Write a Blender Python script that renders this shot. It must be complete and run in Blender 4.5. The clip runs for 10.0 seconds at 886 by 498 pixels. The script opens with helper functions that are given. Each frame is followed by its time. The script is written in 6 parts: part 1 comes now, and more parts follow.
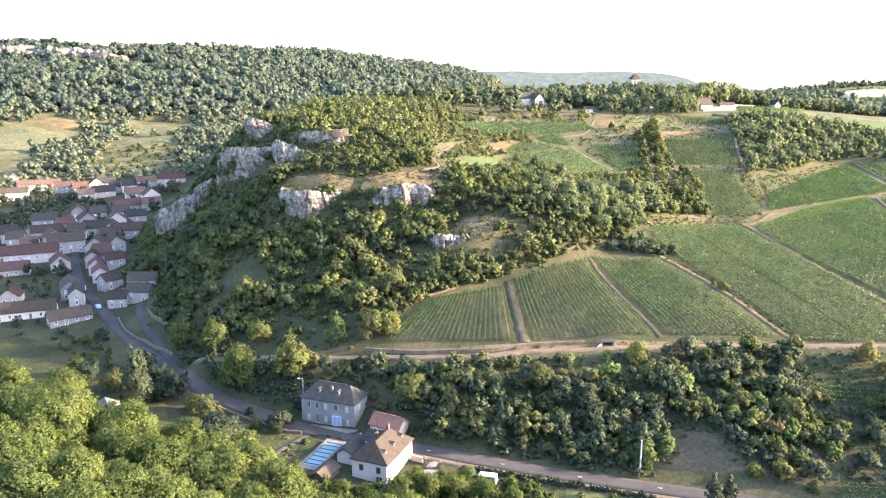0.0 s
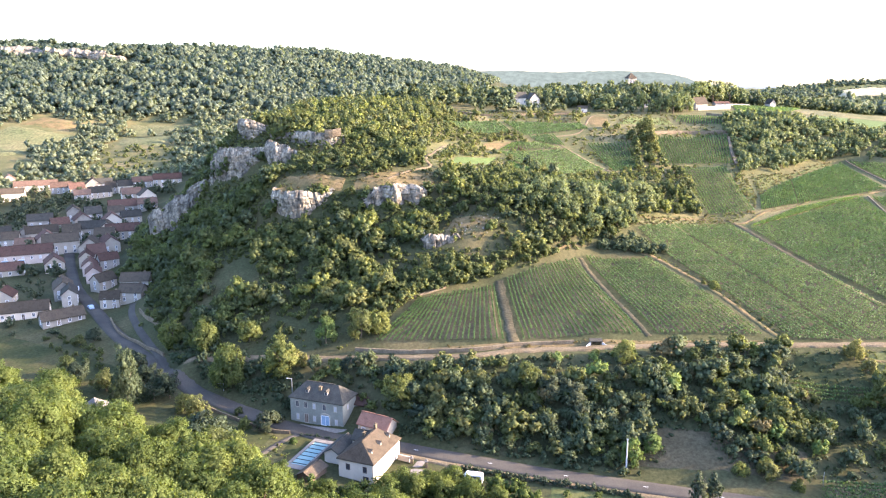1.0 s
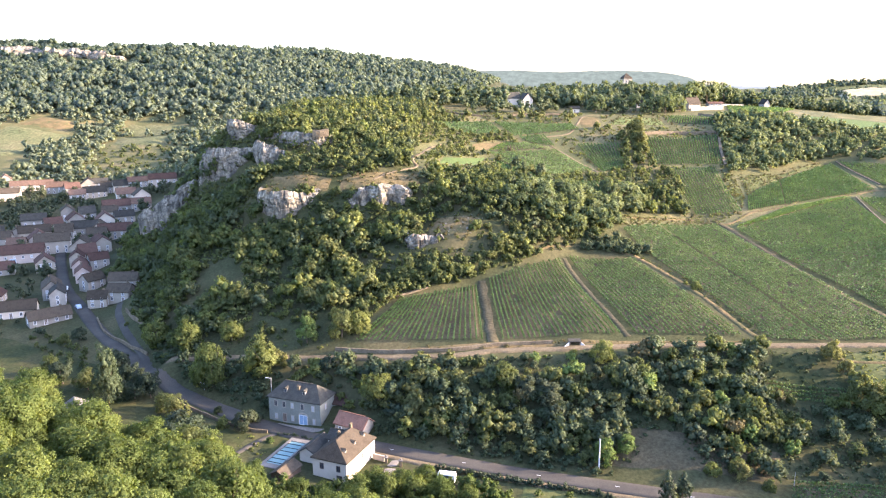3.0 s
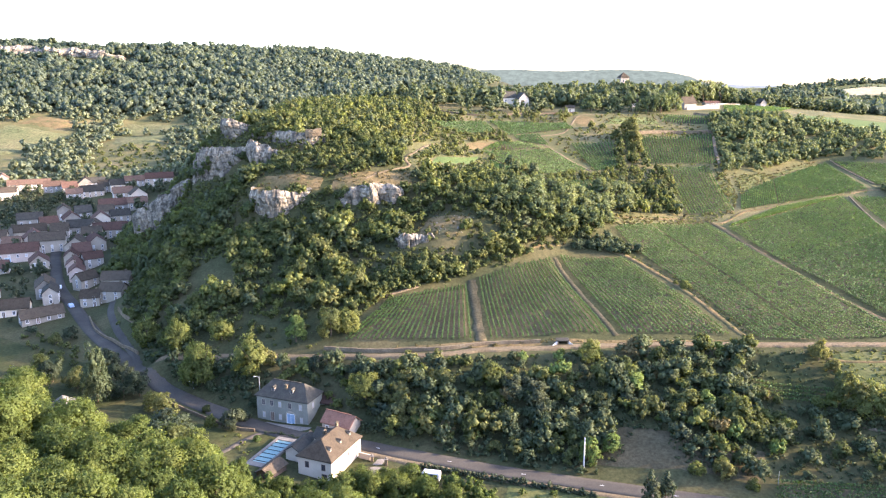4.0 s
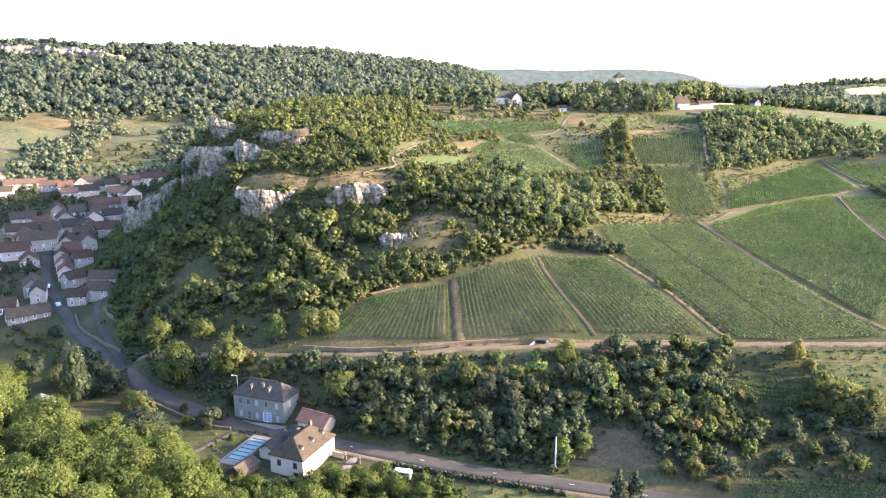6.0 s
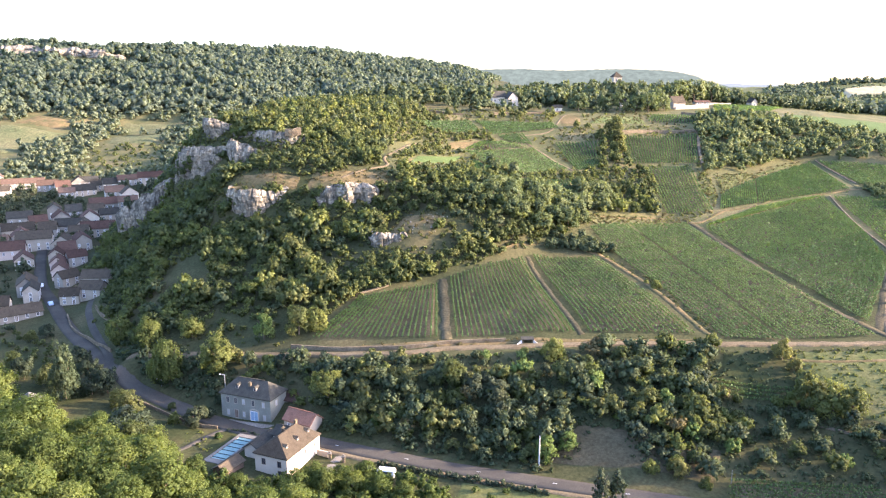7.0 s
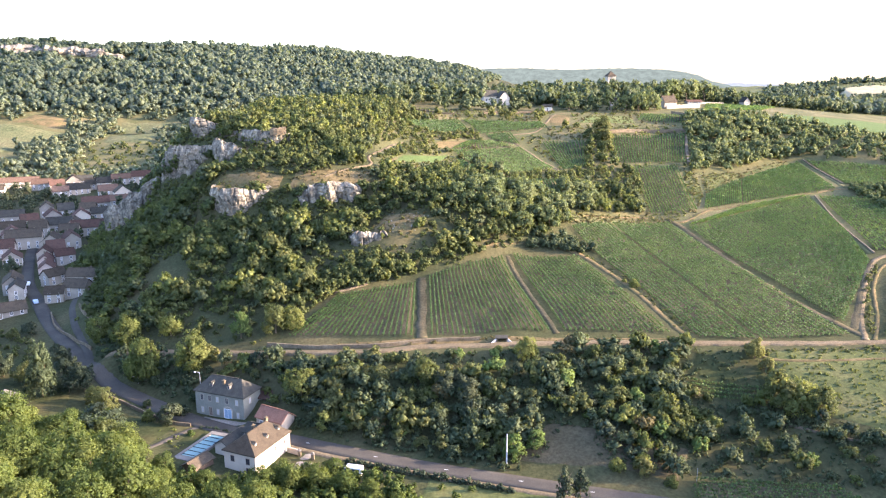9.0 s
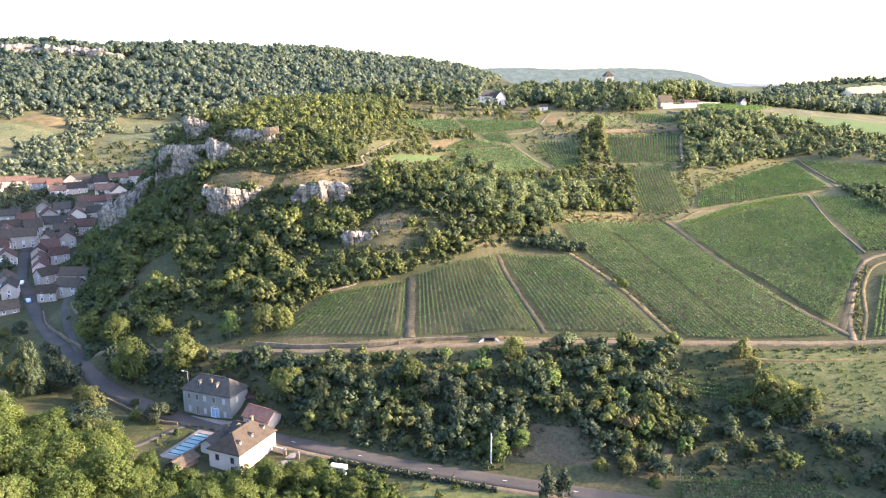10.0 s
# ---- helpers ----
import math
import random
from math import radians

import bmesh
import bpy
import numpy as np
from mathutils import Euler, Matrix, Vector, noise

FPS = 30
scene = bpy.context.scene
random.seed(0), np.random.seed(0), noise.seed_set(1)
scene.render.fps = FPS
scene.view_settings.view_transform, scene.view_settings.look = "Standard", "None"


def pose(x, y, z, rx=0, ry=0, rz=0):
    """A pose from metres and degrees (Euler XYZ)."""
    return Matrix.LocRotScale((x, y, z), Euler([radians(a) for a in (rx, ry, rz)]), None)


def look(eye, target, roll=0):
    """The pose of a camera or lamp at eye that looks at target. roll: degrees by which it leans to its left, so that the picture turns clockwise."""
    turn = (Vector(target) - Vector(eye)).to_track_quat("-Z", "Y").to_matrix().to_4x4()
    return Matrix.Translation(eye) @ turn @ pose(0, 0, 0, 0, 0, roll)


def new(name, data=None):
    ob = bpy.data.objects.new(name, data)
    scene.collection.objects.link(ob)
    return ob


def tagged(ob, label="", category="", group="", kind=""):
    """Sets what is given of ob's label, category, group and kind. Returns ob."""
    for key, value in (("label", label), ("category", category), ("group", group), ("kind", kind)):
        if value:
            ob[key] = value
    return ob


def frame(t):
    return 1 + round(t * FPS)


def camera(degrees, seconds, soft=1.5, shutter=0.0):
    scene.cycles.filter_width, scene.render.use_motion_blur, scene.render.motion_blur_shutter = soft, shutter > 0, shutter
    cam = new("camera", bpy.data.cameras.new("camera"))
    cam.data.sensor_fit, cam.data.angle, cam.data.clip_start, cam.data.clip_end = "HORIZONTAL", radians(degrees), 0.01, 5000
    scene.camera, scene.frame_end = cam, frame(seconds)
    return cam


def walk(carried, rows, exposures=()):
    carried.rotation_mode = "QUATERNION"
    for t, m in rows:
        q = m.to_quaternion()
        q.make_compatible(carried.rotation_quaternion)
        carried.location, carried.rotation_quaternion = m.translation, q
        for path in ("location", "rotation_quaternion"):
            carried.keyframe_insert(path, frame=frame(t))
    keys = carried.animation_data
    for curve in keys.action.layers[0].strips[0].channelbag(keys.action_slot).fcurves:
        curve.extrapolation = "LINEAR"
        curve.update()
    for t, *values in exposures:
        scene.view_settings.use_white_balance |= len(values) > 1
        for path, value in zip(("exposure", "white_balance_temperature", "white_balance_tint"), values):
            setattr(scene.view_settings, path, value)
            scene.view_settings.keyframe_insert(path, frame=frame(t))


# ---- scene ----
cam = camera(61.3, 10.0, 1.2)
METRES, EYE, TILT, LEAN, TURN = 38.0, 86.0, -12.5, 0.0, 0.0
ROWS = [
    (0.0, 0.0, 0.0, 0.0, 0.0, 0.0, -0.0),
    (0.5, 0.0393, -0.006, 0.0004, 0.01, 0.0, 0.12),
    (1.0, 0.0868, -0.0123, 0.0021, 0.04, -0.03, 0.14),
    (1.5, 0.1281, -0.0169, 0.0035, 0.09, -0.04, 0.12),
    (2.0, 0.176, -0.022, 0.0067, 0.16, -0.06, 0.09),
    (2.5, 0.2182, -0.0288, 0.0067, 0.23, -0.03, 0.08),
    (4.0, 0.3648, -0.0442, 0.0064, 0.42, -0.11, 0.05),
    (4.5, 0.4099, -0.0462, 0.0066, 0.49, -0.12, 0.03),
    (5.0, 0.464, -0.0496, 0.0071, 0.58, -0.14, 0.02),
    (5.5, 0.5097, -0.0525, 0.0059, 0.66, -0.13, -0.0),
    (7.0, 0.6712, -0.0661, 0.0033, 0.92, -0.16, -0.04),
    (7.5, 0.7223, -0.0717, 0.0022, 0.99, -0.15, -0.05),
    (8.0, 0.7805, -0.078, 0.0021, 1.07, -0.16, -0.08),
    (8.5, 0.8307, -0.0813, 0.0015, 1.13, -0.19, -0.1),
    (9.0, 0.8886, -0.0836, 0.001, 1.21, -0.22, -0.12),
    (9.5, 0.9389, -0.0847, 0.0004, 1.28, -0.24, -0.15),
    (10.0, 0.9953, -0.0869, 0.0009, 1.37, -0.25, -0.2),
]
walk(cam, [(t, pose(0, 0, EYE, TILT, LEAN, TURN) @ pose(METRES * x, METRES * y, METRES * z, 90 + pitch, roll, yaw)) for t, x, y, z, yaw, pitch, roll in ROWS],
     [(0.0, 3.35, 5780, 27), (2.0, 3.23, 5780, 27), (4.5, 3.09, 5780, 27), (10.0, 3.09, 5780, 27)])

# ---- light: low evening sun from the east side of the valley, hazy sky ----
SUN_AZ, SUN_EL = radians(2.0), radians(17.0)
SUN = Vector((math.cos(SUN_AZ) * math.cos(SUN_EL), math.sin(SUN_AZ) * math.cos(SUN_EL), math.sin(SUN_EL)))
world = bpy.data.worlds.new("sky")
scene.world = world
world.use_nodes = True
sky = world.node_tree.nodes.new("ShaderNodeTexSky")
sky.sky_type, sky.sun_disc = "NISHITA", False
sky.sun_elevation, sky.sun_rotation = SUN_EL, radians(90) - SUN_AZ
sky.dust_density, sky.air_density, sky.ozone_density = 2.2, 1.0, 1.4
world.node_tree.links.new(sky.outputs[0], world.node_tree.nodes["Background"].inputs[0])
world.node_tree.nodes["Background"].inputs[1].default_value = 0.15
sun = new("sun", bpy.data.lights.new("sun", "SUN"))
sun.data.energy, sun.data.angle, sun.data.color = 3.6, radians(1.5), (1.0, 0.77, 0.47)
sun.matrix_world = look(SUN * 500, (0, 0, 0))

# ---- materials ----
MAT = {}


def node(tree, kind, **values):
    n = tree.nodes.new(kind)
    for key, v in values.items():
        n.inputs[key].default_value = v
    return n


def ramp(tree, source, stops):
    r = tree.nodes.new("ShaderNodeValToRGB")
    while len(r.color_ramp.elements) < len(stops):
        r.color_ramp.elements.new(0.5)
    for e, (p, c) in zip(r.color_ramp.elements, stops):
        e.position, e.color = p, (*c, 1)
    tree.links.new(source, r.inputs[0])
    return r.outputs[0]


def mixed(tree, a, b, fac, blend="MIX"):
    m = tree.nodes.new("ShaderNodeMix")
    m.data_type, m.blend_type = "RGBA", blend
    for sock, v in ((m.inputs[6], a), (m.inputs[7], b), (m.inputs[0], fac)):
        if hasattr(v, "is_linked"):
            tree.links.new(v, sock)
        else:
            sock.default_value = v
    return m.outputs[2]


def surface(name, stops, scale, fine_scale, rough=0.85, bump=0.3, fine=0.5, metal=0.0, seed=0.0, bump_scale=None, per_object=0.0):
    """A rough surface: colour from coarse noise, darkened and lightened by fine noise, with a bump."""
    mat = bpy.data.materials.new(name)
    mat.use_nodes = True
    t = mat.node_tree
    bsdf = t.nodes["Principled BSDF"]
    bsdf.inputs["Roughness"].default_value, bsdf.inputs["Metallic"].default_value = rough, metal
    bsdf.inputs["Specular IOR Level"].default_value = 0.3 if rough < 0.8 else 0.02
    geo = t.nodes.new("ShaderNodeNewGeometry")
    big = node(t, "ShaderNodeTexNoise", Scale=scale, Detail=5.0, Roughness=0.6)
    small = node(t, "ShaderNodeTexNoise", Scale=fine_scale, Detail=4.0, Roughness=0.65)
    off = t.nodes.new("ShaderNodeVectorMath")
    off.inputs[1].default_value = (seed, seed * 0.7, 0)
    t.links.new(geo.outputs["Position"], off.inputs[0])
    t.links.new(off.outputs[0], big.inputs["Vector"])
    t.links.new(off.outputs[0], small.inputs["Vector"])
    col = ramp(t, big.outputs["Fac"], stops)
    shade = ramp(t, small.outputs["Fac"], [(0.25, (1 - fine,) * 3), (0.75, (1 + fine * 0.5,) * 3)])
    col = mixed(t, col, shade, 1.0, "MULTIPLY")
    if per_object:
        info = t.nodes.new("ShaderNodeObjectInfo")
        vary = ramp(t, info.outputs["Random"], [(0.0, (1 - per_object,) * 3), (1.0, (1 + per_object,) * 3)])
        col = mixed(t, col, vary, 1.0, "MULTIPLY")
    t.links.new(col, bsdf.inputs["Base Color"])
    if bump:
        b = node(t, "ShaderNodeBump", Strength=bump, Distance=0.3)
        t.links.new(small.outputs["Fac"], b.inputs["Height"])
        t.links.new(b.outputs[0], bsdf.inputs["Normal"])
    MAT[name] = mat
    return mat


def foliage(name, dark, mid, light, scale=0.12, glow=0.35):
    """Leaves: hue by patches, value by leaf, some light passing through."""
    mat = bpy.data.materials.new(name)
    mat.use_nodes = True
    t = mat.node_tree
    bsdf = t.nodes["Principled BSDF"]
    bsdf.inputs["Roughness"].default_value = 0.6
    bsdf.inputs["Specular IOR Level"].default_value = 0.07
    geo = t.nodes.new("ShaderNodeNewGeometry")
    info = t.nodes.new("ShaderNodeObjectInfo")
    big = node(t, "ShaderNodeTexNoise", Scale=scale, Detail=3.0, Roughness=0.7)
    t.links.new(geo.outputs["Position"], big.inputs["Vector"])
    add = t.nodes.new("ShaderNodeMath")
    add.operation = "MULTIPLY_ADD"
    add.inputs[1].default_value, add.inputs[2].default_value = 0.34, -0.17
    t.links.new(info.outputs["Random"], add.inputs[0])
    tot = t.nodes.new("ShaderNodeMath")
    t.links.new(big.outputs["Fac"], tot.inputs[0])
    t.links.new(add.outputs[0], tot.inputs[1])
    col = ramp(t, tot.outputs[0], [(0.3, dark), (0.5, mid), (0.7, light)])
    leaf = ramp(t, geo.outputs["Random Per Island"], [(0.0, (0.84,) * 3), (1.0, (1.16,) * 3)])
    col = mixed(t, col, leaf, 1.0, "MULTIPLY")
    t.links.new(col, bsdf.inputs["Base Color"])
    tr = t.nodes.new("ShaderNodeBsdfTranslucent")
    t.links.new(mixed(t, col, (1.2, 1.18, 0.6, 1), 1.0, "MULTIPLY"), tr.inputs["Color"])
    mix = t.nodes.new("ShaderNodeMixShader")
    mix.inputs[0].default_value = glow
    t.links.new(bsdf.outputs[0], mix.inputs[1])
    t.links.new(tr.outputs[0], mix.inputs[2])
    t.links.new(mix.outputs[0], t.nodes["Material Output"].inputs["Surface"])
    MAT[name] = mat
    return mat


surface("soil", [(0.3, (0.036, 0.042, 0.019)), (0.5, (0.052, 0.054, 0.025)), (0.7, (0.082, 0.072, 0.036))], 0.05, 1.2)
surface("upland", [(0.3, (0.064, 0.070, 0.030)), (0.5, (0.092, 0.090, 0.041)), (0.7, (0.142, 0.120, 0.058))], 0.05, 1.2)
# grass darkened so that its colour carries the shade of the valley
surface("shade_grass", [(0.3, (0.026, 0.033, 0.014)), (0.5, (0.038, 0.044, 0.018)), (0.72, (0.066, 0.058, 0.027))], 0.07, 1.0)
surface("vine_soil", [(0.3, (0.050, 0.046, 0.026)), (0.5, (0.070, 0.061, 0.036)), (0.7, (0.105, 0.085, 0.051))], 0.06, 1.8)
surface("dry_grass", [(0.3, (0.072, 0.076, 0.032)), (0.47, (0.112, 0.088, 0.041)), (0.62, (0.152, 0.112, 0.056)), (0.75, (0.096, 0.088, 0.040))], 0.16, 1.1)
surface("meadow", [(0.3, (0.082, 0.105, 0.036)), (0.55, (0.110, 0.128, 0.045)), (0.75, (0.155, 0.148, 0.062))], 0.06, 1.4)
surface("hay", [(0.3, (0.078, 0.090, 0.041)), (0.5, (0.108, 0.112, 0.052)), (0.72, (0.150, 0.134, 0.068))], 0.035, 0.5, fine=0.7)
surface("pasture", [(0.3, (0.06, 0.072, 0.026)), (0.5, (0.085, 0.092, 0.034)), (0.72, (0.125, 0.115, 0.05))], 0.08, 1.3)
surface("lawn", [(0.3, (0.034, 0.047, 0.019)), (0.7, (0.058, 0.070, 0.028))], 0.1, 2.0)
surface("fresh_lawn", [(0.3, (0.060, 0.088, 0.028)), (0.7, (0.080, 0.110, 0.036))], 0.2, 1.6)
surface("straw", [(0.3, (0.27, 0.235, 0.13)), (0.7, (0.34, 0.29, 0.17))], 0.01, 0.4)
surface("earth", [(0.3, (0.060, 0.052, 0.030)), (0.5, (0.080, 0.068, 0.038)), (0.7, (0.105, 0.085, 0.05))], 0.12, 1.4)
surface("asphalt", [(0.3, (0.048, 0.044, 0.037)), (0.7, (0.078, 0.071, 0.057))], 0.12, 3.0, fine=0.25, bump=0.1)
surface("dirt", [(0.3, (0.100, 0.079, 0.047)), (0.7, (0.165, 0.130, 0.079))], 0.15, 2.0)
surface("gravel", [(0.3, (0.15, 0.135, 0.11)), (0.7, (0.22, 0.195, 0.16))], 0.2, 3.0)
rock = surface("rock", [(0.3, (0.085, 0.080, 0.066)), (0.45, (0.135, 0.124, 0.102)), (0.58, (0.235, 0.210, 0.165)), (0.72, (0.165, 0.126, 0.080))], 0.22, 1.1, bump=0.9, fine=0.6)
t = rock.node_tree
stretch = t.nodes.new("ShaderNodeVectorMath")
stretch.operation = "MULTIPLY"
stretch.inputs[1].default_value = (1.0, 1.0, 0.16)
t.links.new(t.nodes.new("ShaderNodeNewGeometry").outputs["Position"], stretch.inputs[0])
streak = node(t, "ShaderNodeTexNoise", Scale=0.75, Detail=4.0, Roughness=0.65)
t.links.new(stretch.outputs[0], streak.inputs["Vector"])
base = t.nodes["Principled BSDF"].inputs["Base Color"]
tone = ramp(t, streak.outputs["Fac"], [(0.3, (0.55, 0.55, 0.56)), (0.48, (0.95, 0.93, 0.90)), (0.66, (1.65, 1.6, 1.5))])
t.links.new(mixed(t, base.links[0].from_socket, tone, 1.0, "MULTIPLY"), base)
surface("stone_wall", [(0.3, (0.115, 0.090, 0.058)), (0.7, (0.205, 0.165, 0.108))], 0.4, 3.0, bump=0.6, fine=0.5)
surface("plaster_white", [(0.3, (0.51, 0.435, 0.335)), (0.7, (0.60, 0.52, 0.41))], 0.3, 2.5, bump=0.05, fine=0.08)
surface("plaster_cream", [(0.3, (0.29, 0.25, 0.195)), (0.7, (0.39, 0.34, 0.265))], 0.3, 2.5, bump=0.05, fine=0.12)
surface("plaster_aged", [(0.3, (0.23, 0.21, 0.175)), (0.7, (0.33, 0.30, 0.25))], 0.3, 2.5, bump=0.05, fine=0.15, per_object=0.2)
surface("plaster_grey", [(0.3, (0.175, 0.178, 0.146)), (0.7, (0.24, 0.24, 0.198))], 0.3, 2.5, bump=0.08, fine=0.15)
surface("plaster_pink", [(0.3, (0.42, 0.34, 0.28)), (0.7, (0.52, 0.42, 0.35))], 0.3, 2.5, bump=0.05, fine=0.12)
surface("tile_rust", [(0.3, (0.16, 0.085, 0.058)), (0.7, (0.23, 0.125, 0.085))], 0.7, 4.5, bump=0.5, fine=0.4)
surface("tile_brown", [(0.3, (0.045, 0.038, 0.028)), (0.55, (0.072, 0.058, 0.041)), (0.75, (0.058, 0.051, 0.041))], 0.7, 4.5, bump=0.5, fine=0.4, per_object=0.25)
surface("tile_red", [(0.3, (0.060, 0.040, 0.031)), (0.55, (0.092, 0.054, 0.040)), (0.75, (0.074, 0.055, 0.044))], 0.7, 4.5, bump=0.5, fine=0.4, per_object=0.25)
surface("tile_orange", [(0.3, (0.098, 0.064, 0.047)), (0.7, (0.145, 0.097, 0.068))], 0.7, 4.5, bump=0.5, fine=0.4, per_object=0.2)
surface("slate", [(0.3, (0.036, 0.035, 0.029)), (0.7, (0.062, 0.058, 0.047))], 0.7, 4.5, bump=0.4, fine=0.35, per_object=0.25)
surface("concrete", [(0.3, (0.42, 0.41, 0.38)), (0.7, (0.55, 0.53, 0.50))], 0.6, 5.0, bump=0.1, fine=0.2)
surface("deck_stone", [(0.3, (0.115, 0.107, 0.094)), (0.7, (0.175, 0.162, 0.14))], 0.6, 5.0, bump=0.1, fine=0.2)
surface("bark", [(0.3, (0.10, 0.075, 0.05)), (0.7, (0.19, 0.15, 0.11))], 1.5, 8.0, bump=0.5)
surface("paint_white", [(0.3, (0.74, 0.73, 0.70)), (0.7, (0.82, 0.81, 0.79))], 1.0, 6.0, rough=0.5, bump=0.0, fine=0.08)
surface("paint_blue", [(0.3, (0.20, 0.30, 0.40)), (0.7, (0.26, 0.36, 0.46))], 1.0, 6.0, rough=0.6, bump=0.0, fine=0.1)
surface("shutter_grey", [(0.3, (0.34, 0.34, 0.33)), (0.7, (0.44, 0.43, 0.41))], 1.0, 6.0, rough=0.6, bump=0.0, fine=0.1)
surface("wood_dark", [(0.3, (0.10, 0.07, 0.05)), (0.7, (0.17, 0.12, 0.09))], 1.0, 6.0, rough=0.7, bump=0.1)
surface("pool_cover", [(0.3, (0.105, 0.185, 0.185)), (0.7, (0.14, 0.225, 0.215))], 0.4, 3.0, rough=0.5, bump=0.05, fine=0.12)
surface("metal_grey", [(0.3, (0.40, 0.41, 0.42)), (0.7, (0.52, 0.53, 0.54))], 2.0, 9.0, rough=0.4, bump=0.0, metal=0.6, fine=0.1)
surface("glass_dark", [(0.3, (0.03, 0.035, 0.045)), (0.7, (0.05, 0.06, 0.075))], 0.5, 2.0, rough=0.12, bump=0.0, fine=0.1)
surface("paint_car_blue", [(0.3, (0.26, 0.31, 0.38)), (0.7, (0.32, 0.37, 0.44))], 1.0, 6.0, rough=0.25, bump=0.0, fine=0.05)
surface("rubber", [(0.3, (0.02, 0.02, 0.02)), (0.7, (0.035, 0.035, 0.035))], 3.0, 9.0, rough=0.9, bump=0.0)
foliage("leaf_wood", (0.072, 0.100, 0.030), (0.090, 0.120, 0.034), (0.112, 0.138, 0.040), 0.12, 0.5)
foliage("leaf_dry", (0.090, 0.082, 0.036), (0.130, 0.108, 0.048), (0.175, 0.140, 0.064), 0.3, 0.3)
foliage("leaf_park", (0.062, 0.084, 0.045), (0.075, 0.097, 0.050), (0.090, 0.109, 0.056), 0.05, 0.4)
# brightness and blue raised a little, tinting in haze over the slope
foliage("leaf_oak", (0.084, 0.112, 0.054), (0.106, 0.136, 0.063), (0.132, 0.156, 0.072), 0.05, 0.45)
foliage("leaf_scrub", (0.086, 0.107, 0.044), (0.112, 0.132, 0.052), (0.146, 0.154, 0.063), 0.09, 0.55)
# yellow-green leaves, raised in colour to hold part of the low sunlight
foliage("leaf_golden", (0.104, 0.130, 0.043), (0.128, 0.152, 0.050), (0.152, 0.172, 0.058), 0.2, 0.52)
foliage("leaf_bright", (0.085, 0.128, 0.038), (0.112, 0.160, 0.045), (0.142, 0.186, 0.058), 0.2)
foliage("leaf_dark", (0.037, 0.054, 0.034), (0.053, 0.071, 0.043), (0.074, 0.088, 0.050), 0.2)
# blue raised slightly: haze over the vine slopes put into the colour
foliage("leaf_vine", (0.066, 0.112, 0.044), (0.082, 0.132, 0.050), (0.102, 0.148, 0.058), 0.07, 0.45)
# leaves of the far woods, lightened and blued: haze put into the colour
foliage("leaf_hazed", (0.095, 0.122, 0.085), (0.122, 0.150, 0.100), (0.150, 0.175, 0.110), 0.02, 0.5)


# ---- mesh helpers ----
def mesh_arrays(name, verts, faces, material, smooth=False, normals=None):
    """A mesh from numpy arrays; all faces have the same number of corners. normals: one a vertex, for soft leaf masses."""
    verts, faces = np.asarray(verts, np.float32), np.asarray(faces, np.int32)
    me = bpy.data.meshes.new(name)
    n, k = faces.shape
    me.vertices.add(len(verts))
    me.vertices.foreach_set("co", verts.ravel())
    me.loops.add(n * k)
    me.loops.foreach_set("vertex_index", faces.ravel())
    me.polygons.add(n)
    me.polygons.foreach_set("loop_start", np.arange(0, n * k, k, dtype=np.int32))
    me.polygons.foreach_set("use_smooth", np.full(n, smooth))
    me.update(calc_edges=True)
    if normals is not None:
        at = me.attributes.new("custom_normal", "FLOAT_VECTOR", "POINT")
        at.data.foreach_set("vector", np.asarray(normals, np.float32).ravel())
    me.materials.append(material)
    return me


def box(bm, x0, x1, y0, y1, z0, z1):
    v = [bm.verts.new((x, y, z)) for z in (z0, z1) for x, y in ((x0, y0), (x1, y0), (x1, y1), (x0, y1))]
    for f in ((3, 2, 1, 0), (4, 5, 6, 7), (0, 1, 5, 4), (1, 2, 6, 5), (2, 3, 7, 6), (3, 0, 4, 7)):
        bm.faces.new([v[i] for i in f])


def tube(bm, a, b, r0, r1, n=8):
    a, b = Vector(a), Vector(b)
    q = (b - a).to_track_quat("Z", "Y").to_matrix()
    rings = [[bm.verts.new(c + q @ Vector((r * math.cos(i * math.tau / n), r * math.sin(i * math.tau / n), 0))) for i in range(n)] for c, r in ((a, r0), (b, r1))]
    for i in range(n):
        bm.faces.new((rings[0][i], rings[0][(i + 1) % n], rings[1][(i + 1) % n], rings[1][i]))
    bm.faces.new(rings[0][::-1])
    bm.faces.new(rings[1])


def solid(name, bm, material):
    me = bpy.data.meshes.new(name)
    bm.normal_update()
    bm.to_mesh(me)
    bm.free()
    me.materials.append(MAT[material])
    return me


def part(name, me, parent, m=None, label=""):
    """Links a mesh as one object under a thing or a part."""
    ob = new(name, me)
    ob.parent = parent
    if m is not None:
        ob.matrix_basis = m
    return tagged(ob, label)


def thing(name, m, label, category, group="", kind=""):
    ob = new(name)
    ob.empty_display_size = 0.5
    ob.matrix_basis = m
    return tagged(ob, label, category, group, kind)

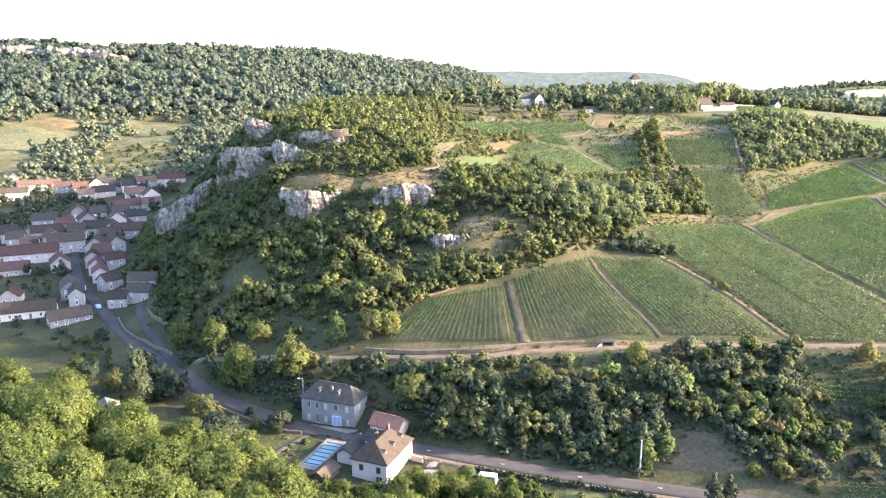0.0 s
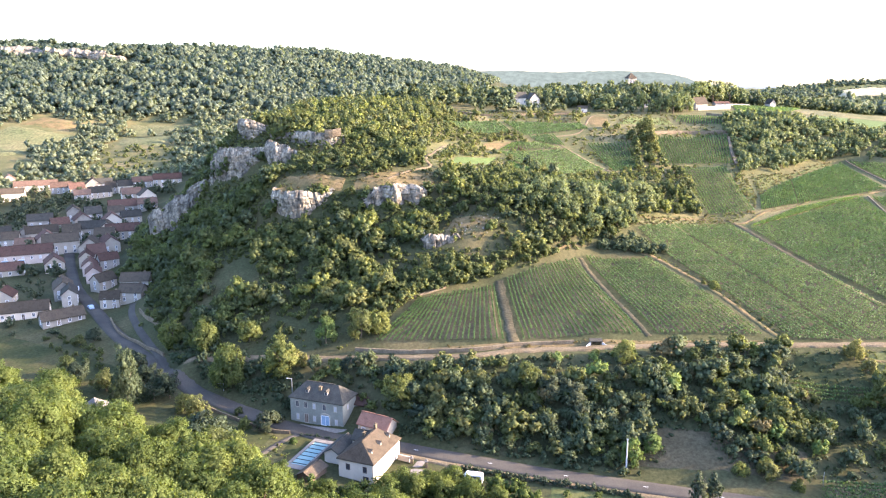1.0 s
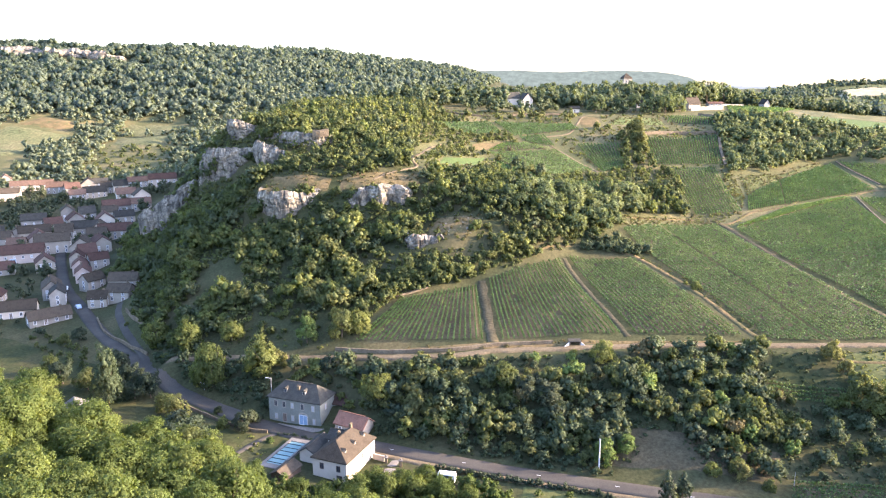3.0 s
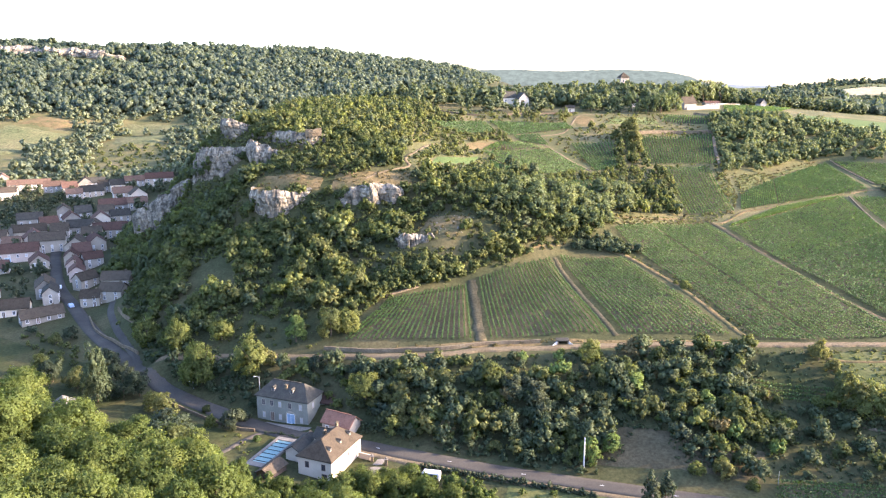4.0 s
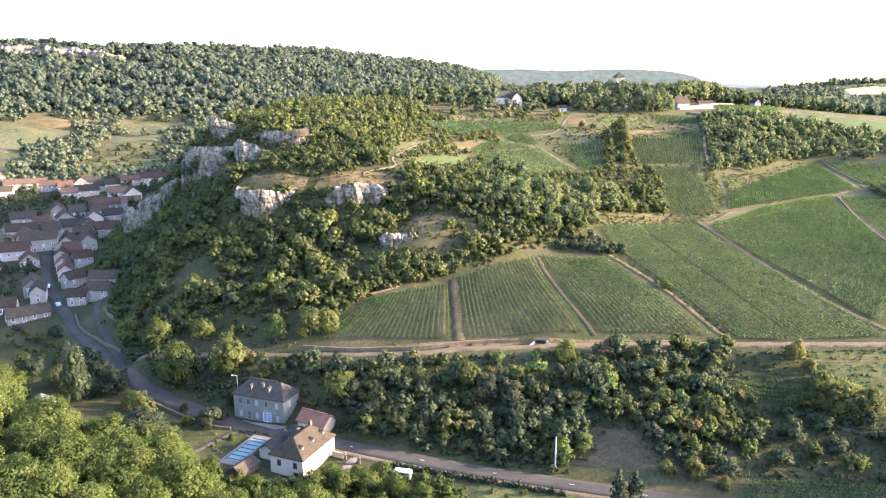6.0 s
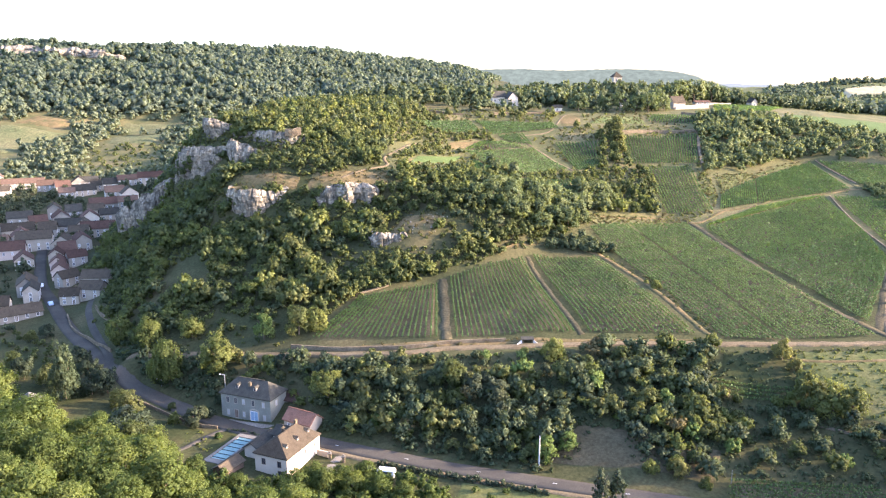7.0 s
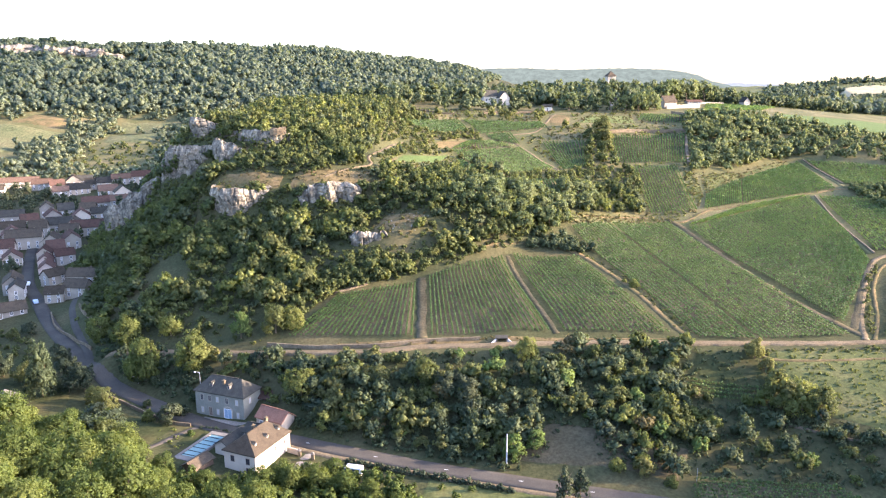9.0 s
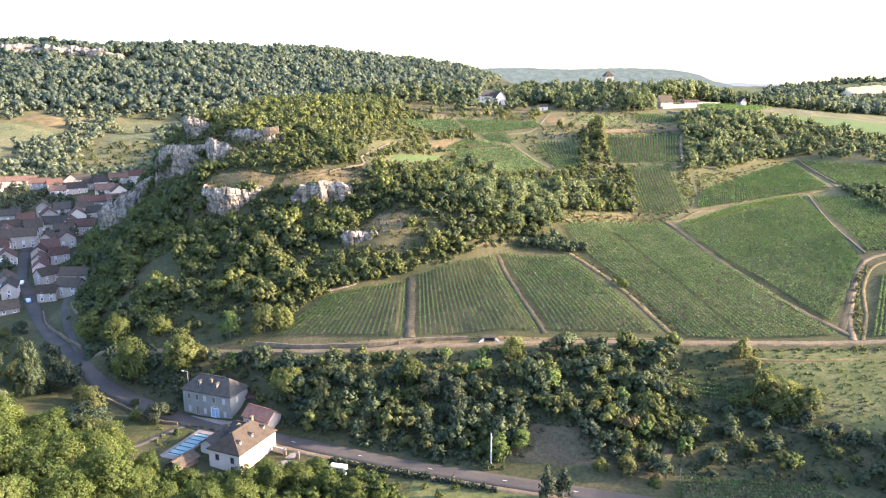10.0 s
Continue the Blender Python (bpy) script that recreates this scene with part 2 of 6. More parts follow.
# ---- landform: levels along the valley, the tracks, the cliff edges and the plateau ----
LEVELS = {
    "valley road": [(110, 146, -1), (84, 150, -1), (48, 157, -1), (-260, 560, 8), (-28, 187, -0.8), (-20, 178, -0.8), (-36, 190, -0.2)],
    "village": [(-175, 364, 2), (-195, 320, 1.5), (-230, 400, 3), (-165, 270, 0.5), (-240, 480, 5), (-200, 440, 3), (-150, 335, 3), (-168, 400, 4), (-190, 500, 8), (-126, 276, 1.5), (-118, 284, 3), (-175, 430, 5)],
    "garden": [(-40, 170, -0.6), (-10, 150, -1.8), (-60, 170, -0.5), (-100, 190, -1), (-150, 210, -1), (-180, 260, 0)],
    "meadow": [(40, 138, -3), (80, 130, -3), (20, 118, -3), (140, 120, -3)],
    "near wood": [(-5, 132, -1), (-30, 128, 3), (-60, 136, 8), (-85, 148, 11), (-42, 98, 18), (-75, 104, 22), (-15, 98, 11), (-110, 130, 18), (-30, 50, 36), (-90, 50, 45), (30, 60, 12), (90, 60, 8)],
    "bank under the track": [(-40, 193, 5), (0, 178, 5), (40, 173, 4), (68, 156, 1.5), (79, 168, 5), (100, 178, 7), (100, 158, 1), (130, 160, 5), (150, 140, 1)],
    "lower vines": [(-17, 206, 13), (23, 202, 15), (50, 202, 16), (75, 212, 18), (90, 232, 21.5), (110, 225, 19.5), (140, 240, 22), (176, 246, 24), (210, 250, 27)],
    "top of lower vines": [(-12, 222, 18), (16, 237, 23), (45, 250, 27), (56, 261, 29), (85, 262, 27), (100, 290, 30)],
    "scrub slope": [(-30, 212, 13), (-30, 237, 22), (-50, 225, 14), (-80, 240, 13), (-43, 250, 27), (-4, 240, 26), (-90, 275, 22), (-98, 245, 5), (-66, 262, 27), (-105, 300, 20), (30, 256, 34), (53, 267, 38), (-125, 310, 8)],
    "low crag foot": [(-64, 276, 33), (-45, 270, 36), (-20, 266, 36), (2, 268, 38)],
    "low crag top": [(-62, 284, 49), (-45, 280, 49.5), (-20, 277, 48), (0, 280, 48.5), (25, 275, 45)],
    "knoll": [(0, 246, 30), (12, 252, 36), (28, 262, 40)],
    "west face foot": [(-84, 319, 44), (-96, 321, 39), (-108, 328, 26), (-120, 329, 16), (-136, 332, 8), (-150, 360, 6), (-68, 312, 46)],
    "west face top": [(-78, 337, 68), (-86, 342, 67), (-94, 333, 56), (-85, 330, 58.5), (-70, 323, 60), (-62, 319, 61), (-108, 341, 41), (-118, 342, 30), (-130, 345, 20)],
    "hill top": [(-43, 315, 61), (-60, 350, 68), (-65, 391, 72), (-3, 296, 53), (-20, 340, 63), (0, 330, 56), (30, 346, 50), (-13, 440, 72), (-108, 420, 42), (-102, 480, 55), (-90, 420, 66), (-160, 470, 15), (-13, 494, 75)],
    "terraces": [(33, 382, 58), (74, 357, 48.5), (81, 339, 45), (106, 389, 57), (112, 306, 31.5), (125, 294, 30), (138, 324, 36), (141, 356, 46), (155, 394, 57), (142, 413, 59), (167, 362, 44), (201, 386, 46), (211, 339, 39), (171, 278, 29)],
    "plateau": [(5, 451, 71), (31, 430, 68), (61, 445, 68), (103, 436, 66.5), (150, 440, 66), (182, 499, 69), (168, 487, 68), (185, 412, 61), (235, 395, 52), (217, 430, 61), (280, 516, 64), (62, 511, 70), (151, 595, 74), (330, 420, 50), (330, 330, 42)],
    "back of the plateau": [(-100, 620, 50), (50, 700, 66), (200, 700, 68), (350, 650, 60), (450, 500, 45)],
    "valley behind": [(-316, 560, 9), (-298, 771, 36), (-273, 704, 32), (-369, 759, 44), (-253, 808, 48), (-400, 420, 5), (-320, 300, 2), (-450, 620, 22), (-180, 620, 22), (-120, 720, 40)],
    "far wood": [(-700, 1048, 118), (-640, 1044, 117), (-545, 1042, 115), (-466, 1050, 111), (-720, 1110, 132), (-640, 1100, 131), (-545, 1100, 130), (-466, 1105, 125), (-380, 1130, 122), (-205, 1281, 126), (-60, 1420, 116), (50, 1640, 104), (150, 1660, 72), (-430, 900, 84), (-250, 980, 88), (-50, 1000, 64), (100, 1100, 62)],
    "far plain": [(300, 1500, 56), (600, 1246, 58), (800, 1000, 50), (500, 900, 48), (900, 700, 45), (690, 1500, 68), (760, 1520, 76), (880, 1520, 81), (1100, 1550, 81), (200, 2400, 58), (500, 2400, 52), (760, 2400, 50), (980, 2450, 50), (1250, 2500, 45), (600, 3200, 35), (1500, 3000, 35), (-900, 1500, 150), (-1500, 2500, 150), (-300, 2400, 120)],
    # rise out of view, added so its shadow falls on the lower slope
    "unseen spur": [(205, 110, 30), (215, 140, 34), (215, 165, 32), (230, 180, 26), (180, 140, 14), (178, 165, 16), (260, 140, 36)],
    "round about": [(400, 100, 10), (400, 250, 30), (0, -150, 50), (-400, -100, 60), (400, -150, 20), (-350, 120, 40), (-250, 180, 15), (-900, 400, 40), (1200, 200, 60)],
}
ROAD = [(-228, 475), (-206, 412), (-183, 362), (-162, 322), (-149, 300), (-135, 281), (-118, 257), (-105, 240.5), (-88, 221), (-71, 203), (-59, 193.3), (-47, 185.5), (-38, 180), (-27, 174), (-19, 171), (-9, 168.3), (0, 164.6), (15, 159.3), (28, 155), (40, 151.7), (56, 147.3), (70, 143.5), (110, 133), (170, 121)]
ROAD_Z = [3.5, 2.8, 2.2, 1.8, 1.5, 1.3, 1.0, 0.6, 0.3, 0.0, -0.4, -0.9, -1.2, -1.2, -1.1, -1.0, -1.0, -1.2, -1.4, -1.5, -1.6, -1.6, -1.6, -1.6]
TRACK = [(-75, 213), (-58, 209.5), (-36, 202.5), (-18, 198), (0, 194.8), (12, 194), (26, 196), (45, 196.5), (60, 197.5), (82, 198.3), (102, 198.3), (125, 198), (155, 198.5), (200, 200), (260, 203)]
TRACK_Z = [5.0, 6.5, 9.0, 10.8, 12.2, 13.0, 13.6, 14.0, 14.2, 14.2, 14.2, 14.3, 14.7, 16.5, 19.0]


def smooth_line(points, step=2.0):
    """A Catmull-Rom line through plan points, as evenly spaced rows."""
    p = np.array(points, float)
    p = np.vstack((2 * p[0] - p[1], p, 2 * p[-1] - p[-2]))
    out = []
    for a, b, c, d in zip(p[:-3], p[1:-2], p[2:-1], p[3:]):
        for t in np.linspace(0, 1, max(2, int(np.linalg.norm(c - b) / step)), endpoint=False):
            out.append(0.5 * (2 * b + (c - a) * t + (2 * a - 5 * b + 4 * c - d) * t * t + (3 * b - a - 3 * c + d) * t ** 3))
    out.append(p[-2])
    return np.array(out)


def bench(line, levels, half, step):
    """Both edges of a road, level across."""
    p = smooth_line([(*q, z) for q, z in zip(line, levels)], step)
    d = np.gradient(p, axis=0)[:, :2]
    d /= np.linalg.norm(d, axis=1)[:, None]
    side = np.column_stack((d[:, 1], -d[:, 0], np.zeros(len(d)))) * half
    return [tuple(q) for q in np.vstack((p - side, p + side))]


SPOTS = np.array([p for line in LEVELS.values() for p in line] + bench(ROAD, ROAD_Z, 3.0, 12.0) + bench(TRACK, TRACK_Z, 1.8, 10.0), float)


def kernel(a, b):
    return np.sqrt(((a[:, None, :2] - b[None, :, :2]) ** 2).sum(2) + 16.0)


def solve_levels():
    n = len(SPOTS)
    m = np.zeros((n + 1, n + 1))
    m[:n, :n] = kernel(SPOTS, SPOTS)
    m[:n, :n] += np.eye(n) * -1.0
    m[n, :n] = m[:n, n] = 1
    return np.linalg.solve(m, np.append(SPOTS[:, 2], 0.0))


WEIGHTS = solve_levels()


def heights(xy):
    """Height of the land at each row (x, y)."""
    xy = np.asarray(xy, float).reshape(-1, 2)
    out = np.empty(len(xy))
    for i in range(0, len(xy), 20000):
        out[i:i + 20000] = kernel(xy[i:i + 20000], SPOTS) @ WEIGHTS[:-1] + WEIGHTS[-1]
    return out


def height(x, y):
    return float(heights([(x, y)])[0])


def fbm(x, y, seed=0.0):
    """Soft waves of several sizes, about -1 to 1."""
    v = np.zeros_like(x)
    for k, (f, a) in enumerate(((0.013, 0.5), (0.031, 0.3), (0.083, 0.2))):
        v += a * np.sin(x * f * 6.3 + 1.7 * k + seed + 1.3 * np.sin(y * f * 4.1 + k)) * np.cos(y * f * 5.7 - 0.9 * k + seed)
    return v


def land(xy):
    """Height of the ground's surface, with the swells of the far country."""
    xy = np.asarray(xy, float).reshape(-1, 2)
    far = np.clip((xy[:, 1] - 560) / 400, 0, 1)
    return np.clip(heights(xy) + far * 5 * fbm(xy[:, 0] * 0.4, xy[:, 1] * 0.4), -20, 175)


def make_ground():
    def axis(a, b, step, lo, hi):
        mid = list(np.arange(a, b, step))
        s, v = step, b
        while v < hi:
            mid.append(v)
            s *= 1.13
            v += s
        mid.append(hi)
        s, v, low = step, a, []
        while v > lo:
            s *= 1.13
            v -= s
            low.append(max(v, lo))
        return np.array(low[::-1] + mid)
    xs, ys = axis(-270, 290, 2.5, -4600, 4600), axis(90, 520, 2.5, -1500, 4700)
    gx, gy = np.meshgrid(xs, ys)
    xy = np.column_stack((gx.ravel(), gy.ravel()))
    z = land(xy)
    nx, ny = len(xs), len(ys)
    i = np.arange(nx * ny).reshape(ny, nx)
    faces = np.stack((i[:-1, :-1], i[:-1, 1:], i[1:, 1:], i[1:, :-1]), -1).reshape(-1, 4)
    ob = new("ground", mesh_arrays("ground", np.column_stack((xy, z)), faces, MAT["soil"], smooth=True))
    return tagged(ob, "hilly land of dry grass, brown soil and leaf litter", "ground", kind="structure")


make_ground()

# ---- fields, roads and tracks laid on the land ----
def drape_quad(name, quad, material, lift, label, category, step=2.5, ragged=0.0):
    """A field with four corners (bl, br, tr, tl) that follows the land."""
    bl, br, tr, tl = (np.array(p, float) for p in quad)
    n = max(2, int(np.linalg.norm(br - bl) / step) + 1, int(np.linalg.norm(tr - tl) / step) + 1)
    m = max(2, int(np.linalg.norm(tl - bl) / step) + 1, int(np.linalg.norm(tr - br) / step) + 1)
    u, v = np.meshgrid(np.linspace(0, 1, n + 1), np.linspace(0, 1, m + 1))
    u, v = u.ravel()[:, None], v.ravel()[:, None]
    xy = (bl * (1 - u) + br * u) * (1 - v) + (tl * (1 - u) + tr * u) * v
    edge = ((u < 0.001) | (u > 0.999) | (v < 0.001) | (v > 0.999))[:, 0]
    if ragged:
        rim = ((u < 0.01) | (u > 0.99) | (v < 0.01) | (v > 0.99))
        xy = xy + rim * ragged * np.column_stack((np.sin(xy[:, 1] * 0.9) + np.sin(xy[:, 0] * 0.53), np.sin(xy[:, 0] * 0.8 + 1) + np.sin(xy[:, 1] * 0.47))) * 0.5
    z = land(xy) + np.where(edge, -0.3, lift)
    i = np.arange((n + 1) * (m + 1)).reshape(m + 1, n + 1)
    faces = np.stack((i[:-1, :-1], i[:-1, 1:], i[1:, 1:], i[1:, :-1]), -1).reshape(-1, 4)
    ob = new(name, mesh_arrays(name, np.column_stack((xy, z)), faces, MAT[material], smooth=True))
    return tagged(ob, label, category, kind="structure")


def ribbon(name, points, width, material, lift, label, category, across=4):
    line = smooth_line(points, 2.0 if material == "asphalt" else 1.1)
    d = np.gradient(line, axis=0)
    d /= np.linalg.norm(d, axis=1)[:, None]
    side = np.column_stack((d[:, 1], -d[:, 0]))
    ragged = 0.04 if material == "asphalt" else 0.42
    line = line + side * (0.35 * ragged * width * np.array([noise.noise((x * 0.3, y * 0.3, 1.7)) for x, y in line]))[:, None]
    wob = 1 + ragged * np.array([noise.noise((x * 0.45, y * 0.45, 6.1)) + 0.5 * noise.noise((x * 1.3, y * 1.3, 2.2)) for x, y in line])
    o = np.linspace(-0.5, 0.5, across + 1)
    xy = line[:, None, :] + side[:, None, :] * (o[None, :, None] * width * wob[:, None, None])
    z = heights(xy.reshape(-1, 2)).reshape(xy.shape[:2])
    z = z * 0.4 + z.mean(1, keepdims=True) * 0.6 + lift
    out = side * (width * wob[:, None] * 0.5 + 0.4)
    hem = [line - out, line + out]
    low = [np.minimum(heights(q) - 0.3, e) for q, e in zip(hem, (z[:, 0], z[:, -1]))]
    xy = np.concatenate((hem[0][:, None], xy, hem[1][:, None]), 1)
    z = np.column_stack((low[0], z, low[1]))
    across += 2
    i = np.arange(len(line) * (across + 1)).reshape(len(line), across + 1)
    faces = np.stack((i[:-1, :-1], i[:-1, 1:], i[1:, 1:], i[1:, :-1]), -1).reshape(-1, 4)
    ob = new(name, mesh_arrays(name, np.column_stack((xy.reshape(-1, 2), z.ravel())), faces, MAT[material], smooth=True))
    return tagged(ob, label, category, kind="structure")


ribbon("road", ROAD, 4.6, "asphalt", 0.4, "grey worn asphalt village road with pale edges", "road")
ribbon("verge", [(x, y - 3.2) for x, y in ROAD[15:]], 1.6, "dirt", 0.27, "pale dusty verge beside the asphalt road", "verge", 2)
ribbon("dirt_track", TRACK, 2.3, "dirt", 0.3, "pale dusty farm track below the vines", "track")
ribbon("dirt_track", [(118, 302), (121.7, 294), (128.6, 258), (136, 231), (146, 211), (150, 203)], 2.2, "earth", 0.16, "earth path between two vine parcels", "track", 2)
ribbon("dirt_track", [(149, 200), (155, 215), (165, 233), (172, 245), (182, 255), (200, 259), (225, 262)], 1.5, "dirt", 0.2, "pale earth track winding up between vines", "track", 2)
ribbon("dirt_track", [(151.5, 200), (160, 215), (168, 233), (177, 246), (185, 251), (200, 253)], 0.9, "dry_grass", 0.19, "narrow grassy path beside the winding track", "track", 2)
ribbon("dirt_track", [(113, 198), (115, 194.5), (118, 190), (129, 188.5), (143, 188.5), (156, 189)], 0.9, "dry_grass", 0.26, "faint wheel track across the rough meadow", "track", 2)
ribbon("dirt_track", [(209, 384), (208.6, 365), (209, 343), (208, 337)], 1.8, "upland", 0.17, "narrow earth path between two vine parcels", "track", 2)
ribbon("dirt_track", [(189, 326), (184, 300), (181, 280), (179.5, 258)], 1.8, "upland", 0.17, "narrow earth path down the vine slope", "track", 2)
ribbon("dirt_track", [(168, 276.5), (176, 278), (182, 280)], 1.2, "dry_grass", 0.19, "short dry path into the vines", "track", 2)
ribbon("dirt_track", [(80, 290), (98, 298), (109, 302), (123, 296.5), (138, 309.3), (154, 315), (169, 326.7), (189, 329.5), (206, 335.5), (225, 330)], 1.6, "dry_grass", 0.16, "grassy track crossing the vine slope", "track", 2)
ribbon("dirt_track", [(70, 261), (77, 256.5), (82.5, 247), (88, 234), (94, 218), (99.2, 203)], 1.6, "dry_grass", 0.16, "narrow dry path between vine rows", "track", 2)
ribbon("dirt_track", [(-18, 282), (-8, 292), (-2, 300), (-4, 312), (2, 342), (8, 356)], 1.0, "dirt", 0.2, "pale path winding over the dry hilltop", "track", 2)
ribbon("dirt_track", [(80, 344), (70, 365), (60, 390), (76, 402), (90, 440), (105, 446)], 1.0, "dirt", 0.2, "pale path between upper vine terraces", "track", 2)
ribbon("dirt_track", [(23.2, 200.5), (22.4, 218), (21.6, 236)], 2.6, "earth", 0.17, "bare earth path between vine parcels", "track", 2)
ribbon("dirt_track", [(62.2, 203), (56.5, 226), (50.8, 252)], 1.5, "earth", 0.17, "bare earth path between vine parcels", "track", 2)
ribbon("lane", [(-83, 218), (-88, 226.5), (-93.3, 234.2), (-100, 243.8), (-107, 255.6), (-112, 265), (-116, 276)], 2.6, "asphalt", 0.25, "grey worn lane climbing beside the village road", "lane", 2)
ribbon("garden_path", [(-44, 158), (-40, 164), (-38.4, 168), (-35, 174), (-32, 176)], 1.3, "asphalt", 0.14, "grey gravel drive through the garden", "path", 2)

drape_quad("field", ((250, 590), (1500, 560), (2400, 2600), (330, 2200)), "pasture", 1.0, "wide green country beyond the plateau", "field", 40.0)
drape_quad("hillside", ((-2, 298), (250, 250), (350, 480), (-20, 480)), "upland", 0.06, "dry grass slopes between the vine terraces", "hillside", 2.5)
drape_quad("plain", ((-20, 480.5), (350, 480.5), (420, 700), (-40, 700)), "upland", 0.3, "dry grass of the plateau", "hillside", 6.0)
drape_quad("valley_slope", ((-460, 570), (-200, 575), (-200, 840), (-500, 860)), "upland", 0.8, "dry grass slopes behind the village", "hillside", 8.0)
CLEAR = []
for quad, mat, label in (
        (((-64, 279), (-34, 276), (-32, 284), (-60, 288)), "dry_grass", "ledge of dry yellow grass above the crag"),
        (((-33, 276), (2, 278), (0, 292), (-30, 286)), "dry_grass", "strip of dry grass along the hill path"),
        (((-2, 252), (17, 250.5), (24, 262), (6, 267)), "dry_grass", "bare stony knoll with dry grass"),
        (((38, 250.5), (60, 261), (60, 263.5), (38, 253)), "dry_grass", "earth bank of dry grass over the vines"),
        (((74, 279), (121, 298), (134, 309), (75, 290)), "upland", "dry grass strip at the head of the vines"),
        (((135.5, 311), (142, 327), (144, 350), (138.5, 354)), "pasture", "bare dry bank between vine parcels"),
        (((143, 328), (168, 351), (168, 359), (147, 349)), "pasture", "sloping dry grass bank above the vines"),
        (((168, 351), (206, 383), (203, 386), (168, 358)), "pasture", "narrow dry grass bank under the oak wood"),
        (((97, 417), (135, 426), (133.5, 442), (110, 442)), "meadow", "pale green meadow on the plateau edge"),
        (((82, 410), (96, 416), (100, 442), (84, 440)), "dry_grass", "bare earth and dry grass on the plateau edge"),
        (((5, 309), (23, 328), (30, 357), (8, 331)), "fresh_lawn", "small bright green lawn on the hillside"),
        (((19, 356), (33, 366), (42, 384), (22, 370)), "dry_grass", "dry bank of pale grass between vine terraces"),
        (((118.5, 171), (148, 151), (164, 195), (117, 194.5)), "pasture", "rough green meadow under the farm track"),
        (((-10, 200), (20, 197), (45, 198.5), (100, 201)), "dry_grass", "dry grass bank between track and vines"),
        (((20, 120), (150, 100), (130, 131), (26, 152)), "pasture", "mown meadow beside the road"),
        # dark grass on these lawns: the garden's shade is in the colour
        (((-72, 158), (-44, 148), (-38, 175), (-64, 187)), "shade_grass", "lawn of the walled garden, its shade put into the green"),
        (((-38, 150), (-22, 150), (-24, 172), (-36, 176)), "shade_grass", "garden lawn round the swimming pool, shade in its colour"),
        (((43, 158), (84, 148.5), (90, 160), (56, 170)), "earth", "shady bare earth slope above the road"),
        (((-7, 154), (-1, 152.5), (1.5, 158), (-5, 160)), "gravel", "pale gravel forecourt by the gate pillars"),
        # the meadow's shade comes from the darkened grass colour
        (((-230, 200), (-66, 170), (-84, 212), (-150, 252)), "shade_grass", "green meadow between road and wood, darkened for its shade"),
        (((-440, 640), (-369, 648), (-350, 735), (-425, 750)), "hay", "sunlit hay meadow behind the village"),
        (((-420, 745), (-350, 735), (-372, 775), (-410, 790)), "dry_grass", "dry yellow field edge behind the village"),
        (((-304, 692), (-248, 680), (-256, 738), (-316, 744)), "hay", "yellow-green hay meadow on the far slope"),
        (((-318, 752), (-260, 748), (-268, 800), (-330, 796)), "hay", "upper hay meadow on the far slope"),
        (((660, 1240), (900, 1240), (1000, 1500), (690, 1340)), "straw", "pale stubble field on the far plateau"),
        (((340, 640), (620, 660), (700, 1000), (400, 900)), "lawn", "green pasture on the far plateau"),
        (((640, 700), (900, 760), (1000, 1180), (720, 1120)), "meadow", "yellow-green field on the far plateau"),
        (((-60, 990), (14, 1005), (10, 1095), (-60, 1050)), "lawn", "distant green field below the wood"),
        (((224, 456), (312, 412), (348, 470), (264, 542)), "fresh_lawn", "bright green field on the plateau"),
        (((147, 207.5), (150.5, 204.5), (168, 235), (163, 234)), "vine_soil", "bare grey ground beside the winding track"),
        (((163, 234), (168, 235), (180.5, 254), (176.5, 252.5)), "vine_soil", "bare grey ground at the head of the track"),
        (((0, 301), (5, 306), (9, 320), (6, 322)), "dry_grass", "dry margin of the small lawn"),
        (((-70, 440), (-40, 430), (-20, 470), (-60, 480)), "hay", "yellowing meadow on the hilltop"),
        # dark grass again, with this slope's shade painted in
        (((91, 178), (114, 173), (117.5, 194.5), (99, 195)), "shade_grass", "grassy slope below the farm track, shade painted into its green")):
    near = quad[0][1] < 600
    drape_quad("field", quad, mat, 0.12 + 0.003 * len(CLEAR) if near else (1.8 if quad[0][1] < 900 else 5.0), label, "field", 2.5 if near else 12.0, 0.8 if near else 4)
    CLEAR.append(quad)

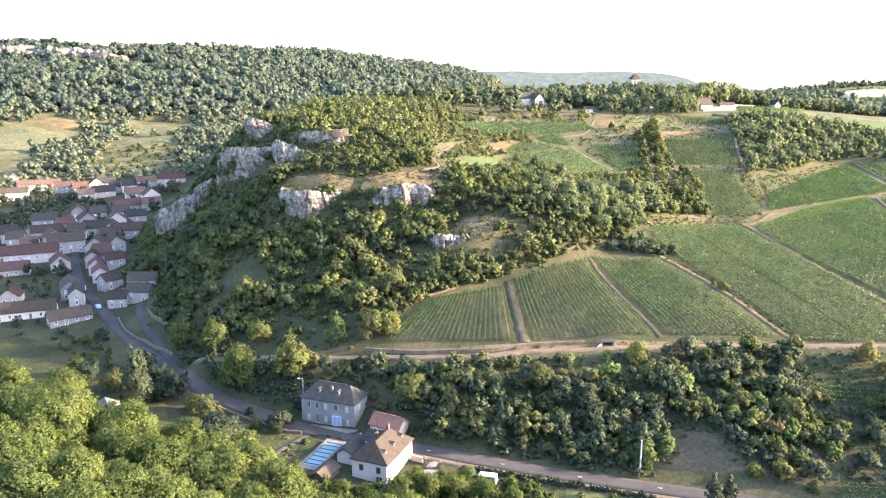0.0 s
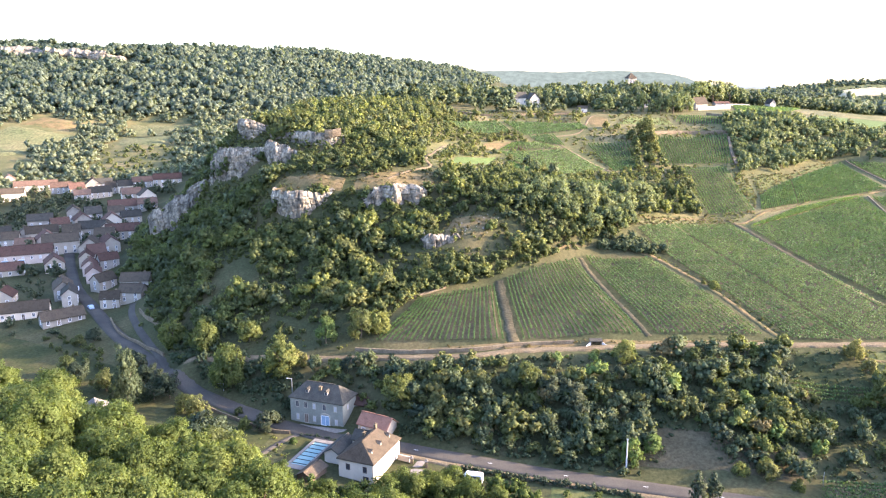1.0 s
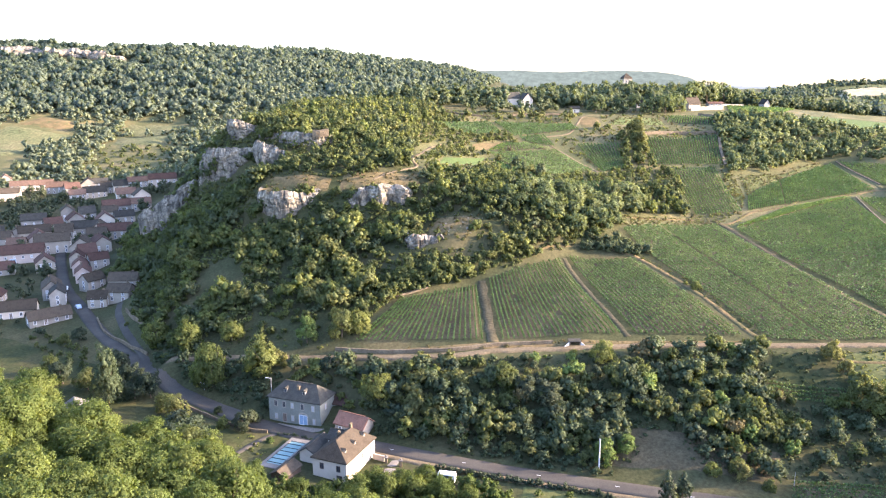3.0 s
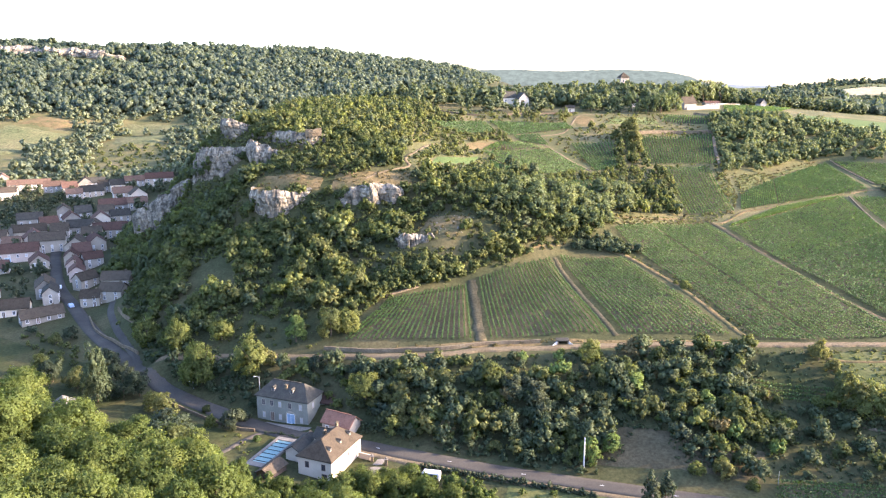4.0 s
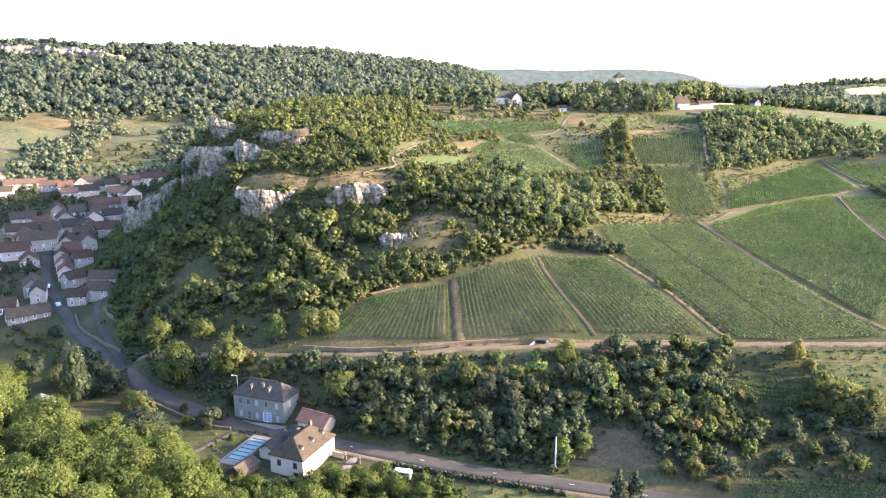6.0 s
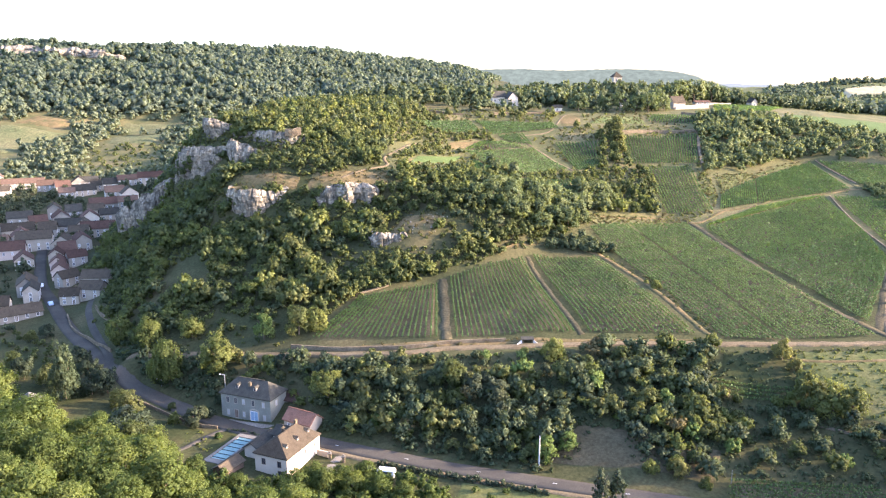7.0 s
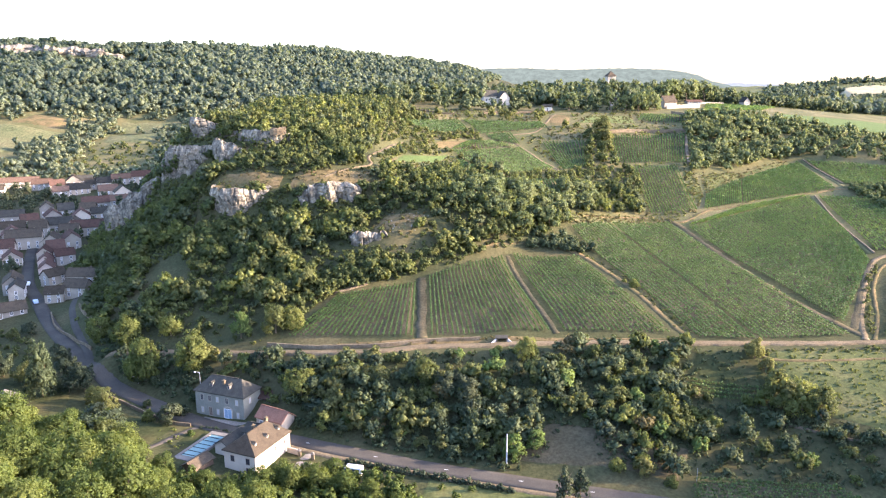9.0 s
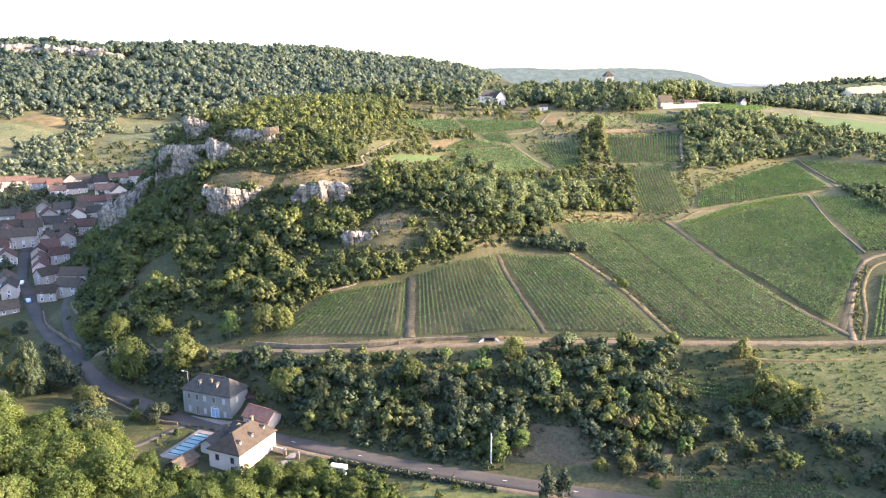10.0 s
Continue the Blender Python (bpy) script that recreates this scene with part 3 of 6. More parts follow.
# ---- vines: bl, br, tr, tl, leaves a metre ----
PARCELS = [
    ((-17, 205.5), (21, 201.5), (20, 234), (-5, 225), 24),
    ((25.4, 201.5), (60.6, 204), (49, 251), (23.6, 236), 24),
    ((64, 204), (95.5, 204), (76, 254.5), (52.5, 253.5), 20),
    ((102.5, 201.5), (118.5, 200.5), (103, 254), (84, 253), 16),
    ((84, 253), (103, 254), (92.8, 289.5), (76, 277), 13),
    ((119.5, 200.6), (146.5, 203.3), (127, 257), (104, 254.4), 16),
    ((104, 254.4), (127, 257), (118.5, 296), (94, 290.5), 13),
    ((148, 211), (176, 252), (182, 281), (131, 256), 12),
    ((131, 256), (182, 281), (187, 325), (124.5, 290), 11),
    ((125.5, 292), (155, 308.7), (187, 326), (153, 312.3), 10),
    ((182.5, 260), (230, 264), (238, 318), (191, 325), 9),
    ((156, 317.5), (204, 336.5), (206, 382), (166, 348), 9),
    ((137.5, 311.5), (155.5, 317.5), (165.5, 348), (143, 327), 9),
    ((211.5, 343), (238, 328), (246, 364), (210.5, 383), 8),
    ((155, 202), (230, 208), (232, 250), (178, 241), 10),
    ((114, 307), (134.5, 310), (138, 356), (115.5, 353), 9),
    ((109, 357), (143, 361), (154, 402), (112.5, 394), 8),
    ((50, 327), (78, 345), (64, 374), (30, 361), 8),
    ((30, 363), (63, 375.5), (50, 381.5), (38, 377), 8),
    ((34, 322), (50, 322), (44, 334), (33, 350), 8),
    ((82, 344), (95, 352), (98, 384), (76, 382.5), 9),
    ((20, 383), (39, 394.5), (33, 414), (0, 394), 7),
    ((45, 391), (82, 408), (79, 418.5), (36, 414.5), 7),
    ((51.5, 382.5), (65, 378.5), (61, 396), (46.5, 391), 7),
    ((135, 430), (160, 424), (165, 442), (142, 446), 6),
    ((185, 470), (233, 502), (262, 550), (207, 535), 5),
    ((68, 300), (78, 297), (77, 329), (66, 325), 8),
    ((113, 173.6), (114.6, 179), (94.5, 183.6), (91.2, 178), 14),
    ((122, 139), (116, 147), (87, 150.5), (84, 143), 14),
]


PARCELS_PLAN = [p[:4] for p in PARCELS]


def vine_rows(quad, density, spacing=1.35):
    bl, br, tr, tl = (np.array(p, float) for p in quad)
    width = (np.linalg.norm(br - bl) + np.linalg.norm(tr - tl)) / 2
    rows = max(2, int(width / spacing))
    out = []
    for r in range(rows):
        f = (r + 0.5) / rows
        a, b = bl * (1 - f) + br * f, tl * (1 - f) + tr * f
        length = np.linalg.norm(b - a)
        s = np.arange(0.5, length - 0.3, 1.0)
        s = s[np.random.rand(len(s)) > 0.04]
        out.append(np.column_stack((a + (b - a) * (s / length)[:, None], np.tile((b - a) / length, (len(s), 1)))))
    return out


def vine_mesh(rows, density):
    """Leaf quads heaped on the stocks of the rows."""
    stock = np.vstack(rows)
    stock, along = stock[:, :2], np.repeat(stock[:, 2:], density, 0)
    n = len(stock) * density
    base = np.repeat(np.column_stack((stock, heights(stock))), density, 0)
    vigour = np.repeat(np.random.uniform(0.82, 1.12, len(stock)), density)
    run, side, up = np.random.normal(0, 1, (3, n, 1)) * np.array((0.34, 0.10, 0.19))[:, None, None]
    off = np.column_stack((along * run + along[:, ::-1] * (1, -1) * side, up))
    c = base + off + np.column_stack((np.zeros(n), np.zeros(n), 0.8 * vigour))
    soft = off * (3.0, 3.0, 1.5) + (0, 0, 0.5)
    soft /= np.linalg.norm(soft, axis=1)[:, None]
    nrm = soft + np.random.normal(0, 0.35, (n, 3))
    a = np.cross(nrm, np.random.normal(0, 1, (n, 3)))
    a /= np.linalg.norm(a, axis=1)[:, None]
    b = np.cross(nrm, a)
    b /= np.linalg.norm(b, axis=1)[:, None]
    size = (np.random.uniform(0.15, 0.27, n) * vigour * math.sqrt(18 / density))[:, None]
    v = np.stack((c - a * size, c - b * size * 0.8, c + a * size, c + b * size * 0.8), 1).reshape(-1, 3)
    return mesh_arrays("vine_rows", v, np.arange(n * 4).reshape(-1, 4), MAT["leaf_vine"], True, np.repeat(soft, 4, 0))


for bl, br, tr, tl, density in PARCELS:
    quad = (bl, br, tr, tl)
    drape_quad("vineyard_soil", quad, "vine_soil", 0.14, "brown tilled soil between vine rows", "soil")
    ob = new("vine_rows", vine_mesh(vine_rows(quad, density), density))
    tagged(ob, "rows of leafy green vines on a slope", "vineyard", kind="stuff")
    CLEAR.append(quad)

# ---- limestone crags ----
def chance(*k):
    """A number from 0 to 1 that belongs to a cell."""
    return (math.sin(k[0] * 127.1 + k[1] * 311.7 + k[2] * 74.7) * 43758.5453) % 1.0


CAPS = []


def crag(line, label, lean=0.1, rough=1.0, back=6.0, step=0.5, bed=2.6, cap="dry_grass"):
    """A jointed rock face over plan points (x, y, foot, top), face to the right of their direction: blocks between upright joints
    and level beds, split by cracks, with a grassy top running back into the hill."""
    p = smooth_line(line, step)
    d = np.gradient(p[:, :2], axis=0)
    d /= np.linalg.norm(d, axis=1)[:, None]
    out = np.column_stack((d[:, 1], -d[:, 0]))
    n = len(p)
    m = max(8, int((p[:, 3] - p[:, 2]).max() / step) + 3)
    seed = p[0, 0] * 0.37 + p[0, 1]
    verts = []
    for j in range(m + 6):
        f = min(j / m, 1.0)
        for i in range(n):
            x, y, low, high = p[i]
            s = i * step
            nick = (1.1 * noise.noise((s * 0.13 / bed * 2.6, seed, 0.3)) + 0.35 * round(2.0 * noise.noise((s * 0.4 / bed * 2.6, seed, 2.3)))) * rough
            top = high + nick + 0.25 * noise.noise((s * 0.7, 5.1, seed))
            z = low - 3 + (top - low + 3) * f
            warp = 0.9 * noise.noise((s * 0.12, z * 0.12, seed))
            col = math.floor((s + warp * 1.3 + 0.25 * z) / (bed * 1.15))
            row = math.floor((z + warp) / bed + 0.37 * col)
            inner = ((s + warp * 1.3 + 0.25 * z) / (bed * 1.15)) % 1.0
            ledge = ((z + warp) / bed + 0.37 * col) % 1.0
            push = (2.4 * noise.noise((s * 0.07, z * 0.06, seed)) - 1.4 * max(0.0, f - 0.8) * 5) * rough
            push += (chance(col, 0, seed) - 0.5) * 1.2 * rough + (chance(col, row, seed) - 0.5) * 0.7 * rough
            push -= 0.55 * rough * max(0.0, 1 - min(inner, 1 - inner) * 7) + 0.4 * rough * max(0.0, 1 - ledge * 6)
            push += 0.22 * noise.noise((x * 1.3, y * 1.3, z * 1.3)) * rough + 0.35 * noise.noise((s * 0.5, z * 0.4, 3.0)) * rough
            push -= f * lean * (high - low)
            if j > m:
                k = j - m
                push -= back * (k / 5) ** 1.3
                z = top + 0.12 * k + 0.2 * noise.noise((x, y, k))
            verts.append((x + out[i, 0] * push, y + out[i, 1] * push, z))
    verts = np.array(verts).reshape(m + 6, n, 3)
    for k in range(1, 6):
        hill = land(verts[m + k, :, :2])
        verts[m + k, :, 2] += (np.minimum(hill, verts[m + k, :, 2] + 1.5) - verts[m + k, :, 2]) * k / 5 - (k == 5) * 0.4
    CAPS.append(verts[m + 1:m + 5].reshape(-1, 3).copy())
    verts = verts.reshape(-1, 3)
    i = np.arange((m + 6) * n).reshape(m + 6, n)
    faces = np.stack((i[:-1, :-1], i[:-1, 1:], i[1:, 1:], i[1:, :-1]), -1).reshape(-1, 4)
    me = mesh_arrays("crag", verts, faces, MAT["rock"], smooth=False)
    me.materials.append(MAT[cap])
    index = np.zeros(len(faces), np.int32)
    index[(m + 1) * (n - 1):] = 1
    me.polygons.foreach_set("material_index", index)
    return tagged(new("crag", me), label, "cliff", kind="structure")


crag([(-59, 289.5, 42, 46.5), (-61, 282.5, 39, 47.3), (-58.5, 275.5, 37.3, 47.6), (-52, 271.9, 36.6, 47.6), (-46, 272.7, 38.6, 47.4), (-42, 274.9, 42.5, 46.9), (-38.5, 277.5, 44.8, 46.8), (-36, 281, 45.8, 47)], "pale grey limestone crag under a cap of dry grass", -0.06, 1.0, 7.0)
crag([(-31, 277.5, 44, 46.6), (-27, 273.2, 43, 46.2), (-22.5, 270.2, 41.5, 48.6), (-19, 272, 43, 49.4), (-15, 269.5, 42.8, 49.8), (-12, 272.2, 45.5, 49.6), (-9, 272.8, 45.5, 50), (-6.5, 272.8, 45.5, 49.4), (-5, 275.5, 47, 48.6)], "broken white limestone crag lit by the sun", -0.04, 1.25, 8.0)
crag([(-6, 254, 32.5, 35.4), (-3.6, 250, 30.8, 35.3), (0, 248.6, 30.5, 35.8), (3.5, 249.4, 31.5, 35.0), (6.5, 248.5, 32, 35.6), (10, 249.8, 33, 34.9), (12.5, 252.5, 34, 35.2)], "small broken white limestone outcrop on a dry knoll", 0.05, 1.0, 5.0, 0.4, 1.5)
crag([(15, 257, 36.3, 37.2), (17, 255.2, 35.6, 37.2), (20, 255.4, 35.8, 37.4), (22, 257.5, 36.6, 37.4)], "low white ledge of rock in dry grass", 0.0, 0.6, 2.5, 0.4, 1.1)
crag([(-83, 348, 58, 69.5), (-87, 342, 57, 70), (-86, 336, 58.5, 70.6), (-82, 332.6, 59, 70.6), (-77, 333.5, 59, 69), (-72, 336, 59, 66.8)], "overhanging grey limestone head of the hilltop cliff", -0.2, 0.9, 5.0)
crag([(-80, 336, 60.5, 65.8), (-74, 330, 61, 66), (-66, 323, 61.8, 66.2), (-58, 318, 62.3, 66.3), (-50, 315, 62.3, 66.3), (-43, 314.6, 62, 66.2), (-38, 317, 61.5, 65.5)], "long grey limestone rim along the hilltop", 0.05, 0.6, 5.0, 0.5, 1.9)
crag([(-74, 324, 49, 61.5), (-71.5, 317, 48, 62.5), (-67.5, 312.4, 47.5, 62), (-63.5, 312.4, 47.5, 60), (-60, 310.4, 50, 58.4), (-54, 307.5, 52.5, 57.6), (-49, 307.5, 54, 57)], "upright grey limestone buttress of the hilltop cliff", 0.0, 1.1, 4.0)
crag([(-101, 336, 45, 53), (-97, 327, 42.5, 58), (-92, 323, 44, 59), (-86, 322, 46.5, 59.4), (-80, 321, 48, 59), (-75, 320, 48.5, 59.6), (-70, 315, 49, 60)], "broad shaded limestone band below the hilltop", -0.08, 1.2, 4.5)
crag([(-115, 341, 33, 38.5), (-111, 335, 33.5, 42), (-107, 333, 35, 43.6), (-102, 332, 37, 44)], "stepped limestone spur falling to the village", 0.12, 1.3, 6.0)
crag([(-125, 341, 24, 32), (-121, 334.6, 23.5, 35.8), (-116, 332, 24.5, 37), (-110, 331.5, 28, 36.6)], "shaded limestone step of the spur", 0.12, 1.1, 5.0)
crag([(-135, 346, 17, 26.5), (-132, 338, 15.5, 29.4), (-127, 334.6, 15.5, 29.6), (-122, 334.6, 18, 28), (-117, 337, 21, 27)], "low shaded limestone face above the village roofs", 0.1, 1.1, 5.0)
crag([(-780, 1090, 117, 137), (-700, 1062, 115, 138), (-655, 1070, 118, 137.5), (-610, 1056, 115, 137), (-575, 1068, 118, 136), (-540, 1060, 115, 135), (-505, 1072, 118, 132), (-470, 1066, 115, 129), (-440, 1082, 117, 125)], "long pale limestone rim along the far wood", 0.1, 4.5, 26, 3.0, 9.0, "shade_grass")

# ---- trees ----
OCTA = (np.array(((1, 0, 0), (-1, 0, 0), (0, 1, 0), (0, -1, 0), (0, 0, 1), (0, 0, -1)), float),
        np.array(((0, 2, 4), (2, 1, 4), (1, 3, 4), (3, 0, 4), (2, 0, 5), (1, 2, 5), (3, 1, 5), (0, 3, 5))))


def outward(v):
    return v / np.linalg.norm(v, axis=1)[:, None]


def crown_arrays(rng, tall, limbs, sprays, leaves, leaf, cone=0.0, core=0.9, wild=0.36, rise=0.36, spread=1.0):
    """Triangles of a crown one metre wide over z = 0: limb ends carry sprays, sprays carry leaves, and rough cores hold the shade between."""
    k = np.arange(limbs)
    up = 1 - (k + 0.5) / limbs * 1.42
    turn = k * 2.4 + rng.uniform(0, math.tau)
    d = outward(np.column_stack((np.cos(turn) * np.sqrt(1 - up ** 2), np.sin(turn) * np.sqrt(1 - up ** 2), up)) + 0.24 * rng.standard_normal((limbs, 3)))
    size = rng.uniform(0.14, 0.215, limbs)
    c1 = d * np.where(rng.random((limbs, 1)) < 0.2, rng.uniform(0.08, 0.2, (limbs, 1)), rng.uniform(0.23, 0.35, (limbs, 1))) * (1, 1, tall)
    c1[:, :2] *= (1 - cone * np.clip((c1[:, 2:] / tall + 0.2) / 0.6, 0, 1))
    size = size * (1 - 0.5 * cone * np.clip((c1[:, 2] / tall + 0.2) / 0.6, 0, 1))
    pick = rng.choice(limbs, sprays, p=size ** 2 / (size ** 2).sum())
    d2 = outward(d[pick] * 0.75 + (0, 0, 0.15) + 0.62 * rng.standard_normal((sprays, 3)))
    c2 = c1[pick] + d2 * (size[pick] * rng.uniform(0.7, 1.0, sprays))[:, None] * (1, 1, min(tall, 1.1))
    r2 = size[pick] * rng.uniform(0.24, 0.46, sprays)
    q = rng.choice(sprays, leaves, p=r2 ** 2 / (r2 ** 2).sum())
    d3 = outward(d2[q] * 0.5 + (0, 0, 0.22) + 0.7 * rng.standard_normal((leaves, 3)))
    c = c2[q] + d3 * (r2[q] * rng.uniform(0.3, 1.45, leaves))[:, None]
    nrm = outward(d3 + 0.5 * rng.standard_normal((leaves, 3)))
    a = outward(np.cross(nrm, rng.standard_normal((leaves, 3))))
    b = np.cross(nrm, a)
    s = leaf * rng.uniform(0.6, 1.35, (leaves, 1))
    tri = np.stack((c - a * s, c + a * s * 0.7 - b * s * 0.8, c + a * s * 0.6 + b * s * 0.9), 1).reshape(-1, 3)
    soft = outward(d3 * 0.3 + d2[q] * 0.4 + d[pick][q] * 0.65 + (0, 0, rise) + wild * rng.standard_normal((leaves, 3)))
    bv, bf = OCTA
    lump = (c1[:, None] + bv[None] * (size * core)[:, None, None] * rng.uniform(0.75, 1.2, (limbs, len(bv), 1))).reshape(-1, 3)
    lump_faces = (bf[None] + (k * len(bv))[:, None, None]).reshape(-1, 3)
    v = np.vstack((lump, tri))
    v[:, 2] += 0.36 * tall
    v[:, 2] = np.maximum(v[:, 2], -0.04)
    v = v * spread
    faces = np.vstack((lump_faces, np.arange(leaves * 3).reshape(-1, 3) + len(lump)))
    return v, faces, np.vstack((np.tile(bv, (limbs, 1)), np.repeat(soft, 3, 0)))


def trunk_mesh(rng, tall, r):
    bm = bmesh.new()
    top = Vector((rng.uniform(-0.3, 0.3), rng.uniform(-0.3, 0.3), tall * 0.55))
    tube(bm, (0, 0, -0.8), top, r, r * 0.55, 7)
    for k in range(4):
        a = k * 1.6 + rng.uniform(0, 0.6)
        tube(bm, top * rng.uniform(0.6, 0.95), top + Vector((math.cos(a) * tall * 0.2, math.sin(a) * tall * 0.2, tall * rng.uniform(0.12, 0.28))), r * 0.4, r * 0.12, 5)
    return solid("trunk", bm, "bark")


RNG = np.random.default_rng(7)
KINDS = {}
for kind, mat, count, width, tall, limbs, sprays, leaves, leaf, cone in (
        ("broad", "leaf_wood", 6, 9.6, 1.0, 26, 340, 5000, 0.0185, 0.1),
        ("valley", "leaf_scrub", 5, 8.8, 1.05, 20, 200, 3600, 0.023, 0.15),
        ("golden", "leaf_golden", 4, 8.2, 1.15, 22, 240, 5000, 0.021, 0.15),
        ("bright", "leaf_bright", 2, 6.2, 1.5, 20, 180, 3600, 0.024, 0.5),
        ("dark", "leaf_dark", 3, 8.4, 1.0, 20, 200, 3600, 0.023, 0.1),
        ("oak", "leaf_oak", 5, 8.4, 0.95, 16, 110, 1150, 0.034, 0.1),
        ("column", "leaf_park", 2, 7.2, 1.75, 34, 340, 7500, 0.02, 0.2),
        ("conifer", "leaf_dark", 2, 5.0, 1.9, 26, 110, 1900, 0.03, 0.85)):
    KINDS[kind] = []
    for _ in range(count):
        v, f, soft = crown_arrays(RNG, tall, limbs, sprays, leaves, leaf, cone, 0.5 if kind == "broad" else 0.6)
        v = v * width
        v[:, 2] += width * tall * {"column": -0.12, "golden": -0.02, "bright": -0.02, "conifer": 0.0}.get(kind, 0.12)
        KINDS[kind].append((mesh_arrays("crown", v, f, MAT[mat], True, soft), trunk_mesh(RNG, width * tall * (0.5 if kind == "column" else 0.85), width * 0.03)))
TREE_LABEL = {"broad": "broadleaf tree with dense sunlit green crown", "valley": "green roadside tree with a loose rounded crown", "golden": "tree with golden-green foliage, some low sunlight in its colour",
              "bright": "slender bright green young tree", "dark": "dark green shady garden tree", "oak": "round green oak with a full crown", "column": "tall full-leaved tree standing alone on the meadow", "conifer": "dark pointed conifer beside the road"}


def tree(kind, x, y, scale=1.0, group="", stretch=1.0, sink=1.0):
    crown, trunk = KINDS[kind][RNG.integers(len(KINDS[kind]))]
    m = pose(x, y, height(x, y) - sink, 0, 0, RNG.uniform(0, 360))
    ob = thing("tree", m, TREE_LABEL[kind], "tree", group)
    size = Matrix.Diagonal((scale, scale, scale * stretch, 1))
    part("crown", crown, ob, size)
    part("trunk", trunk, ob, size)
    return ob


def inside(quad, x, y):
    odd = np.zeros(len(x), bool)
    n = len(quad)
    for k in range(n):
        (x0, y0), (x1, y1) = quad[k], quad[(k + 1) % n]
        odd ^= ((y0 > y) != (y1 > y)) & (x < (x1 - x0) * (y - y0) / (y1 - y0 + 1e-9) + x0)
    return odd


def near_line(points, x, y, width):
    line = smooth_line(points, 3.0)
    close = np.zeros(len(x), bool)
    for px, py in line:
        close |= (x - px) ** 2 + (y - py) ** 2 < width * width
    return close


def scatter(area, gap, clear=(), lines=(), jitter=0.45, keep=1.0):
    """Points on a shaken lattice inside a plan polygon, away from clearings and lines."""
    a = np.array(area, float)
    gx, gy = np.meshgrid(np.arange(a[:, 0].min(), a[:, 0].max(), gap), np.arange(a[:, 1].min(), a[:, 1].max(), gap * 0.87))
    gx[1::2] += gap / 2
    x, y = gx.ravel(), gy.ravel()
    x, y = x + RNG.uniform(-jitter, jitter, len(x)) * gap, y + RNG.uniform(-jitter, jitter, len(y)) * gap
    ok = inside(area, x, y) & (RNG.random(len(x)) < keep)
    for q in clear:
        ok &= ~inside(q, x, y)
    for points, width in lines:
        ok &= ~near_line(points, x, y, width)
    return np.column_stack((x[ok], y[ok]))


def wood(name, places, sizes, templates, material, label, category="wood", ground=None):
    """Many trees as one mass of leaves."""
    verts, faces, k, face_out = [], [], 0, []
    z = land(places) if ground is None else ground
    for (x, y), h, s in zip(places, z, sizes):
        v, f, soft = templates[RNG.integers(len(templates))]
        a = RNG.uniform(0, math.tau)
        c, n = math.cos(a), math.sin(a)
        st = RNG.uniform(0.8, 1.25)
        verts.append(np.column_stack(((v[:, 0] * c - v[:, 1] * n) * s + x, (v[:, 0] * n + v[:, 1] * c) * s + y, v[:, 2] * s * st + h - 0.2)))
        face_out.append(np.column_stack((soft[:, 0] * c - soft[:, 1] * n, soft[:, 0] * n + soft[:, 1] * c, soft[:, 2])))
        faces.append(f + k)
        k += len(v)
    ob = new(name, mesh_arrays(name, np.vstack(verts), np.vstack(faces), MAT[material], True, np.vstack(face_out)))
    return tagged(ob, label, category, kind="stuff")


MID = [crown_arrays(RNG, RNG.uniform(0.8, 1.2), 8, 54, 230, 0.058, spread=1.2) for _ in range(12)]
LOW = [crown_arrays(RNG, RNG.uniform(0.6, 0.9), 3, 7, 34, 0.15, rise=0.5, spread=1.25) for _ in range(8)]
PARK = [crown_arrays(RNG, RNG.uniform(0.85, 1.1), 7, 36, 130, 0.08, spread=1.2) for _ in range(10)]
FAR = [crown_arrays(RNG, RNG.uniform(0.65, 0.9), 5, 20, 74, 0.095, core=1.12, wild=0.06, rise=0.9, spread=1.3) for _ in range(10)]
FINE = [crown_arrays(RNG, RNG.uniform(0.8, 1.3), 11, 96, 540, 0.044, spread=1.2) for _ in range(10)]
VALE = [crown_arrays(RNG, RNG.uniform(0.7, 1.0), 5, 18, 76, 0.095, core=1.0, wild=0.2, rise=0.5, spread=1.2) for _ in range(8)]


def mixed_wood(name, places, sizes, templates, label):
    """A wood of several kinds of tree, one mass of leaves for each kind."""
    draw = RNG.random(len(places))
    for lo, hi, leaf in ((0.0, 0.44, "leaf_park"), (0.44, 0.5, "leaf_dark"), (0.5, 0.78, "leaf_scrub"), (0.78, 0.92, "leaf_golden"), (0.92, 0.96, "leaf_dry"), (0.96, 1.0, "leaf_bright")):
        pick = (draw >= lo) & (draw < hi)
        if pick.any():
            wood(name, places[pick], sizes[pick], templates, leaf, label)


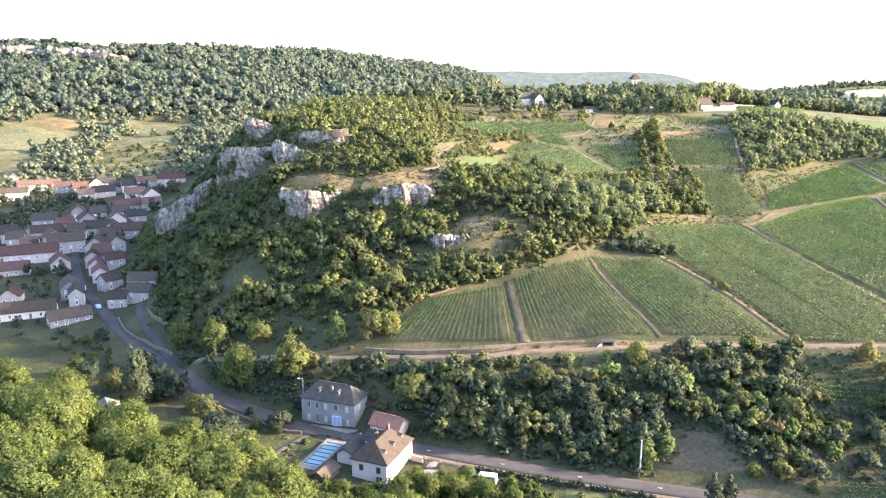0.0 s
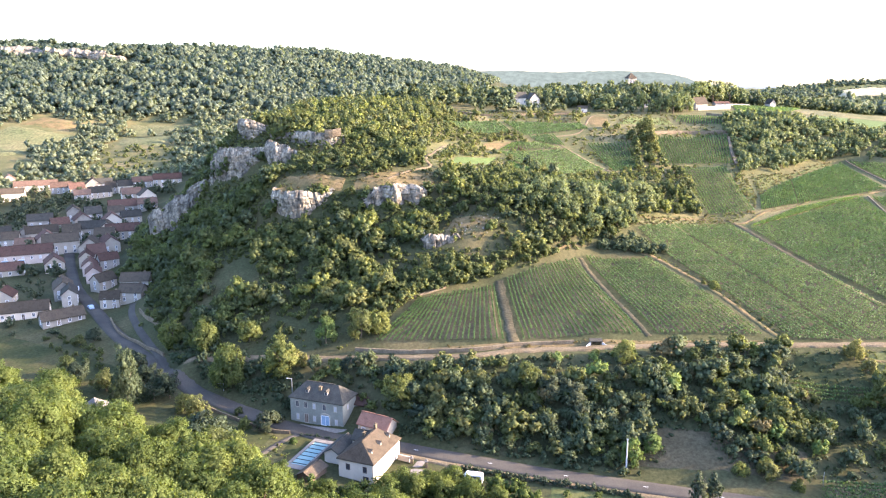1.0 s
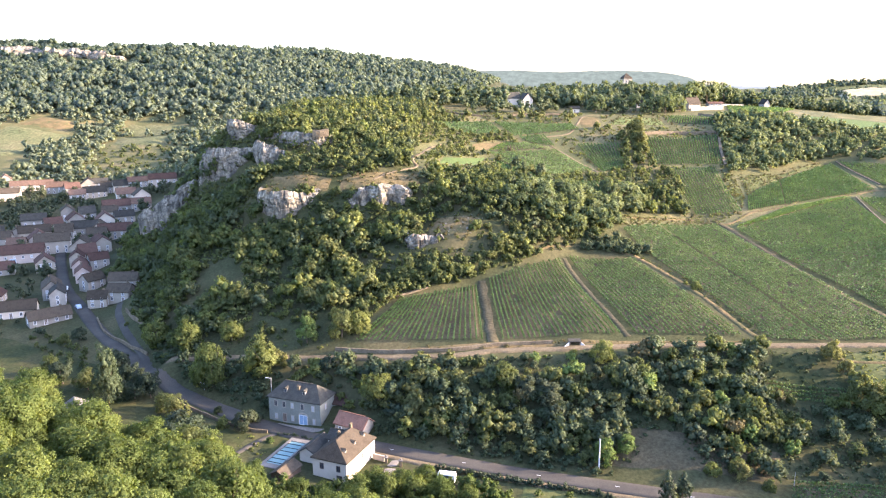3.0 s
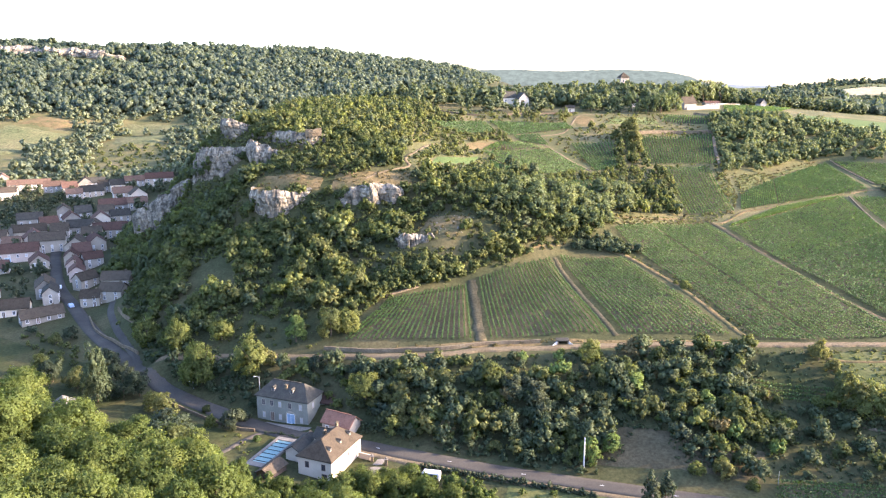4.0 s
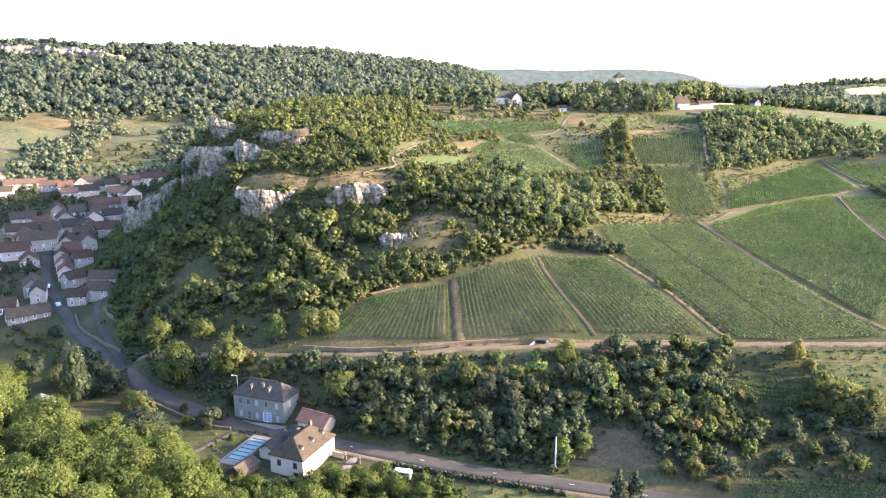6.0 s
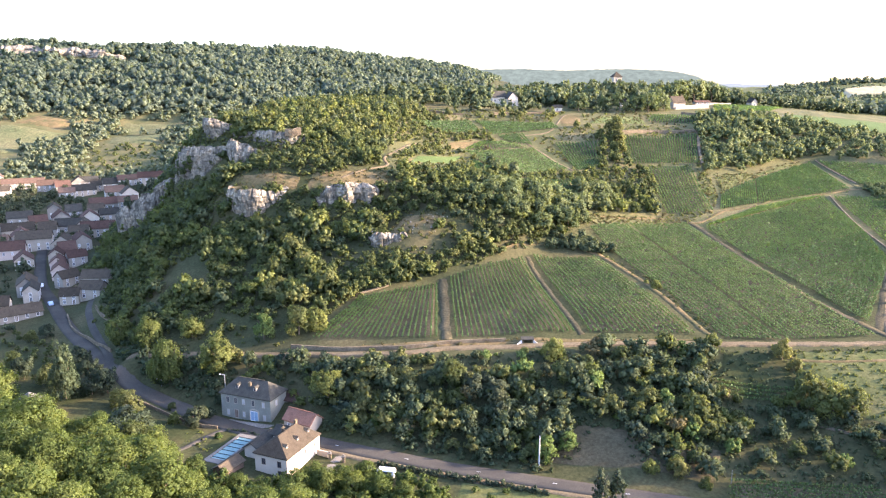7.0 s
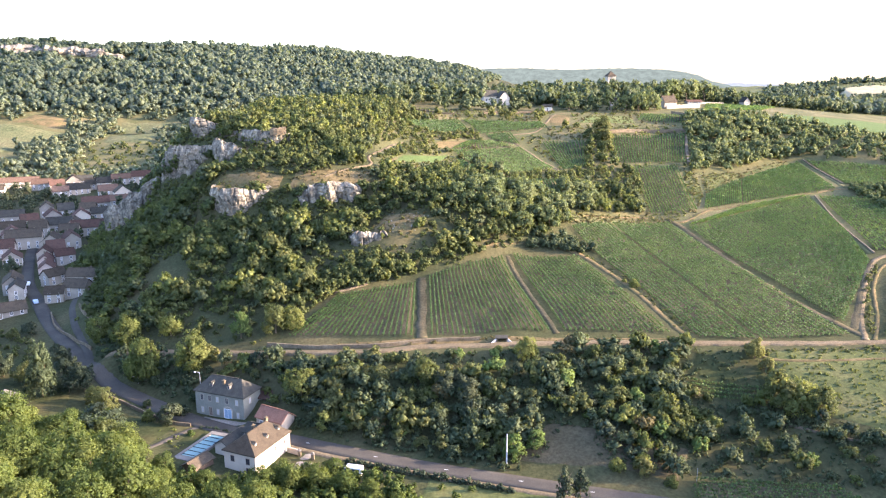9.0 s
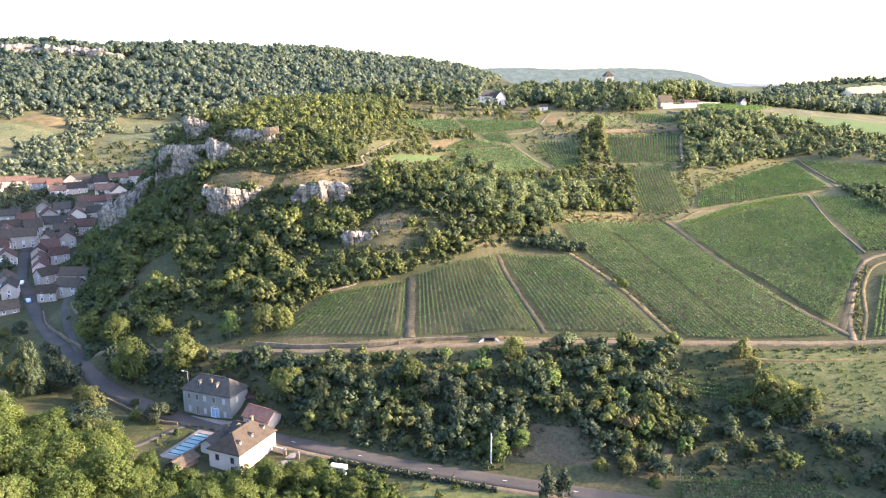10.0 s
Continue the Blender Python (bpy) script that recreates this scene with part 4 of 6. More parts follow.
# plan of the village: x, y, turn, length, width, eaves, wall, tiles
VILLAGE = [
    (-158, 268.5, 21, 26, 8, 3.6, "w", "b"), (-137.2, 262.7, 40, 15.6, 7, 3, "w", "b"), (-145, 285, 115, 12, 6.2, 5.6, "w", "s"), (-152, 294, 118, 14, 8, 5.5, "w", "b"), (-177, 336, 120, 12, 9, 5, "c", "r"),
    (-203, 350, 25, 36, 10, 6, "p", "r"), (-195, 328, 25, 16, 8, 3.5, "c", "r"), (-120, 290, 5, 12, 7, 6, "c", "b"), (-118.5, 282.5, -5, 10, 7, 5, "c", "b"), (-126, 279, 12, 7.5, 6.5, 4.6, "c", "b"),
    (-139, 302, 60, 9, 7, 5, "c", "b"), (-150, 317, 115, 11, 7, 5, "p", "r"), (-157, 329, 113, 10, 7, 5.5, "p", "r"), (-165, 343, 112, 11, 7, 6, "c", "r"), (-152, 336, 40, 9, 7, 5.5, "w", "r"),
    (-172, 287, 105, 9, 8, 4, "c", "r"), (-303, 523, 21, 20.9, 8.6, 6.5, "w", "b"), (-302, 557, 24, 31.3, 8.7, 4.9, "c", "o"), (-280, 551, 18, 15.2, 9.2, 5.4, "w", "o"), (-267, 547, 34, 11, 10.1, 5.4, "c", "r"),
    (-328, 568, 121, 10.7, 8.8, 6.5, "c", "o"), (-260, 559, 117, 11, 12.4, 5.9, "w", "b"), (-253, 561, 20, 13.1, 8.6, 5.9, "w", "s"), (-240, 545, 21, 8.8, 10.4, 5.4, "c", "b"), (-229, 546, 32, 14.6, 10.1, 5.4, "w", "s"),
    (-217, 553, 31, 22.4, 8.8, 5.4, "w", "o"), (-199, 546, 23, 21, 9.7, 5.9, "c", "r"), (-214, 516, 30, 13.8, 10.2, 5.4, "c", "o"), (-199, 505, 123, 10.2, 11.9, 5.9, "w", "b"), (-201, 474, 28, 21.2, 9.8, 6.5, "w", "r"),
    (-187, 475, 26, 12.6, 8.7, 5.4, "c", "o"), (-251, 522, 26, 11.4, 8.5, 5.4, "w", "o"), (-243, 531, 34, 16.3, 10.3, 4.9, "c", "s"), (-226, 457, 117, 11.1, 8.6, 7.6, "w", "b"), (-210, 434, 123, 12.3, 10.5, 6.5, "w", "r"),
    (-214, 457, 33, 10, 10.2, 5.9, "w", "s"), (-192, 433, 118, 11.7, 11.1, 6.5, "w", "r"), (-200, 458, 20, 9.8, 9, 5.9, "c", "b"), (-183, 439, 32, 11.7, 8.4, 5.9, "c", "s"), (-192, 410, 18, 16.4, 9.7, 6.5, "w", "s"),
    (-184, 409, 112, 12.1, 8.3, 7, "w", "b"), (-234, 433, 25, 14.6, 9.1, 6.5, "w", "s"), (-216, 420, 35, 10.1, 8.8, 6.5, "c", "r"), (-222, 394, 114, 10.7, 7.6, 6.5, "w", "b"), (-213, 395, 28, 17, 8.9, 7, "c", "b"),
    (-199, 399, 23, 9.5, 10, 6.5, "w", "b"), (-191, 371, 23, 17.8, 9.6, 7.6, "c", "b"), (-204, 382, 123, 10.2, 10.9, 6.5, "w", "r"), (-210, 372, 18, 9.1, 8.8, 5.4, "c", "o"), (-234, 395, 31, 8.3, 9.7, 5.9, "w", "s"),
    (-224, 384, 21, 8.8, 9.1, 5.9, "w", "b"), (-172, 401, 20, 18.6, 9.4, 5.9, "c", "r"), (-176, 388, 18, 10.5, 9.9, 6.5, "c", "b"), (-165, 368, 123, 13.9, 8.8, 6.5, "c", "r"), (-173, 365, 107, 11, 10.9, 6.5, "c", "b"),
    (-164, 351, 34, 8.3, 10.1, 5.9, "c", "r")]
YARDS = [([(x - L / 3 * math.cos(radians(r)), y - L / 3 * math.sin(radians(r))), (x + L / 3 * math.cos(radians(r)), y + L / 3 * math.sin(radians(r)))], W / 2 + 2.5) for x, y, r, L, W, *_ in VILLAGE]

# wood of the near slope
NEAR = scatter([(-130, 203), (-112, 191), (-101, 187), (-87, 176), (-77, 170), (-65, 159), (-57, 155), (-48, 150), (-41, 145), (-35, 139), (-28, 133), (-13, 131), (-5, 135), (7, 138), (25, 134), (26, 121), (0, 88), (-130, 88)], 7.0, jitter=0.35)
NEAR = NEAR[~near_line([(-88, 182), (-79, 164)], *NEAR.T, 5.5)]
seen = (NEAR[:, 1] > 116 + np.minimum(0, NEAR[:, 0] + 15) * 0.75) & (NEAR[:, 0] > -0.62 * NEAR[:, 1] - 8)
for x, y in NEAR[seen]:
    small = 0.85 if x > -26 else 1.0
    tree("broad", x, y, RNG.uniform(0.75, 1.4) * small, "trees of the near wood", RNG.uniform(0.9, 1.15), 0.5)
for x, y, s in ((28, 136, 0.6), (30, 131, 0.6), (-47, 151, 0.75), (-42, 153, 0.6), (-45, 158, 0.65), (-51, 157, 0.75), (-40, 148, 0.7), (-56, 162, 0.6), (-33, 149, 0.65), (-31, 143, 0.6), (-22, 144.5, 0.6), (-16, 143, 0.6), (-9, 144, 0.8), (-3, 145.5, 0.8), (3, 146, 0.75), (9, 144, 0.7), (15, 142, 0.65), (5, 151, 0.6), (21, 140, 0.55), (0, 150, 0.6), (-6, 149, 0.7)):
    tree("broad", x, y, s, "trees below the white house")

back = NEAR[(NEAR[:, 1] < 101 + np.minimum(0, NEAR[:, 0] + 15) * 0.75) | (NEAR[:, 0] < -0.62 * NEAR[:, 1] - 8)]
wood("near_wood", back, RNG.uniform(7, 11, len(back)), PARK, "leaf_wood", "dense wood running up the near slope")

# trees along the valley
for kind, x, y, s in (
        
        ("golden", -8, 182, 1.2), ("valley", -62, 183, 0.8), ("golden", -48, 178, 0.45), ("dark", -84, 206, 0.85), ("dark", -90, 214, 0.9), ("dark", -79, 202, 0.7), ("valley", -119, 238, 0.6), ("dark", -116, 242, 0.7),
        ("dark", -42, 177, 0.75), ("valley", -56, 164, 0.9), ("valley", -50, 158, 0.9), ("dark", -74, 196, 0.9), ("bright", -34, 170, 0.4), ("golden", 52, 191, 0.9), ("bright", 47, 158, 1.0), ("bright", 52, 161, 0.95),
        ("conifer", 56.5, 141, 1.0), ("conifer", 60, 142, 1.05), ("valley", 114, 172.5, 1.05), ("golden", 118.5, 170, 1.25), ("valley", 122, 168, 0.95), ("valley", 114, 190, 0.7), ("valley", 115.5, 185.5, 0.5), ("golden", 116, 181.5, 0.55), ("valley", 115, 177.5, 0.6), ("golden", 70, 152.5, 0.5), ("valley", 75.5, 151.5, 0.6), ("golden", 81, 148.5, 0.4), 
        ("valley", -112, 215, 0.7), ("dark", -105, 208, 0.9), ("valley", -95, 203, 0.9), ("valley", 109, 392, 1.25), ("valley", 107, 372, 0.85), ("valley", 108, 382, 1.05), ("dark", 30, 178, 0.9), ("dark", 36, 176, 0.9), ("valley", 25, 181, 0.9)):
    tree(kind, x, y, s, "", RNG.uniform(0.95, 1.2) * (1.3 if kind == "conifer" else 1.0))

for kind, x, y, s, st in (("golden", -84, 229, 1.2, 1.0), ("golden", -69.5, 217, 1.25, 1.0), ("golden", -57.5, 199.5, 1.35, 1.45), ("golden", -56, 217, 1.0, 1.1), ("golden", -42.5, 197.5, 1.35, 1.1), ("bright", -31.2, 208, 1.2, 1.2), ("valley", -21, 208.5, 1.0, 1.1), ("golden", -16, 210, 0.9, 1.1)):
    tree(kind, x, y, s, "tall sunlit trees at the foot of the hill", st)
tree("column", -84, 192, 1.25, "", 1.75)
tree("dark", -78, 195, 0.85, "", 0.9)
tree("valley", -66.6, 188, 0.72, "", 0.9)
tree("dark", -41, 182.5, 0.6, "", 0.85)
tree("valley", -52, 186.6, 0.34)
tree("dark", -52.5, 161, 1.45, "", 0.95)
tree("dark", 5.5, 152.5, 0.62, "", 0.95)
for x, y, s in ((-61, 163, 1.0), (-54.5, 165, 1.05), (-46, 158, 0.95), (-60, 156, 1.0), (-40, 150.5, 0.85), (-47, 151.5, 0.95), (-53, 158, 1.0), (-68, 157, 1.0), (-74, 163, 0.9)):
    tree("broad", x, y, s, "trees of the near wood", 0.9, 0.5)

# scrub and woods of the hill, by plan area
LANE = [(-83, 218), (-93.3, 234.2), (-107, 255.6), (-116, 276)]
LINES = [(ROAD, 5.5), (TRACK, 3.6), ([(118, 302), (121.7, 294), (128.6, 258), (136, 231), (146, 211)], 2.5), ([(151, 201), (157, 215), (166, 233), (174, 245), (183, 253), (225, 260)], 4.0),
         ([(80, 290), (98, 298), (109, 302), (123, 296.5), (138, 309.3), (154, 315), (169, 326.7), (189, 329.5), (206, 335.5)], 3.5), ([(77, 256), (88, 234), (99, 204)], 3.5), ([(-18, 282), (-8, 292), (-2, 300), (-4, 312), (2, 342), (8, 356)], 3.5),
         ([(80, 344), (70, 365), (60, 390), (76, 402), (90, 440), (105, 446)], 4.0), ([(-66, 280), (-62, 272), (-46, 270), (-36, 274)], 3.2), ([(-30, 271), (-19, 267), (-6, 268)], 4.2), ([(-2, 248), (10, 246), (24, 249)], 2.6),
         ([(23, 200), (22, 237)], 4), ([(62, 203), (50, 252)], 4), ([(-20, 200), (-14, 216), (-4, 228), (20, 238), (46, 254), (62, 264), (72, 270)], 1.5), ([(-90, 340), (-86, 331), (-76, 331)], 3), ([(-76, 315), (-70, 309), (-60, 307), (-50, 306)], 5.0), ([(-100, 322), (-86, 316), (-76, 315)], 4.5), ([(-80, 331), (-66, 319), (-50, 311), (-38, 312)], 3.0), ([(-780, 1082), (-700, 1054), (-655, 1062), (-610, 1048), (-575, 1060), (-540, 1052), (-505, 1064), (-470, 1058), (-440, 1074)], 17), (LANE, 3.4)]
HILL = [(-104, 248), (-96, 236), (-84, 222), (-60, 213), (-26, 203), (-17, 215), (-7, 227), (18, 238), (46, 254), (72, 271), (78, 282), (112, 306), (118, 352), (78, 350), (56, 322), (44, 390), (8, 420), (-20, 500), (-110, 500), (-165, 470), (-158, 420), (-156, 375), (-142, 340), (-140, 318), (-128, 300), (-105, 282), (-108, 262)]
pts = scatter(HILL, 3.6, CLEAR + [[(-84, 271), (-67, 265), (-57, 238), (-66, 236), (-76, 246)], [(0, 294), (14, 298), (36, 344), (28, 356), (2, 318)]], LINES + YARDS, keep=0.95)
low = inside([(34, 292), (60, 310), (92, 328), (114, 318), (119, 353), (78, 351), (55, 323), (38, 312)], *pts.T) | inside([(-4, 296), (36, 300), (46, 390), (8, 420), (-8, 380)], *pts.T) | inside([(-56, 286), (-10, 290), (-30, 318), (-50, 312)], *pts.T)
size = np.where(low, RNG.uniform(1.8, 3.2, len(pts)), RNG.uniform(2.4, 5.8, len(pts)) * np.where(inside([(-140, 300), (-60, 255), (0, 258), (0, 272), (-58, 272), (-62, 306), (-100, 330)], *pts.T), 1.25, 1.0))
for x, y in ((-84, 229), (-69.5, 217), (-57.5, 199.5), (-56, 217), (-42.5, 197.5), (-31.2, 208), (-21, 208.5)):
    size *= np.where((abs(pts[:, 0] - x) < 8) & (pts[:, 1] > y - 11) & (pts[:, 1] < y + 4), 0.45, 1.0)
size *= np.where((pts[:, 0] > -60) & (pts[:, 0] < 0) & (pts[:, 1] < 226), 0.6, 1.0) * np.where(inside([(-14, 236), (30, 241), (30, 254), (14, 251), (-12, 252)], *pts.T), 0.4, 1.0)
for far, kit in ((pts[:, 1] < 325, MID), (pts[:, 1] >= 325, PARK)):
    draw = RNG.random(len(pts))
    # more golden leaves on the hilltop, standing for its warm light
    sunny = np.where((pts[:, 1] > 285) & (pts[:, 0] > -62), 0.2, 0.16)
    for pick, leaf in ((draw < sunny, "leaf_golden"), ((draw >= sunny) & (draw < 0.86), "leaf_scrub"), (draw >= 0.86, "leaf_park")):
        pick = pick & far
        wood("hill_scrub", pts[pick], size[pick], kit, leaf, "thick green scrub and small oaks covering the steep hill")
pts = scatter([(-96, 244), (-60, 217), (-24, 208), (-8, 231), (20, 243), (46, 258), (38, 268), (0, 262), (-60, 262), (-92, 290)], 7.6, CLEAR + [[(-84, 271), (-67, 265), (-57, 238), (-66, 236), (-76, 246)], [(-102, 252), (-60, 208), (-22, 203), (-18, 220), (-50, 226), (-82, 246)], [(-12, 234), (24, 240), (26, 256), (-10, 256)]], LINES, keep=0.62)
draw = RNG.random(len(pts))
for pick, leaf in ((draw < 0.4, "leaf_golden"), (draw >= 0.4, "leaf_scrub")):
    wood("hill_wood", pts[pick], RNG.uniform(4.4, 7.2, pick.sum()), FINE, leaf, "taller trees standing out of the hill scrub")
pts = scatter([(-30, 271.5), (-24, 268), (-17, 268.5), (-12, 270.5), (-26, 272)], 3.0, [], [])
wood("crag_scrub", pts, RNG.uniform(1.6, 3.4, len(pts)), FINE, "leaf_golden", "bushes standing in front of the white crag", "bushes")
pts = scatter(HILL, 3.1, CLEAR[7:], [LINES[0], LINES[1]] + YARDS, keep=0.12)
pts = np.vstack((pts, scatter([(-100, 262), (-40, 255), (0, 262), (0, 274), (-40, 268), (-66, 270), (-64, 310), (-100, 326), (-140, 330), (-140, 315)], 2.6, CLEAR[7:], [])))
wood("undergrowth", pts, np.where(inside([(-142, 312), (-100, 260), (0, 255), (0, 276), (-60, 276), (-60, 312), (-100, 328), (-142, 332)], *pts.T), RNG.uniform(1.4, 3.2, len(pts)), RNG.uniform(0.8, 2.0, len(pts))), LOW, "leaf_scrub", "low bushes and brambles between the oaks")
pts = scatter([(-16, 216), (-6, 226.5), (19, 237), (46, 253.5), (60, 263.5), (60, 271), (44, 263), (18, 247), (-8, 238), (-22, 226)], 2.7, CLEAR[3:4], LINES[10:11], keep=0.9)
wood("edge_scrub", pts, RNG.uniform(2.2, 4.6, len(pts)), MID, "leaf_scrub", "thick bushes along the upper edge of the vines")
pts = smooth_line([(-15, 216), (-5, 228), (8, 234.5), (21, 239.5), (34, 248), (46, 255), (59, 263.5)], 0.9)
wood("edge_scrub", pts + RNG.uniform(-1.3, 1.3, pts.shape), RNG.uniform(0.8, 2.3, len(pts)), VALE, "leaf_scrub", "low bushes on the bank over the vines", "bushes")
pts = scatter([(60, 262), (90, 289), (92, 312), (84, 322), (60, 306), (38, 287), (30, 268)], 6.2, CLEAR, LINES)
for x, y in pts:
    tree("oak", x, y, RNG.uniform(0.8, 1.1), "oaks on the shoulder of the hill", RNG.uniform(0.9, 1.15))
pts = scatter([(-95, 213), (-70, 205), (-40, 189), (-30, 192), (-5, 172), (8, 166), (30, 160), (44, 158), (52, 166), (66, 168), (69, 155), (84, 151), (90, 172), (92, 182), (116, 181), (116, 195), (60, 194), (12, 191), (-18, 195), (-58, 206), (-80, 222)], 4.1, CLEAR, LINES)
mixed_wood("bank_scrub", pts, RNG.uniform(1.8, 6.2, len(pts)) * np.where(pts[:, 1] > 184, 0.5, 1.0), FINE, "dense dark scrub on the bank below the track")
pts = smooth_line([(104, 173), (112, 168.5), (120, 164), (127, 160), (135, 155), (150, 148)], 2.0)
wood("bank_scrub", pts + RNG.uniform(-1.6, 1.6, pts.shape), RNG.uniform(1.2, 3.4, len(pts)), MID, "leaf_park", "dark hedge bushes under the rough meadow")
pts = scatter([(58, 178), (91, 177), (99, 195), (62, 195)], 4.1, [], LINES[:2], keep=0.92)
mixed_wood("bank_scrub", pts, RNG.uniform(2.4, 5.4, len(pts)), FINE, "thick bushes and small trees crowding under the track")
pts = scatter([(70, 153), (150, 140), (150, 196), (84, 174)], 4.0, [[(118.5, 171), (148, 151), (164, 195), (117, 194.5)], CLEAR[-1], CLEAR[-2]], LINES, keep=0.6)
mixed_wood("bank_scrub", pts, RNG.uniform(2.0, 4.8, len(pts)), FINE, "scattered low scrub on a shady slope")
pts = scatter([(50, 158), (150, 140), (158, 172), (118, 180), (116, 196), (60, 194), (40, 170)], 1.9, [[(118.5, 171), (148, 151), (164, 195), (117, 194.5)], CLEAR[-1], CLEAR[-2], [(53, 157), (66, 154), (66, 166), (57, 165)]], LINES[:2], keep=0.95)
wood("undergrowth", pts, RNG.uniform(0.6, 1.7, len(pts)), LOW, "leaf_park", "rough grass and brambles on the shady slope")
pts = scatter([(144, 352), (170, 362), (195, 384), (210, 389), (246, 371), (310, 345), (310, 405), (270, 412), (246, 430), (226, 452), (206, 450), (178, 436), (164, 434), (157, 408), (148, 365)], 4.3, CLEAR, LINES, keep=0.9)
pts = pts[(pts[:, 0] < 205) | (RNG.random(len(pts)) < 0.8)]
wood("slope_wood", pts, RNG.uniform(3.2, 7.0, len(pts)) * np.where(pts[:, 0] > 205, 0.85, 1.0), MID, "leaf_oak", "rounded oaks of a wood above the vines")
pts = scatter([(95, 352), (112, 354), (112, 308), (118, 352), (113, 400), (100, 400)], 5.0, CLEAR, LINES)
wood("slope_wood", pts, RNG.uniform(3, 5, len(pts)), MID, "leaf_scrub", "row of oaks between vine terraces")
pts = scatter([(-20, 455), (40, 440), (60, 452), (160, 452), (160, 470), (190, 520), (205, 580), (190, 700), (-60, 700), (-60, 480)], 10.5, CLEAR + [[(44, 470), (70, 470), (72, 518), (46, 518)], [(76, 436), (100, 440), (96, 466), (80, 466)], [(150, 436), (215, 450), (245, 555), (185, 550), (160, 508)], [(124, 470), (140, 470), (142, 504), (130, 504)]], LINES, keep=0.85)
wood("plateau_wood", pts, RNG.uniform(8, 12.5, len(pts)) * np.where(pts[:, 1] < 480, 0.7, 1.0), PARK, "leaf_park", "tall park trees on the plateau")
pts = scatter([(188, 556), (236, 552), (330, 566), (340, 620), (200, 620)], 9.0, [], [], keep=0.8)
wood("plateau_wood", pts, RNG.uniform(6, 10, len(pts)), PARK, "leaf_park", "trees round the houses at the plateau edge")
for x, y, size in ((172, 520, 1.55), (180, 531, 1.85), (187, 540, 1.8), (195, 541, 1.9), (202, 549, 1.75), (211, 552, 1.7), (219, 556, 1.4), (160, 512, 1.3), (151, 508, 1.25)):
    tree("oak", x, y, size, "tall trees behind the plateau house", 1.25)
for x, y, size in ((134, 457, 1.2), (142, 458, 1.5), (151, 469, 1.5), (147, 474, 1.4), (126, 466, 1.35), (117, 463, 1.1), (100, 456, 1.3), (157, 478, 1.1)):
    tree("oak", x, y, size, "park trees before the plateau house", 1.15)
pts = scatter([(8, 420), (40, 430), (100, 450), (100, 400), (80, 420), (42, 420)], 6, CLEAR, LINES, keep=0.35)
wood("plateau_scrub", pts, RNG.uniform(3, 5, len(pts)), MID, "leaf_scrub", "low hedges on the plateau edge")
pts = scatter([(-420, 480), (-330, 520), (-290, 580), (-190, 560), (-120, 500), (-60, 560), (0, 720), (-100, 1000), (-440, 820), (-520, 640)], 8, CLEAR + [[(-290, 600), (-215, 600), (-240, 690), (-308, 700)], [(-400, 590), (-335, 580), (-350, 660), (-430, 660)]], LINES, keep=0.75)
wood("valley_wood", pts, RNG.uniform(5, 11, len(pts)), VALE, "leaf_hazed", "hedges and copses in the valley behind the village")
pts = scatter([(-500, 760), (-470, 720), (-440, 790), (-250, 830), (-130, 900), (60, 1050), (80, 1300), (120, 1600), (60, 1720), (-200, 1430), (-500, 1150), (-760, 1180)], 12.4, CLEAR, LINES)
wood("far_wood", pts, RNG.uniform(10, 17, len(pts)), FAR, "leaf_hazed", "dense green wood covering the far hillside")
pts = np.vstack([scatter(area, 11, [], LINES) for area in (
    [(300, 640), (420, 640), (560, 690), (560, 730), (360, 700)], [(400, 900), (720, 1000), (710, 1060), (400, 980)], [(640, 1170), (1100, 1240), (1100, 1300), (640, 1230)],
    [(300, 900), (400, 980), (500, 1500), (320, 1500)], [(620, 660), (640, 660), (710, 1000), (690, 1000)], [(900, 1350), (1500, 1500), (1500, 1650), (900, 1450)],
    [(420, 780), (640, 860), (640, 884), (420, 808)], [(500, 1100), (800, 1180), (800, 1208), (500, 1128)], [(560, 700), (600, 700), (650, 1150), (610, 1150)], [(760, 1000), (1000, 1100), (1000, 1130), (760, 1030)], [(420, 1250), (900, 1400), (900, 1440), (420, 1290)])])
wood("far_wood", pts, RNG.uniform(4, 8, len(pts)), VALE, "leaf_hazed", "far woods and hedges on the plateau")
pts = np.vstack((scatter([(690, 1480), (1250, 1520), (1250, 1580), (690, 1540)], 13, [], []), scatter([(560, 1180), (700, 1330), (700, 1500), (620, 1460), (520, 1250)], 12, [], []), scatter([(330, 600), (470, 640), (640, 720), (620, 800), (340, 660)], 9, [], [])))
wood("far_wood", pts, RNG.uniform(9, 14, len(pts)), VALE, "leaf_hazed", "woods round the fields of the far plateau")
pts = scatter([(-296, 606), (-212, 596), (-240, 690), (-306, 694)], 7, [], [], keep=0.8)
wood("valley_scrub", pts, RNG.uniform(1.8, 5.0, len(pts)), VALE, "leaf_scrub", "low bushes on the slope behind the village", "bushes")
pts = scatter([(-300, 262), (-120, 245), (-150, 330), (-165, 420), (-180, 480), (-190, 540), (-300, 545), (-420, 480), (-340, 262)], 7.0, [], LINES + YARDS, keep=0.5)
wood("village_trees", pts, RNG.uniform(3.5, 8, len(pts)) * np.where(pts[:, 1] < 320, 0.5, 1.0), PARK, "leaf_dark", "trees in the gardens among the village houses")
pts = scatter([(-140, 252), (-122, 242), (-106, 228), (-103, 218), (-128, 236)], 4.5, [], LINES + YARDS, keep=0.7)
wood("village_trees", pts, RNG.uniform(1.4, 2.8, len(pts)), MID, "leaf_scrub", "low garden bushes beside the village road")
